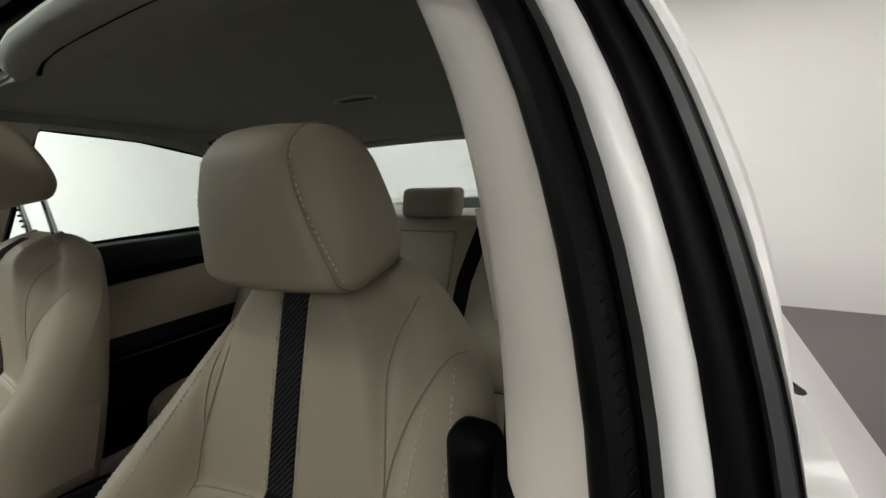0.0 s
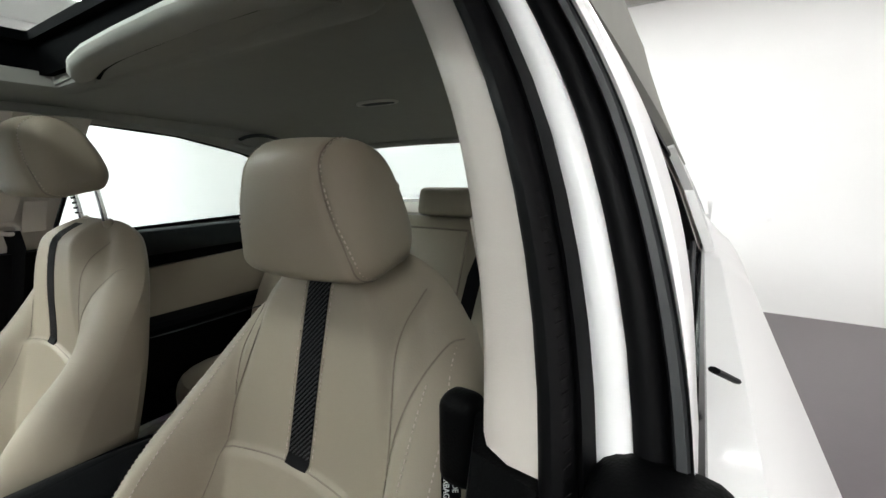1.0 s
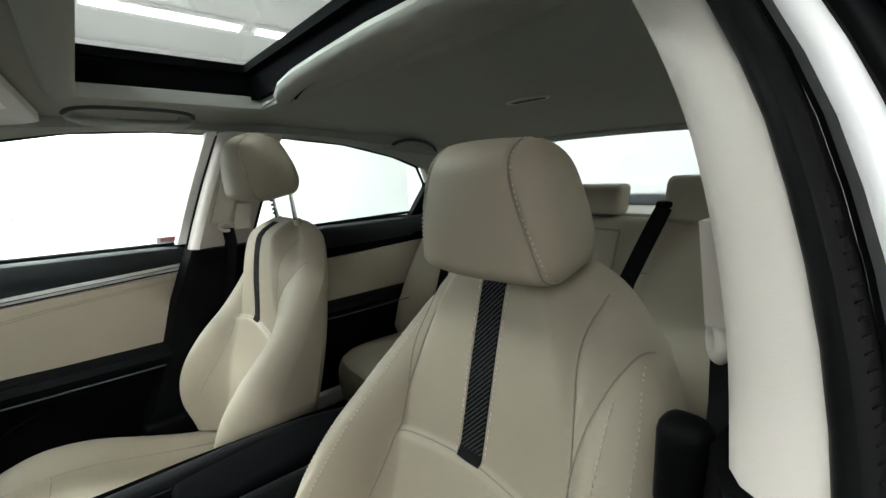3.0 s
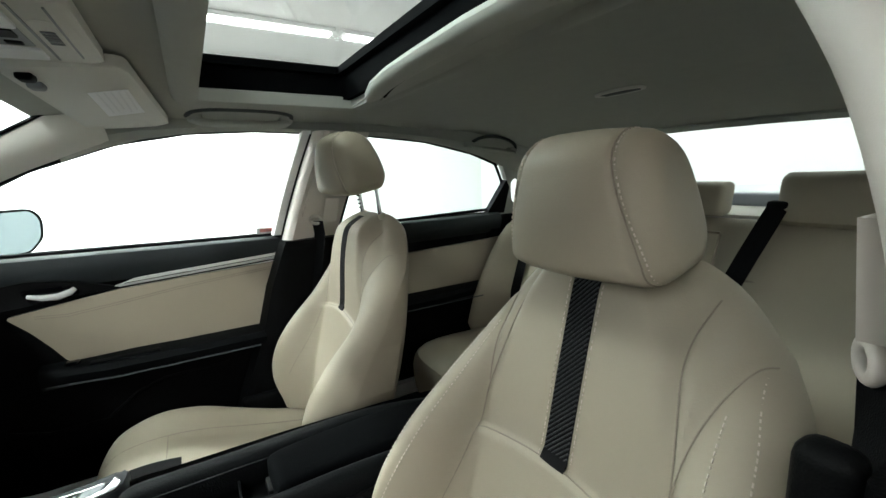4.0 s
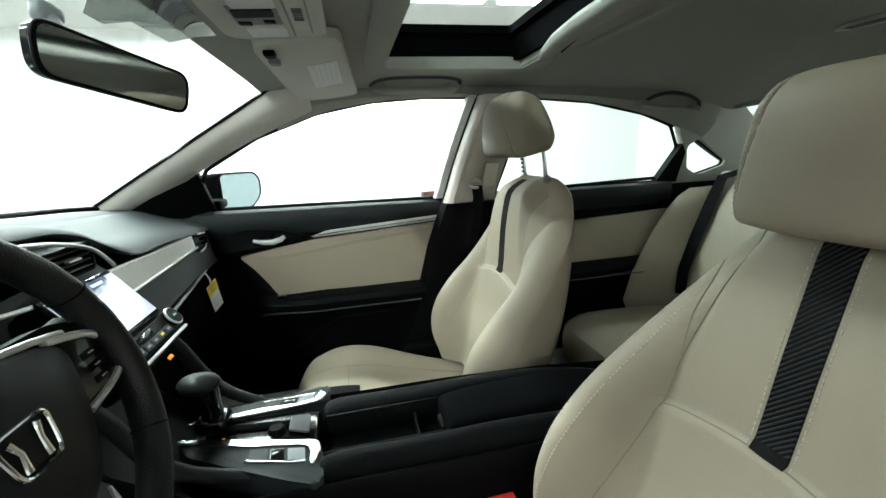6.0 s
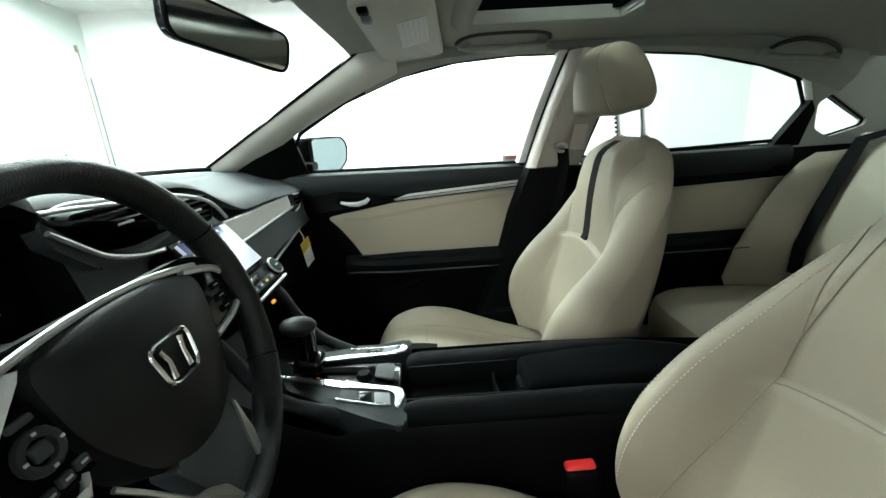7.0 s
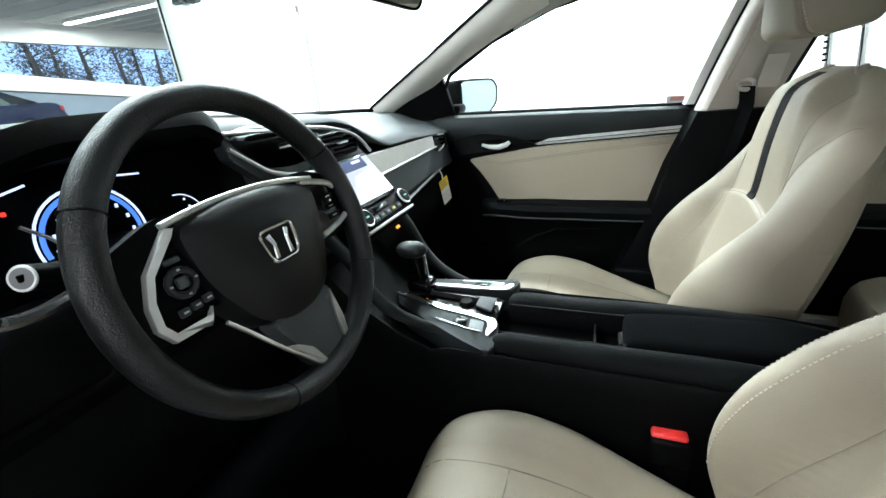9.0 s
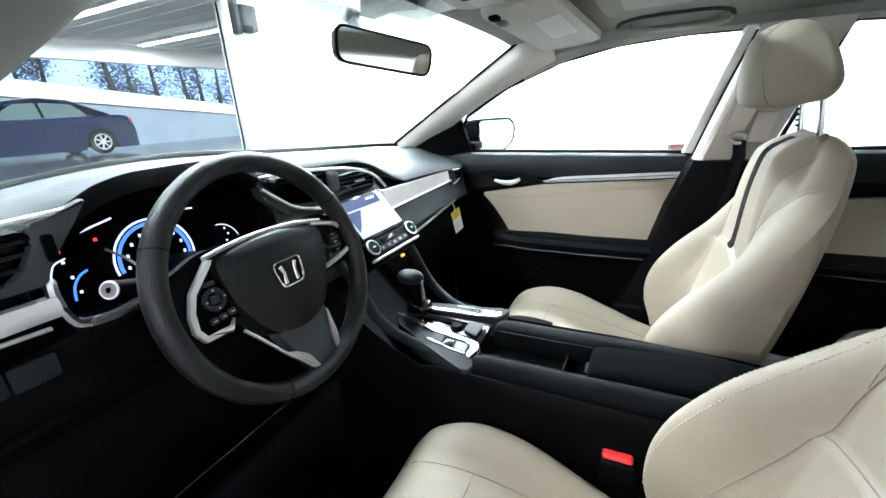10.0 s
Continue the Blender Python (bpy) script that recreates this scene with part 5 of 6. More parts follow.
part("windscreen_base", tube(smooth([(-0.70, 0.82, 1.012), (-0.452, 0.95, 1.030), (-0.283, 0.99, 1.041), (-0.1, 1.03, 1.038), (0.182, 1.05, 1.016), (0.377, 1.03, 1.003), (0.60, 0.945, 0.992), (0.675, 0.90, 0.985)], 5), 0.0065, 8), RUBBER, dash, "black line at the foot of the windscreen")
PAD = [(0.72, 0.985), (0.675, 0.975), (0.662, 0.93), (0.655, 0.90), (0.650, 0.862), (0.640, 0.82), (0.632, 0.775), (0.645, 0.752), (0.70, 0.74), (0.78, 0.8), (0.80, 0.95)]
part("front_pad", along(PAD, -0.19, 0.735, 44, front_shape), DASH, dash, "dark grey pad below the trim")
part("instrument_recess", along(PAD, -0.735, -0.191, 36, front_shape), BLACK, dash, "black recess round the instruments")
part("lower_panel", along([(0.72, 0.765), (0.662, 0.745), (0.65, 0.68), (0.67, 0.58), (0.73, 0.48), (0.85, 0.45), (0.85, 0.76)], -0.735, 0.735, 20, lambda x, y, z: (x, y, z + 0.03 * ss(0.0, 0.6, x))), BLACK, dash, "black lower dash and glove box")
part("trim_panel", slab(lambda u, v: (0.160 + 0.425 * u, 0.648 - 0.006 * v + 0.008 * u, 0.912 - 0.012 * u - (0.053 - 0.018 * u) * v), 16, 6, (0, 0.012, 0.0)), BRUSHED, dash, "pale brushed trim panel")
part("trim_edge", tube([(0.165 + 0.43 * u, 0.640 + 0.009 * u, 0.858 + 0.007 * u) for u in [k / 10 for k in range(11)]], 0.0028, 6), SILVER, dash)
part("glovebox_edge", tube([(0.2 + 0.42 * u, 0.634 + 0.014 * u, 0.750 + 0.040 * u) for u in [k / 10 for k in range(11)]], 0.0042, 8), SATIN, dash)


def frame_box(w, h, d, t=0.006):
    out = rounded([(-w / 2 - t, -h / 2 - t), (w / 2 + t, -h / 2 - t), (w / 2 + t, h / 2 + t), (-w / 2 - t, h / 2 + t)], 0.012, 4)
    inn = rounded([(-w / 2, -h / 2), (w / 2, -h / 2), (w / 2, h / 2), (-w / 2, h / 2)], 0.008, 4)
    rings = []
    for a, b in zip(out, inn):
        rings.append([(a[0], 0, a[1]), (b[0], 0, b[1]), (b[0], d, b[1]), (a[0], d, a[1])])
    rings.append(rings[0])
    bm = loft(rings, True, False)
    bmesh.ops.remove_doubles(bm, verts=bm.verts, dist=1e-6)
    return bm


def vent(cx, cy, cz, w, h, rz, label, n=4, tab=True):
    v = part("air_vent", frame_box(w, h, 0.03, 0.004), BLACK, dash, label)
    v.matrix_local = pose(cx, cy, cz, 0, 0, rz)
    part("vent_back", rbox((0, 0.018, 0), (w + 0.006, 0.004, h + 0.006), 0), GLOSS, v)
    for k in range(n):
        z = -h / 2 + h * (k + 0.5) / n
        part("slat", rbox((0, 0.007, z), (w * 0.98, 0.012, 0.0022), 0.0007, 1), PANEL_GREY, v)
    if tab:
        part("tab", rbox((0.012, 0.0, 0.002), (0.032, 0.008, 0.004), 0.0015), SILVER, v, "silver vent tab")
    return v


vent(-0.122, 0.643, 0.972, 0.135, 0.050, 0, "wide black air vent with slats")
vent(0.052, 0.644, 0.954, 0.125, 0.040, 0, "black air vent with slats")
part("vent_trim", tube(smooth([(-0.231, 0.636, 0.989), (-0.191, 0.634, 0.960), (-0.162, 0.632, 0.942), (-0.108, 0.632, 0.927), (-0.025, 0.634, 0.917)], 4), 0.0034, 8), SILVER, dash, "satin silver edge under the vent")
part("vent_trim", tube([(-0.230, 0.640, 1.010), (-0.183, 0.638, 1.007), (-0.115, 0.638, 1.001)], 0.0026, 8), SILVER, dash, "satin silver edge over the vent")
vent(0.635, 0.652, 0.872, 0.07, 0.04, -10, "side air vent at the dash end", 3, False)
for z0, z1 in ((0.903, 0.896), (0.852, 0.862)):
    part("side_vent_trim", tube([(0.592, 0.640, z0), (0.63, 0.640, (z0 + z1) / 2), (0.668, 0.648, z1)], [0.003, 0.0026, 0.0015], 8), SILVER, dash, "short silver edge of the side vent")
vent(-0.640, 0.598, 0.980, 0.15, 0.056, 0, "black side air vent")
part("vent_knob", rbox((-0.552, 0.590, 0.990), (0.010, 0.012, 0.03), 0.003), BLACK, dash)
part("vent_trim", tube(smooth([(-0.205, 0.648, 1.008), (-0.174, 0.646, 1.011), (-0.075, 0.644, 1.001), (0.006, 0.643, 0.992), (0.075, 0.642, 0.977), (0.125, 0.643, 0.957), (0.170, 0.645, 0.922)], 5), 0.0036, 8, up=(0, 1, 0)), SILVER, dash, "silver trim over the vents")
part("hazard_button", rbox((-0.035, 0.646, 0.968), (0.034, 0.02, 0.045), 0.008, 3), DASH, dash, "grey hazard light button")
part("vent_surround", prism(rounded([(-0.250, 1.014), (-0.237, 0.990), (-0.190, 0.951), (-0.123, 0.944), (-0.068, 0.952), (0.0, 0.955), (0.0, 0.944), (-0.068, 0.937), (-0.123, 0.925), (-0.199, 0.932), (-0.254, 0.976), (-0.264, 1.010)], 0.004, 3), lambda a, b, d: (a + 0.026, 0.662 - d, b - 0.004), 0.022, 0.004), DASH, dash, "grey surround sweeping under the vents")
part("left_strip", tube([(-0.735, 0.590, 1.020), (-0.58, 0.592, 1.0225), (-0.515, 0.60, 1.024)], 0.0042, 8), SILVER, dash, "thin silver strip")
part("left_panel", rbox((-0.655, 0.655, 0.945), (0.17, 0.075, 0.14), 0.012, 3), BLACK, dash, "black panel beside the instruments")
part("vent_cheek", prism(rounded([(-0.506, 1.034), (-0.524, 1.010), (-0.556, 0.970), (-0.563, 0.952), (-0.735, 0.950), (-0.735, 0.962), (-0.592, 0.962), (-0.578, 0.972), (-0.562, 1.000), (-0.562, 1.016)], 0.004, 3), lambda a, b, d: (a, 0.606 - d, b), 0.014, 0.003), DASH, dash, "grey moulding round the side vent")
# instruments
cy = lambda z: 0.690 + 0.15 * (z - 0.93)
cl = part("instrument_display", prism(rounded([(-0.56, 0.87), (-0.50, 0.85), (-0.24, 0.86), (-0.205, 0.90), (-0.21, 0.98), (-0.26, 1.03), (-0.47, 1.03), (-0.565, 0.975)], 0.02), lambda a, b, d: (a, cy(b) + 0.014 - d, b), 0.01), CLOTH, dash, "black instrument display")
BLUE_GLOW = mat("blue_display_light", (0.02, 0.05, 0.15), 0.5, emit=(0.10, 0.28, 1.0), power=1.1)
WHITE_GLOW = mat("white_display_light", (0.3, 0.3, 0.3), 0.5, emit=(0.70, 0.76, 1.0), power=1.3)
RED_GLOW = mat("red_display_light", (0.3, 0.02, 0.02), 0.5, emit=(1.0, 0.05, 0.04), power=1.2)


def arc(cx, cz, r, a0, a1, n=24):
    out = []
    for k in range(n + 1):
        a = radians(a0 + (a1 - a0) * k / n)
        z = cz + r * math.sin(a)
        out.append((cx + r * math.cos(a), cy(z), z))
    return out


part("rev_arc", tube(arc(-0.400, 0.918, 0.0505, -10, 190), 0.0027, 6, up=(0, 1, 0), flat=0.3), BLUE_GLOW, cl, "glowing blue rev counter arc")
part("rev_arc_edge", tube(arc(-0.400, 0.918, 0.057, -10, 190), 0.0016, 6, up=(0, 1, 0)), WHITE_GLOW, cl)
part("fuel_arc", tube(arc(-0.292, 0.902, 0.036, 92, 15), 0.0008, 6, up=(0, 1, 0)), WHITE_GLOW, cl)
part("temperature_arc", tube(smooth([(-0.489, cy(0.929), 0.929), (-0.500, cy(0.924), 0.924), (-0.509, cy(0.912), 0.912), (-0.513, cy(0.895), 0.895)], 4), 0.0016, 6, up=(0, 1, 0)), BLUE_GLOW, cl)
part("temperature_edge", tube(smooth([(-0.506, cy(0.950), 0.951), (-0.520, cy(0.946), 0.946), (-0.528, cy(0.931), 0.931)], 4), 0.0010, 6, up=(0, 1, 0)), WHITE_GLOW, cl)
for k in range(9):
    a = radians(185 - 190 * k / 8)
    part("dial_mark", rbox((-0.400 + 0.0415 * math.cos(a), cy(0.918) - 0.002, 0.918 + 0.0415 * math.sin(a)), (0.0028, 0.002, 0.0045), 0), WHITE_GLOW, cl)
for k in range(3):
    part("digit_bar", rbox((-0.372 + 0.008 * k, cy(0.905) - 0.002, 0.903), (0.005, 0.002, 0.008), 0), WHITE_GLOW, cl)
    part("gauge_mark", rbox((-0.512 + 0.004 * k, cy(0.92) - 0.002, 0.948 - 0.022 * k), (0.003, 0.002, 0.0035), 0), WHITE_GLOW, cl)
    part("gauge_mark", rbox((-0.282 + 0.005 * (k % 2), cy(0.92) - 0.002, 0.930 - 0.011 * k), (0.0022, 0.002, 0.0026), 0), WHITE_GLOW, cl)
part("warning_light", rbox((-0.468, cy(0.965) - 0.002, 0.965), (0.0045, 0.003, 0.0045), 0.001), RED_GLOW, cl, "small red warning light")
part("warning_light", rbox((-0.511, cy(0.96) - 0.002, 0.961), (0.0042, 0.003, 0.004), 0.001), RED_GLOW, cl, "small red warning light")
part("cluster_line", tube([(-0.482, cy(0.98) - 0.003, 0.979), (-0.441, cy(0.988) - 0.003, 0.988)], 0.0013, 6), WHITE_GLOW, cl)
part("cluster_line", tube([(-0.352, cy(0.978) - 0.003, 0.979), (-0.326, cy(0.976) - 0.003, 0.976)], 0.0013, 6), WHITE_GLOW, cl)
part("dial_divider", tube([(-0.462, cy(0.95) - 0.003, 0.950), (-0.443, cy(0.93) - 0.003, 0.931), (-0.425, cy(0.91) - 0.003, 0.906)], 0.0022, 6), SILVER, cl)
part("bezel", tube(smooth([(-0.558, 0.606, 0.955), (-0.559, 0.604, 0.928), (-0.553, 0.602, 0.904), (-0.543, 0.601, 0.894), (-0.514, 0.602, 0.889), (-0.488, 0.606, 0.891), (-0.45, 0.615, 0.894), (-0.40, 0.635, 0.893)], 4), [0.0035] + [0.0065] * 26 + [0.005, 0.004], 8, up=(0, 1, 0)), BRIGHT, dash, "silver bezel under the instruments")
part("driver_trim", slab(lambda u, v: (-0.735 + 0.176 * u, 0.598 - 0.005 * math.sin(math.pi * v), 0.935 - 0.023 * v), 10, 6, (0, 0.014, 0)), PALE_SILVER, dash, "silver trim panel, its bright reflection in the colour")
part("driver_trim_edge", tube([(-0.735, 0.597, 0.907), (-0.64, 0.598, 0.906), (-0.572, 0.600, 0.902)], 0.0028, 6), SILVER, dash)
part("knee_panel", rbox((-0.60, 0.66, 0.83), (0.27, 0.08, 0.09), 0.012, 3), BLACK, dash)
for k in range(3):
    part("switch_button", rbox((-0.685 + 0.046 * k, 0.627, 0.855 - 0.001 * k), (0.044, 0.02, 0.030), 0.004, 2), DOOR_PAD, dash)
# centre screen and controls, leaning back
stack = thing("centre_stack", "centre stack with a touch screen and climate knobs", "control panel", "", pose(0.0, 0.588, 0.862, -38, 0, 0))
part("housing", rbox((0.03, 0.028, -0.005), (0.205, 0.05, 0.165), 0.012, 3), BLACK, stack)
SCREEN = mat("screen_light", (0.1, 0.1, 0.12), 0.15, emit=(0.74, 0.81, 0.95), power=0.85, var=0.2, scale=20)
scr = part("touch_screen", rbox((0.03, -0.003, 0.022), (0.178, 0.008, 0.108), 0.004), GLOSS, stack, "lit touch screen")
part("picture", rbox((0.03, -0.0085, 0.022), (0.160, 0.003, 0.092), 0), SCREEN, scr, "pale lit display")
DARK_BAR = mat("screen_dark_bar", (0.03, 0.04, 0.08), 0.2, emit=(0.12, 0.16, 0.34), power=0.5)
part("picture_bar", rbox((0.02, -0.0108, 0.056), (0.13, 0.0015, 0.024), 0), DARK_BAR, scr)
part("picture_shape", prism([(-0.048, 0.040), (0.0, 0.040), (-0.03, 0.005), (-0.048, -0.01)], lambda a, b, d: (a, -0.0102 - d, b), 0.0012), DARK_BAR, scr)
part("picture_shape", prism([(0.02, 0.030), (0.075, 0.036), (0.04, 0.0), (0.0, 0.01)], lambda a, b, d: (a, -0.0102 - d, b), 0.0012), WHITE_GLOW, scr)
part("picture_mark", rbox((0.055, -0.0115, 0.06), (0.03, 0.002, 0.005), 0), WHITE_GLOW, scr)
part("control_strip", rbox((0.03, -0.004, -0.055), (0.19, 0.012, 0.036), 0.004), BLACK, stack)
part("silver_edge", rbox((0.03, -0.008, -0.079), (0.195, 0.012, 0.006), 0.003), SILVER, stack)
GREEN = mat("green_light", (0.03, 0.15, 0.13), 0.5, emit=(0.2, 0.9, 0.7), power=0.5)
for x in (-0.05, 0.112):
    k = part("climate_knob", tube([(x, 0.0, -0.052), (x, -0.020, -0.052)], [0.0175, 0.0155], 20), BLACK, stack, "round climate knob")
    part("knob_ring", tube([(x + 0.0165 * math.cos(a), -0.017, -0.052 + 0.0165 * math.sin(a)) for a in [j * math.pi / 10 for j in range(20)]], 0.0022, 6, True, up=(0, 1, 0)), SILVER, k)
    part("knob_light", rbox((x, -0.0205, -0.052), (0.010, 0.002, 0.003), 0.001), GREEN, k)
for j in range(5):
    part("climate_button", rbox((-0.018 + 0.024 * j, -0.011, -0.062), (0.02, 0.004, 0.012), 0.001), DASH, stack)
    part("button_mark", rbox((-0.018 + 0.024 * j, -0.0135, -0.062), (0.008, 0.001, 0.004), 0), INK if j != 3 else YELLOW, stack)
part("wide_button", rbox((0.02, -0.011, -0.046), (0.05, 0.004, 0.010), 0.001), GLOSS, stack)
part("seat_heat_light", rbox((0.045, 0.004, -0.098), (0.012, 0.004, 0.006), 0.001), mat("amber_light", (0.4, 0.15, 0.02), 0.5, emit=(1.0, 0.4, 0.05), power=1.3), stack, "small amber light")

# ---- centre console ----
con = thing("centre_console", "black centre console with gear selector and padded armrest", "console")
BODY = [(-0.165, 0.25), (-0.158, 0.45), (-0.149, 0.60), (-0.146, 0.626), (-0.142, 0.632), (-0.136, 0.630), (-0.131, 0.615), (-0.10, 0.60), (0.07, 0.60), (0.098, 0.612), (0.106, 0.626), (0.112, 0.62), (0.12, 0.45), (0.128, 0.25)]
part("body", loft([[(x * w, y, z + (dz if z > 0.5 else 0)) for x, z in BODY] for y, w, dz in ((-0.42, 0.9, -0.05), (-0.34, 0.94, -0.02), (-0.16, 0.97, -0.006), (0.05, 1.0, 0.0), (0.28, 1.0, 0.002), (0.365, 0.99, 0.003), (0.40, 0.93, -0.01), (0.47, 0.88, 0.01), (0.56, 0.82, 0.06), (0.63, 0.80, 0.13))]), BLACK, con, "black console body")
RAIL_N = [(-0.088, 0.600), (-0.089, 0.640), (-0.094, 0.650), (-0.104, 0.655), (-0.116, 0.653), (-0.126, 0.645), (-0.132, 0.632), (-0.133, 0.600)]
RAIL_F = [(0.014, 0.600), (0.015, 0.638), (0.021, 0.648), (0.034, 0.653), (0.052, 0.651), (0.070, 0.641), (0.083, 0.625), (0.087, 0.600)]
for rail in (RAIL_N, RAIL_F):
    mid = sum(x for x, z in rail) / len(rail)
    rows = []
    for y, w, dz in ((0.302, 0.30, -0.030), (0.300, 0.62, -0.012), (0.293, 0.85, -0.003), (0.28, 0.96, 0.001), (0.26, 1.0, 0.002), (0.18, 1.0, 0.0), (0.09, 1.0, 0.001), (0.0, 1.0, 0.003), (-0.1, 1.0, 0.0), (-0.2, 0.98, -0.012), (-0.28, 0.9, -0.03), (-0.31, 0.6, -0.05)):
        rows.append([(mid + (x - mid) * w, y, max(0.597, z + dz)) for x, z in rail])
    part("side_rail", loft(rows), SOFT, con, "soft padded edge of the bin", sub=1)
part("bin_floor", rbox((-0.037, 0.19, 0.585), (0.10, 0.20, 0.01), 0.003), BLACK, con, "floor of the open bin")
part("bin_divider", rbox((-0.037, 0.135, 0.605), (0.098, 0.004, 0.035), 0.001), SOFT, con)
for sx in (-0.085, 0.011):
    part("bin_wall", rbox((sx, 0.19, 0.615), (0.004, 0.205, 0.06), 0.001), SOFT, con)
DECK = lambda y: 0.648 + 0.07 * max(0.0, y - 0.34)
SIDE_OUT = rounded([(-0.026, 0.517), (-0.058, 0.492), (-0.084, 0.440), (-0.106, 0.392), (-0.128, 0.342), (-0.145, 0.302), (-0.138, 0.290), (-0.098, 0.292), (-0.060, 0.297), (-0.052, 0.330), (-0.037, 0.40), (-0.024, 0.46)], 0.008, 3)
BAND = rounded([(-0.017, 0.521), (-0.025, 0.515), (-0.040, 0.455), (-0.054, 0.405), (-0.058, 0.362), (-0.064, 0.324), (-0.078, 0.310), (-0.106, 0.311), (-0.111, 0.303), (-0.080, 0.296), (-0.060, 0.301), (-0.051, 0.335), (-0.042, 0.385), (-0.029, 0.44)], 0.006, 3)
for s in (-1, 1):
    mx = (lambda v: v) if s < 0 else (lambda v: 0.010 - 0.78 * v)
    tilt = lambda lift: (lambda a, b, d: (mx(a), b, DECK(b) + lift + d - 0.10 * max(0.0, -a - 0.075)))
    part("shift_side", prism(SIDE_OUT, tilt(-0.045), 0.046, 0.005), DOOR_PAD, con, "dark grey panel beside the gear gate")
    part("shift_trim", prism(BAND, tilt(0.0), 0.0045, 0.0018), BRIGHT, con, "satin silver strip round the gear gate")
    for y0, y1, k in ((0.404, 0.377, PANEL_GREY), (0.373, 0.352, GLOSS), (0.347, 0.321, GREY)):
        e = lambda y: -0.058 - 0.16 * (0.404 - y)
        cell = [(e(y0), y0), (e(y1), y1), (e(y1) - 0.027, y1 - 0.003), (e(y0) - 0.025, y0 - 0.003)]
        part("shift_switch", prism(rounded(cell, 0.002, 2), tilt(0.0005), 0.003, 0.0008), k, con, "console switch")
    rim_ = [(-0.083, 0.407), (-0.090, 0.372), (-0.096, 0.345), (-0.100, 0.318)]
    part("outer_line", tube([(mx(x), y, DECK(y) + 0.0025 - 0.10 * max(0.0, -x - 0.075)) for x, y in rim_], 0.0016, 6), BRIGHT, con)
    part("stack_leg", tube(smooth([(s * 0.118, 0.62, 0.84), (s * 0.117, 0.555, 0.782), (s * 0.115, 0.515, 0.712), (s * 0.108, 0.478, 0.672), (s * 0.098, 0.42, 0.645), (s * 0.094, 0.36, 0.628)], 4), [0.012] * 13 + [0.011, 0.011, 0.010, 0.010, 0.009, 0.008, 0.007, 0.006], 10), DOOR_PAD, con, "black sweep down from the dashboard")
gate = part("shift_gate", rbox((-0.002, 0.405, 0.640), (0.085, 0.20, 0.018), 0.006, 3, rot=Matrix.Rotation(radians(4), 3, "X")), GLOSS, con, "gloss black gear gate")
part("gate_slot", rbox((0.006, 0.40, 0.6505), (0.018, 0.11, 0.004), 0.0015, rot=Matrix.Rotation(radians(4), 3, "X")), CLOTH, gate, "slot of the gear gate")
part("gate_boss", tube([(-0.012, 0.372, 0.648), (-0.012, 0.372, 0.656)], [0.015, 0.011], 14), BLACK, gate)
part("gate_plate", prism(rounded([(0.019, 0.352), (0.016, 0.318), (-0.034, 0.318), (-0.018, 0.352)], 0.004, 3), lambda a, b, d: (a, b, 0.648 + d), 0.004, 0.0012), PANEL_GREY, gate, "dark plate behind the gate")
for x in (-0.028, -0.026):
    part("gate_letter", rbox((x, 0.40 if x < -0.027 else 0.43, 0.651), (0.004, 0.004, 0.001), 0), PAPER, gate)
part("selector_light", rbox((-0.022, 0.452, 0.6555), (0.006, 0.004, 0.001), 0), mat("orange_light", (0.4, 0.12, 0.02), 0.5, emit=(1.0, 0.35, 0.05), power=0.8), gate, "small orange selector light")
lever = thing("gear_lever", "black gear lever with chrome neck", "gear lever")
part("boot", rbox((-0.002, 0.468, 0.678), (0.048, 0.05, 0.03), 0.01, 3), GLOSS, lever)
part("shroud", tube([(-0.004, 0.470, 0.680), (-0.018, 0.468, 0.72), (-0.032, 0.468, 0.756)], [0.014, 0.0105, 0.0125], 14), GLOSS, lever, "black lever shroud")
part("neck", tube([(-0.004, 0.455, 0.695), (-0.013, 0.452, 0.722), (-0.022, 0.450, 0.752)], [0.006, 0.0055, 0.006], 10), CHROME, lever, "chrome neck")
knob_rings = []
for k in range(9):
    v = k / 8
    w = math.sqrt(max(0.02, 1 - (2 * v - 1) ** 2))
    knob_rings.append([(-0.034 + 0.021 * w * math.cos(a), 0.466 + 0.031 * w * math.sin(a), 0.750 + 0.033 * v) for a in [j * math.pi / 10 for j in range(20)]])
part("knob", loft(knob_rings), WHEEL_SKIN, lever, "black leather knob")
arm = thing("console_armrest", "black cloth-covered console armrest", "armrest")
part("pad", loft([[(-0.036 + dx * w, y, z + dz) for dx, dz in ((-0.050, -0.055), (-0.0515, -0.014), (-0.048, -0.005), (-0.040, 0.0), (0, 0.004), (0.040, 0.0), (0.048, -0.005), (0.0515, -0.014), (0.050, -0.055))] for y, z, w in ((0.091, 0.640, 0.90), (0.088, 0.650, 0.97), (0.080, 0.657, 1.0), (0.0, 0.662, 1.02), (-0.12, 0.664, 1.05), (-0.22, 0.658, 1.05), (-0.26, 0.642, 1.0), (-0.27, 0.62, 0.9))], True), CLOTH, arm, sub=1)
part("armrest_hinge", rbox((-0.036, -0.266, 0.60), (0.09, 0.02, 0.05), 0.006), BLACK, arm)
part("armrest_latch", rbox((-0.036, 0.092, 0.622), (0.04, 0.012, 0.016), 0.004), BLACK, arm)
# ---- doors ----
FRAME_GREY = mat("matt_grey_frame", (0.022, 0.024, 0.026), 0.5, var=0.1)
def y_rear_edge(z):
    """The front door's rear edge leans back towards the top."""
    return -0.105 + 0.275 * (BELT - z) * (1.0 if z > 0.55 else 1.25)


DOOR_X = 0.745


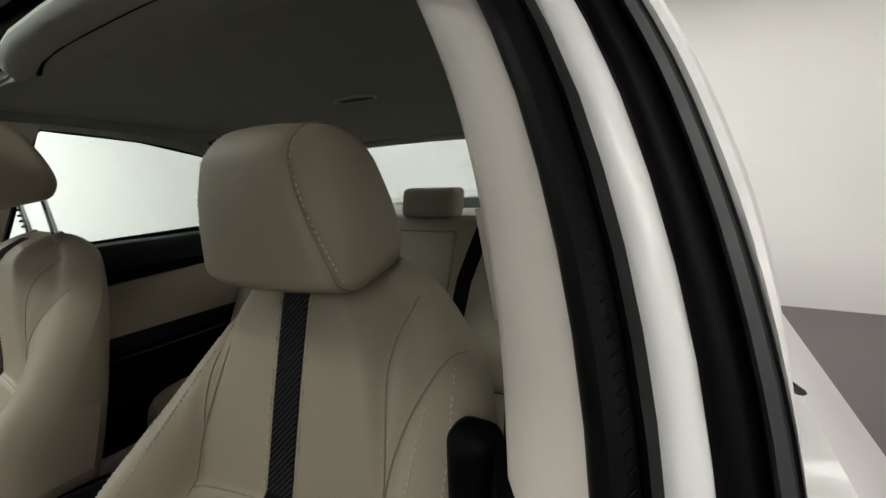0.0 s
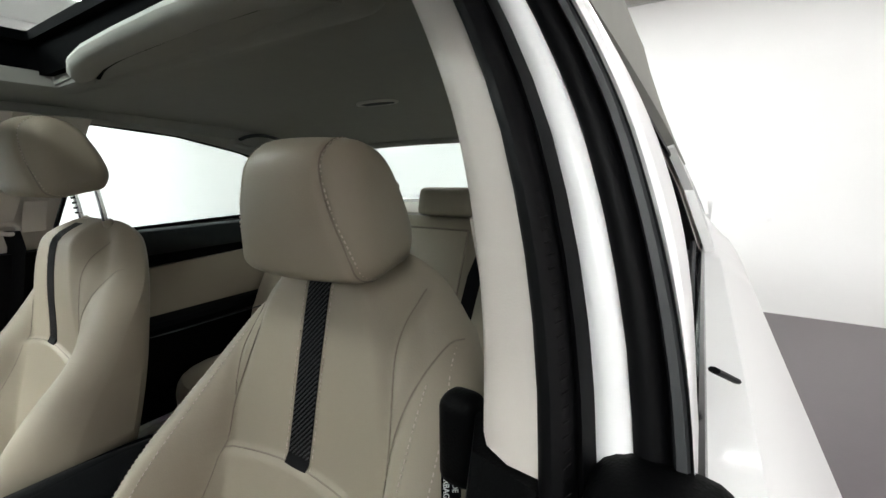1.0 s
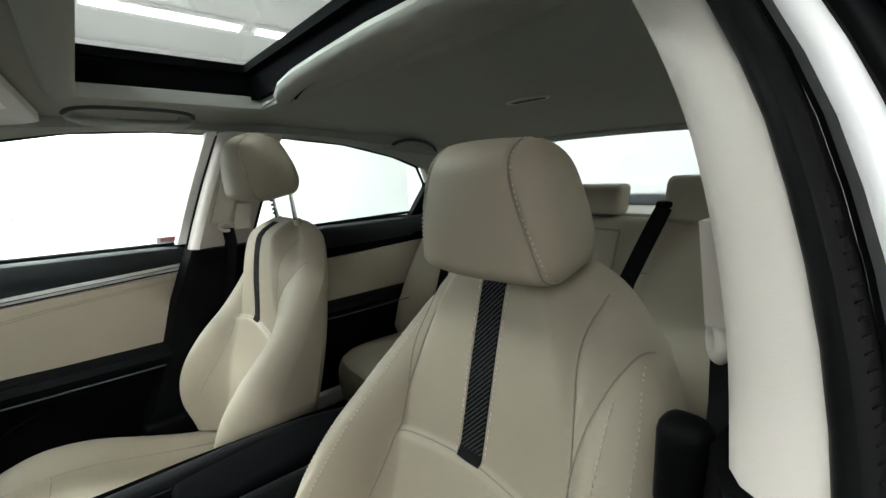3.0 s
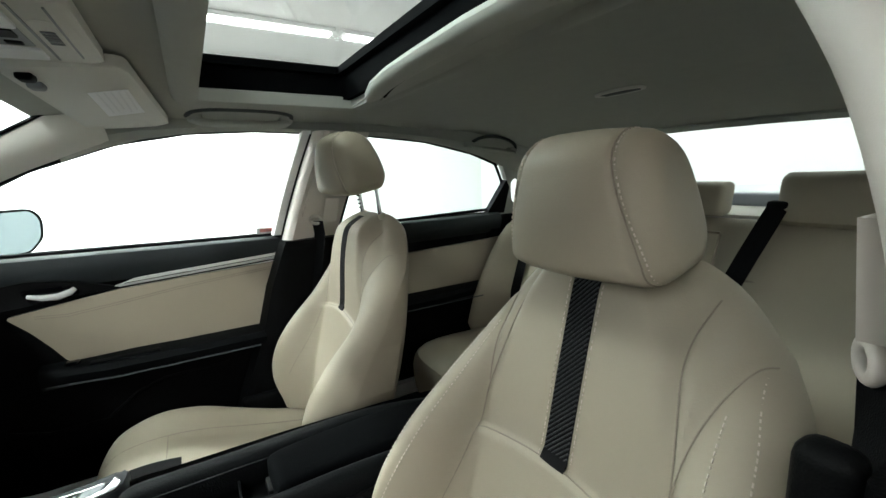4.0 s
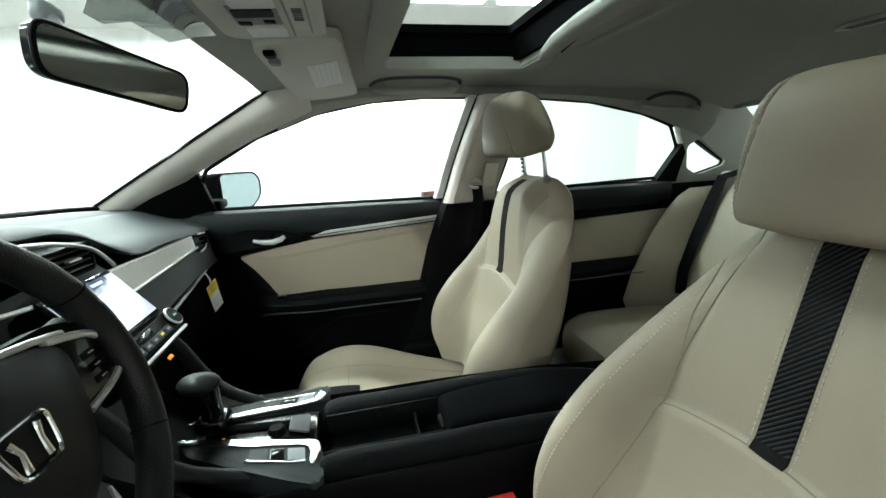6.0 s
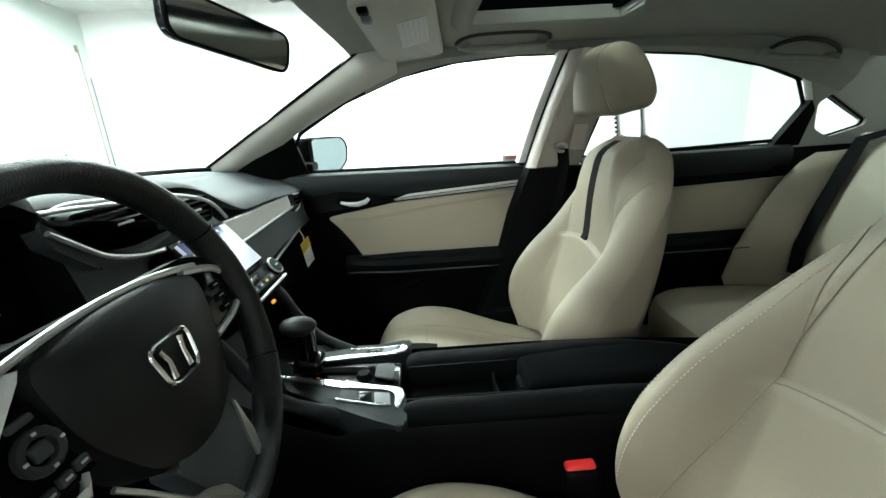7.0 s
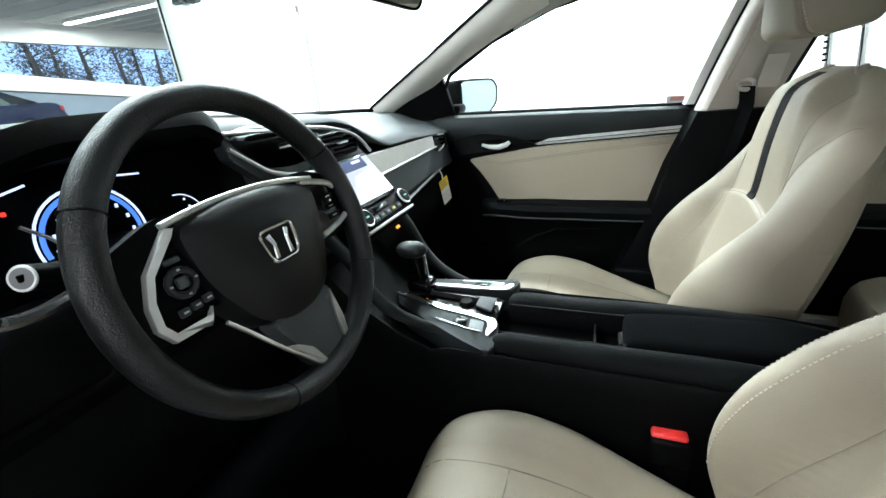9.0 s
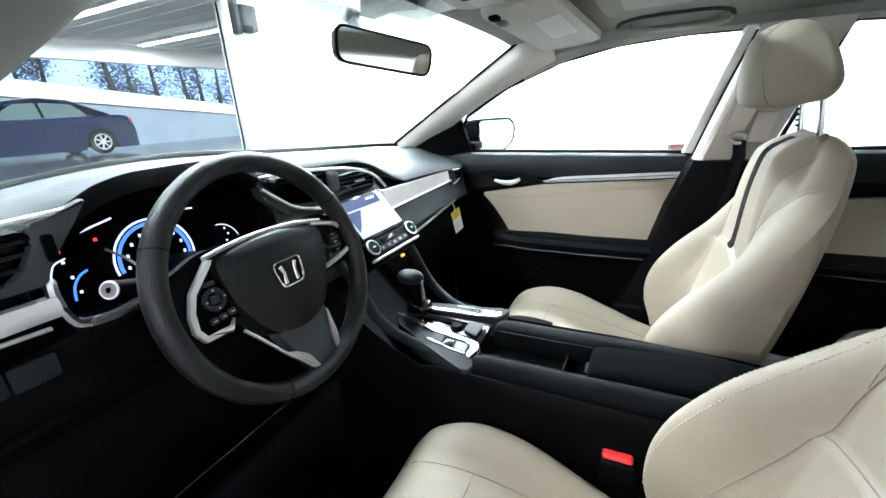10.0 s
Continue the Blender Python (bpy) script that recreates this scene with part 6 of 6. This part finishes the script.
def door(s, front, name, label):
    t = thing(name, label, "car door", "car doors")
    f = on_side(s)
    win = FRONT_WIN if front else REAR_WIN
    pane = part("window_pane", prism(win, lambda a, b, d: (s * (side_x(b) + (0.012 if front or s > 0 else -0.004) - d), a, b), 0.004), GLASS if front else REAR_GLASS, t, "clear side window" if front else "side window, tint added to dim the rear seats")
    # Rear panes cut the light passing through; front panes let it all in.
    pane.visible_shadow = not front
    part("window_seal", tube([(s * (side_x(b) + 0.006), a, b) for a, b in rounded(win, 0.012, 3)], 0.0065, 6, True, up=(1, 0, 0)), RUBBER, t, "thin black window seal")
    ya, yb_ = (0.735, -0.105) if front else (-0.30, -1.02)
    # outer skin
    bm, _ = skin("outer_panel", 0.715 if front else -0.135, -0.125 if front else -1.055, s)
    part("outer_panel", bm, WHITE_PAINT, t, "white painted outer panel")
    part("belt_moulding", tube([(s * 0.783, y, 0.936) for y in ([0.68, 0.3, -0.12] if front else [-0.14, -0.6, -1.05])], 0.006, 8, flat=1.4), GLOSS, t, "black moulding under the window")
    if not front:
        part("front_frame", pillar(s, [(0.033, -0.09), (0.0335, -0.012), (0.035, -0.009), (0.0395, -0.009), (0.041, -0.012), (0.041, -0.09)], 0.90, 1.285, 20), FRAME_GREY, t, "matt dark grey window frame")
        part("frame_line", pillar(s, [(0.041, -0.09), (0.041, -0.0125), (0.0425, -0.0125), (0.0425, -0.09)], 0.90, 1.285, 20), RUBBER, t)
        rings = []
        for k in range(21):
            z = 0.95 + 0.34 * k / 20
            g = 0.05 + 0.95 * ss(0.96, 1.10, z)
            rings.append([(s * (jamb_x(z) + 0.0425 + u * g), b_base(z) + v, z) for u, v in ((0, -0.09), (0, -0.013), (0.0025, -0.010), (0.0065, -0.012), (0.0095, -0.022), (0.0075, -0.09))])
        part("frame_skin", loft(rings), WHITE_PAINT, t, "white painted frame edge")
        part("frame_rubber", pillar(s, [(0.0325, -0.03), (0.032, -0.018), (0.0345, -0.013), (0.036, -0.02)], 0.85, 1.285), RUBBER, t)
        part("moulding_end", tube([(s * 0.789, -0.218, 0.980), (s * 0.806, -0.266, 0.955)], 0.004, 8, flat=0.6), RUBBER, t, "black end of the window moulding")
        part("rear_triangle", prism([(-1.022, 1.082), (-0.958, 0.936), (-1.055, 0.936), (-1.05, 1.05)], lambda a, b, d: (s * (side_x(b) + 0.012 - d), a, b), 0.03), BLACK, t, "black corner panel of the window")
        part("roof_moulding", tube([(s * (side_x(z) + 0.018), y, z + 0.012) for y, z in ((-0.16, 1.262), (-0.4, 1.258), (-0.6, 1.24), (-0.82, 1.2), (-1.0, 1.13), (-1.2, 1.03), (-1.36, 0.95))], 0.005, 8), GLOSS, t, "black moulding over the window")
    else:
        part("rear_frame", pillar(s, [(-0.022, 0.007), (-0.022, 0.030), (-0.014, 0.034), (0.01, 0.034), (0.02, 0.007)], 0.94, 1.258), mat("door_frame_white", (0.8, 0.8, 0.79), 0.25, coat=0.5) if "door_frame_white" not in bpy.data.materials else bpy.data.materials["door_frame_white"], t, "white window frame edge")
    # padded upper roll
    rows = []
    for k in range(25):
        u = k / 24
        bow = 0.006 * math.sin(math.pi * u)
        row = []
        for x, z in ((0.775, 0.93), (0.764, 0.9395), (0.748, 0.942), (0.732, 0.934), (0.724, 0.915), (0.726, 0.89), (0.738, 0.868), (0.748, 0.855), (0.775, 0.85)):
            e = y_rear_edge(z) if front else yb_
            y = ya + (e - ya) * u
            zz = z + (0.006 - 0.012 * u if front else 0.0)
            row.append((s * (x - bow), y, zz))
        rows.append(row)
    part("upper_pad", loft(rows), DOOR_PAD, t, "black padded sill under the window")
    # lower panel
    def low(u, v):
        z = 0.27 + 0.60 * v
        e = y_rear_edge(z) if front else yb_ + 0.25 * ss(0.62, 0.35, z)
        x = 0.762 - 0.022 * ss(0.3, 0.5, z) + 0.012 * ss(0.66, 0.8, z) - 0.03 * ss(0.52, 0.36, z) * ss(0.05, 0.25, u) * ss(0.95, 0.7, u)
        return (s * x, ya + (e - ya) * u, z)
    part("lower_panel", slab(low, 20, 20, (s * 0.02, 0, 0)), BLACK, t, "black moulded door panel")
    # beige insert
    if front:
        ins = [(0.580, 0.797), (0.46, 0.817), (0.345, 0.834), (0.14, 0.846), (-0.075, 0.856), (-0.055, 0.78), (-0.028, 0.70), (0.004, 0.640), (0.15, 0.652), (0.33, 0.656), (0.478, 0.652), (0.505, 0.70), (0.54, 0.752)]
    else:
        ins = [(-0.31, 0.800), (-0.55, 0.818), (-0.80, 0.826), (-1.015, 0.835), (-0.98, 0.73), (-0.93, 0.625), (-0.75, 0.625), (-0.52, 0.63), (-0.30, 0.635)]
    def fi(a, b, d):
        c = (b - 0.65) / 0.2
        return (s * (DOOR_X + 0.004 - d - 0.012 * (c * c if c > 0 else 0) - 0.004 * math.sin(3.1 * c)), a, b)
    bm = bmesh.new()
    vs = [bm.verts.new((a, b, 0)) for a, b in rounded(ins, 0.012, 3)]
    bm.faces.new(vs)
    bmesh.ops.triangulate(bm, faces=bm.faces[:])
    for _ in range(2):
        bmesh.ops.subdivide_edges(bm, edges=bm.edges[:], cuts=1, use_grid_fill=True)
    bmesh.ops.triangulate(bm, faces=bm.faces[:])
    g = bmesh.ops.extrude_face_region(bm, geom=bm.faces[:])
    top = {e for e in g["geom"] if isinstance(e, bmesh.types.BMVert)}
    for v in bm.verts:
        v.co = fi(v.co.x, v.co.y, 0.016 if v in top else 0)
    insert = part("insert", bm, LEATHER, t, "beige leather door insert")
    if front:
        for dz in (0.0, 0.006):
            part("seam", tube([Vector(fi(y, z - dz, 0.0163)) for y, z in ((0.525, 0.792), (0.46, 0.786), (0.36, 0.797), (0.2, 0.818), (0.05, 0.832), (-0.065, 0.841))], 0.0009, 5), SEAM, insert)
        # silver strip and the handle's panel
        strip = lambda u, v: (s * (0.727 + 0.004 * math.cos(math.pi * v)), 0.352 - 0.447 * u, 0.8385 + 0.028 * u + 0.028 * (v - 0.5) * (0.15 + 0.85 * ss(0, 0.12, u)) + 0.004)
        part("silver_strip", slab(strip, 20, 5, (s * 0.01, 0, 0)), PALE_SILVER, t, "satin silver strip along the door")
        part("strip_line", tube([(s * 0.7225, 0.33 - 0.425 * u, 0.8485 + 0.0265 * u) for u in [k / 10 for k in range(11)]], 0.0012, 6), PANEL_GREY, t)
        part("strip_shadow_line", tube([(s * 0.7265, 0.36 - 0.455 * u, 0.8365 + 0.027 * u) for u in [k / 10 for k in range(11)]], 0.0022, 6), BLACK, t)
        hand = [(0.70, 0.80), (0.62, 0.872), (0.53, 0.884), (0.44, 0.872), (0.335, 0.838), (0.40, 0.826), (0.50, 0.812), (0.60, 0.797)]
        hp_ = part("handle_panel", prism(rounded(hand, 0.02, 4), lambda a, b, d: (s * (0.738 - d), a, b), 0.012, 0.003), BLACK, t, "black panel round the door handle")
        part("handle_cup", prism(rounded([(0.545, 0.862), (0.44, 0.862), (0.425, 0.842), (0.44, 0.830), (0.53, 0.828)], 0.012, 4), lambda a, b, d: (s * (0.7262 - d), a, b), 0.002), GLOSS, hp_)
        part("handle_lever", tube([(s * 0.722, 0.53, 0.846), (s * 0.716, 0.50, 0.839), (s * 0.713, 0.47, 0.838), (s * 0.716, 0.445, 0.845), (s * 0.722, 0.435, 0.853)], [0.004, 0.006, 0.007, 0.0065, 0.005], 8, flat=1.3), SILVER, hp_, "satin silver door lever")
        part("lock_button", rbox((s * 0.722, 0.45, 0.859), (0.006, 0.018, 0.01), 0.003), BLACK, hp_)
        # mirror corner, speaker and mirror
        part("mirror_corner", prism(rounded([(0.90, 0.935), (0.655, 1.075), (0.628, 0.935)], 0.01), lambda a, b, d: (s * (0.772 - d - 0.3 * (b - 0.94) - 0.09 * ss(0.66, 0.9, a)), a, b), 0.02, 0.004), BLACK, t, "black corner panel behind the mirror")
        part("tweeter", tube([(s * 0.742, 0.695, 0.978), (s * 0.732, 0.69, 0.98)], [0.026, 0.022], 16), GLOSS, t)
        bm = bmesh.new()
        rings = []
        for y, sc in ((0.565, 0.97), (0.575, 1.0), (0.62, 0.96), (0.66, 0.8), (0.685, 0.5)):
            rings.append([(s * (0.935 + (x - 0.935) * sc), y + 0.028 - 0.42 * (x - 0.935), 0.998 + (z - 0.998) * sc) for x, z in rounded([(0.828, 1.062), (1.02, 1.060), (1.052, 1.03), (1.045, 0.965), (0.99, 0.925), (0.828, 0.932)], 0.022, 4)])
        mir = part("door_mirror", loft(rings), WHITE_PAINT if s < 0 else BLACK, t, "door mirror in a dark housing")
        part("mirror_glass", prism([(0.935 + (x - 0.935) * 0.86, 0.998 + (z - 0.998) * 0.88) for x, z in rounded([(0.828, 1.062), (1.02, 1.060), (1.052, 1.03), (1.045, 0.965), (0.99, 0.925), (0.828, 0.932)], 0.022, 4)], lambda a, b, d: (s * a, 0.5925 - 0.42 * (a - 0.935) - d, b), 0.002), DOOR_MIRROR, mir, "mirror glass")
        part("mirror_arm", rbox((s * 0.80, 0.64, 0.965), (0.08, 0.05, 0.03), 0.01), BLACK, t)
    # armrest with its pull and pocket
    a0, a1 = (0.535, -0.01) if front else (-0.34, -0.93)
    rows = []
    for k in range(17):
        u = k / 16
        y = a0 + (a1 - a0) * u
        g = ss(0.0, 0.35, u) if front else ss(1.0, 0.5, u)
        rows.append([(s * x, y, z) for x, z in ((0.752, 0.655), (0.712, 0.652), (0.700 - 0.025 * g, 0.645), (0.692 - 0.03 * g, 0.630), (0.695 - 0.025 * g, 0.608), (0.712, 0.592), (0.752, 0.588))])
    arm_ = part("armrest", loft(rows), SOFT, t, "black door armrest")
    part("armrest_line", tube([(s * (0.693 - 0.028 * ss(0, 0.35, u)), a0 - 0.01 + (a1 - a0 + 0.03) * u, 0.605) for u in [k / 12 for k in range(13)]], 0.0022, 6), DASH, arm_)
    if front:
        part("pull_cup", rbox((s * 0.700, 0.35, 0.648), (0.03, 0.16, 0.006), 0.002), SOFT, arm_)
        part("switch", rbox((s * 0.705, 0.465, 0.657), (0.018, 0.03, 0.01), 0.003), GLOSS, arm_)
        part("pocket_lip", tube([(s * 0.735, 0.62, 0.487), (s * 0.716, 0.54, 0.47), (s * 0.712, 0.42, 0.472), (s * 0.73, 0.35, 0.52), (s * 0.738, 0.28, 0.545), (s * 0.738, 0.1, 0.548)], 0.004, 8), BLACK, t, "edge of the door pocket")
    else:
        part("handle_lever", tube([(s * 0.722, -0.46, 0.872), (s * 0.714, -0.43, 0.866), (s * 0.722, -0.39, 0.874)], [0.005, 0.007, 0.005], 8), SILVER, t, "satin silver door lever")
    return t


door(1, True, "front_door", "closed white front car door lined in black and beige")
door(1, False, "rear_door", "closed white rear car door lined in black and beige")
door(-1, False, "rear_door", "closed white rear car door beside the open doorway")
open_door = door(-1, True, "front_door", "driver's door swung wide open")
HINGE = Matrix.Translation((-0.84, 0.735, 0))
open_door.matrix_world = HINGE @ Matrix.Rotation(radians(-68), 4, "Z") @ HINGE.inverted()

stick = thing("window_sticker", "small red and white sticker on the window glass", "sticker")
part("paper", rbox((side_x(0.954) + 0.0045, -0.062, 0.954), (0.002, 0.068, 0.022), 0, rot=Matrix.Rotation(radians(-20), 3, "Y")), PAPER, stick)
part("print", rbox((side_x(0.955) + 0.0025, -0.062, 0.955), (0.001, 0.05, 0.012), 0, rot=Matrix.Rotation(radians(-20), 3, "Y")), mat("faded_red_print", (0.6, 0.25, 0.22), 0.8), stick)

# ---- roof fittings ----
def visor(s, label, inner, marked):
    t = thing("sun_visor", label, "sun visor", "sun visors")
    zb = lambda a, b: 1.284 - 0.05 * (abs(a) - 0.1) - 0.06 * (b - 0.2)
    out = rounded([(s * (inner + 0.02), 0.350), (s * inner, 0.205), (s * 0.585, 0.165), (s * 0.630, 0.330)], 0.03, 5)
    part("board", prism(out, lambda a, b, d: (a, b, zb(a, b) + 0.018 - d), 0.018, 0.006), LID, t, "grey cloth sun visor folded up")
    if marked:
        lb = part("warning_label", prism([(0.244, 0.273), (0.216, 0.214), (0.413, 0.205), (0.450, 0.271)], lambda a, b, d: (a, b, zb(a, b) - 0.0004 - d), 0.0008), PAPER, t, "white warning label")
        for k in range(5):
            y = 0.262 - 0.0105 * k
            x0 = 0.246 - 0.005 * k
            part("print_line", prism([(x0, y), (x0 + 0.17 - 0.015 * (k % 3), y - 0.003), (x0 + 0.17 - 0.015 * (k % 3), y - 0.006), (x0, y - 0.003)], lambda a, b, d: (a, b, zb(a, b) - 0.0013 - d), 0.0004), PRINT, lb)
    for x in (inner + 0.055, inner + 0.105):
        part("clip", rbox((s * x, 0.325, zb(s * x, 0.325) - 0.003), (0.03, 0.02, 0.012), 0.005, 3), BLACK if x < inner + 0.08 else GREY, t)
    return t


PRINT = mat("pale_grey_print", (0.70, 0.71, 0.72), 0.8)
visor(1, "grey sun visor with a white label, folded up", 0.085, True)
visor(-1, "plain grey sun visor folded up", 0.2, False)
ohc = thing("overhead_console", "grey overhead console with map lights and switches", "overhead console", "", pose(0, 0, 0))
OUT = rounded([(-0.150, 0.225), (0.092, 0.225), (0.112, 0.355), (0.085, 0.378), (-0.075, 0.378), (-0.13, 0.345)], 0.02, 5)
part("housing", prism(OUT, lambda a, b, d: (a, b, 1.302 - d), 0.016, 0.005), LID, ohc, "grey console housing, brightened in its colour")
flat_ = lambda lift: (lambda a, b, d: (a, b, 1.2858 - lift - d))
DARK_GREY = mat("dark_grey_switch", (0.04, 0.042, 0.045), 0.5)
for x in (-0.080, 0.052):
    part("map_light", prism(rounded([(x - 0.022, 0.338), (x - 0.026, 0.282), (x + 0.022, 0.282), (x + 0.028, 0.338)], 0.005, 3), flat_(0), 0.004, 0.001), PAPER, ohc, "clear map light lens")
part("tray_recess", prism([(-0.052, 0.346), (-0.060, 0.284), (0.018, 0.284), (0.024, 0.346)], flat_(0), 0.001), GREY, ohc, "grey recess between the lenses")
part("slot", prism(rounded([(-0.042, 0.342), (-0.048, 0.290), (-0.020, 0.290), (-0.012, 0.342)], 0.004, 3), flat_(0.001), 0.002), BLACK, ohc)
part("slot", rbox((0.014, 0.334, 1.284), (0.014, 0.018, 0.003), 0.002), BLACK, ohc)
part("slot", rbox((0.004, 0.300, 1.284), (0.012, 0.016, 0.003), 0.002), BLACK, ohc)
part("dividing_line", rbox((-0.025, 0.2735, 1.2855), (0.21, 0.0025, 0.002), 0), GREY, ohc)
part("dividing_line", rbox((-0.035, 0.246, 1.2855), (0.19, 0.002, 0.002), 0), GREY, ohc)
rp = part("switch_panel", prism(rounded([(-0.085, 0.269), (-0.09, 0.249), (0.04, 0.249), (0.048, 0.269)], 0.004, 3), flat_(0), 0.0015), LID, ohc)
for k in range(5):
    part("switch_mark", rbox((-0.050 + 0.011 * k, 0.259, 1.2838), (0.006, 0.013, 0.0012), 0), DARK_GREY, rp)


def grab(name, path, recess, r, label):
    t = thing(name, label, "grab handle", "grab handles")
    part("bar", tube(smooth(path, 3), r, 12, flat=0.7), HEADLINER, t)
    # Dark tube in place of the shadow between handle and roof.
    part("recess_edge", tube(smooth(recess, 3), 0.006, 8), DASH, t, "dark rim drawn as the shadow gap round the handle")
    for e in (0, -1):
        part("mount", rbox(Vector(path[e]) + Vector((0.004 if path[0][0] > 0 else -0.004, 0, 0.006)), (0.035, 0.035, 0.024), 0.008, 3), HEADLINER, t)
    return t


for s in (-1, 1):
    if s > 0:
        grab("grab_handle", [(s * 0.575, 0.110, 1.276), (s * 0.556, 0.095, 1.268), (s * 0.548, 0.05, 1.264), (s * 0.546, -0.005, 1.263), (s * 0.548, -0.06, 1.264), (s * 0.556, -0.100, 1.268), (s * 0.575, -0.115, 1.276)],
             [(s * x, y, lining_z(x, y) - 0.001) for x, y in ((0.575, 0.128), (0.535, 0.115), (0.508, 0.075), (0.502, 0.0), (0.508, -0.075), (0.535, -0.118), (0.575, -0.130))], 0.014, "grey grab handle above the front window")
    grab("grab_handle", [(s * 0.605, -0.775, 1.215), (s * 0.578, -0.80, 1.204), (s * 0.567, -0.86, 1.198), (s * 0.566, -0.92, 1.191), (s * 0.578, -0.962, 1.187), (s * 0.605, -0.978, 1.192)],
         [(s * 0.610, -0.762, 1.213), (s * 0.588, -0.80, 1.240), (s * 0.580, -0.86, 1.249), (s * 0.582, -0.93, 1.240), (s * 0.592, -0.985, 1.217), (s * 0.605, -0.992, 1.190)], 0.012, "grey grab handle above the rear window")
dome = thing("dome_light", "small oval lamp in the rear roof lining", "lamp")
part("bezel", tube([(-0.02 + 0.065 * math.cos(a), -0.785 + 0.024 * math.sin(a), lining_z(0, -0.785) - 0.001) for a in [k * math.pi / 12 for k in range(24)]], 0.0045, 6, True), LID, dome, "pale lamp rim")
part("lens", rbox((-0.02, -0.785, lining_z(0, -0.785) - 0.001), (0.10, 0.034, 0.008), 0.004), DASH, dome)

mirror = thing("rearview_mirror", "black rear-view mirror hung from the windscreen", "mirror", "", pose(-0.006, 0.494, 1.214, 4, 7, -22))
mo = rounded([(-0.112, 0.030), (0.112, 0.030), (0.107, -0.030), (-0.107, -0.030)], 0.022, 5)
part("housing", loft([[(x * k, d, z * k) for x, z in mo] for d, k in ((-0.004, 0.97), (0.0, 1.0), (0.012, 0.98), (0.026, 0.8), (0.034, 0.5))]), GLOSS, mirror, "black mirror housing")
part("mirror_glass", prism([(x * 0.95, z * 0.93) for x, z in mo], lambda a, b, d: (a, -0.0046 - d, b), 0.001), MIRROR, mirror, "mirror glass")
part("bezel", tube([(x * 0.985, -0.004, z * 0.97) for x, z in mo], 0.0028, 8, True, up=(0, 1, 0)), RUBBER, mirror, "black edge round the glass")
part("stem", tube([(-0.03, 0.03, 0.012), (-0.035, 0.045, 0.035), (-0.04, 0.06, 0.055)], [0.012, 0.009, 0.011], 10), GREY, mirror)
part("mount", rbox((-0.04, 0.062, 0.062), (0.034, 0.022, 0.026), 0.008, 3), GREY, mirror)

# ---- loose things ----
tag = thing("paper_tag", "white and yellow paper tag hanging from the dashboard", "tag", "", pose(0.548, 0.612, 0.735, 8, -22, -20))
part("string", tube([(0, 0.004, 0.075), (0, -0.002, 0.055), (0, 0, 0.04)], 0.003, 6, flat=0.4), PAPER, tag, "white loop")
part("card", rbox((0, 0, -0.005), (0.042, 0.001, 0.09), 0), PAPER, tag)
part("yellow_band", rbox((0, -0.0011, 0.024), (0.0425, 0.0012, 0.034), 0), YELLOW, tag, "yellow band with print")
for k in range(3):
    part("print_line", rbox((0, -0.002, 0.034 - 0.009 * k), (0.032 - 0.006 * k, 0.0006, 0.003), 0), INK, tag)
    part("print_line", rbox((0, -0.0008, -0.012 - 0.011 * k), (0.034, 0.0006, 0.002), 0), mat("light_print", (0.55, 0.57, 0.62), 0.8), tag)
LM = Matrix(((0, -0.83, -0.56, -0.622), (0, -0.56, 0.83, -0.150), (-1, 0, 0, 0.868), (0, 0, 0, 1)))
label = thing("airbag_label", "black cloth label sewn to the seat's side", "label", "", LM)
part("cloth", rbox((0, 0, 0), (0.036, 0.016, 0.0012), 0), CLOTH, label)
for txt, dy in (("SIDE", 0.001), ("AIRBAG", -0.0062)):
    cu = bpy.data.curves.new("writing", "FONT")
    cu.body, cu.size, cu.align_x, cu.extrude = txt, 0.0068, "CENTER", 0.0002
    tmp = new("writing", cu)
    me = bpy.data.meshes.new_from_object(tmp.evaluated_get(bpy.context.evaluated_depsgraph_get()))
    bpy.data.objects.remove(tmp)
    me.materials.append(PAPER)
    ob = new("writing", me)
    ob.parent, ob.matrix_local = label, pose(0, dy, 0.0009)
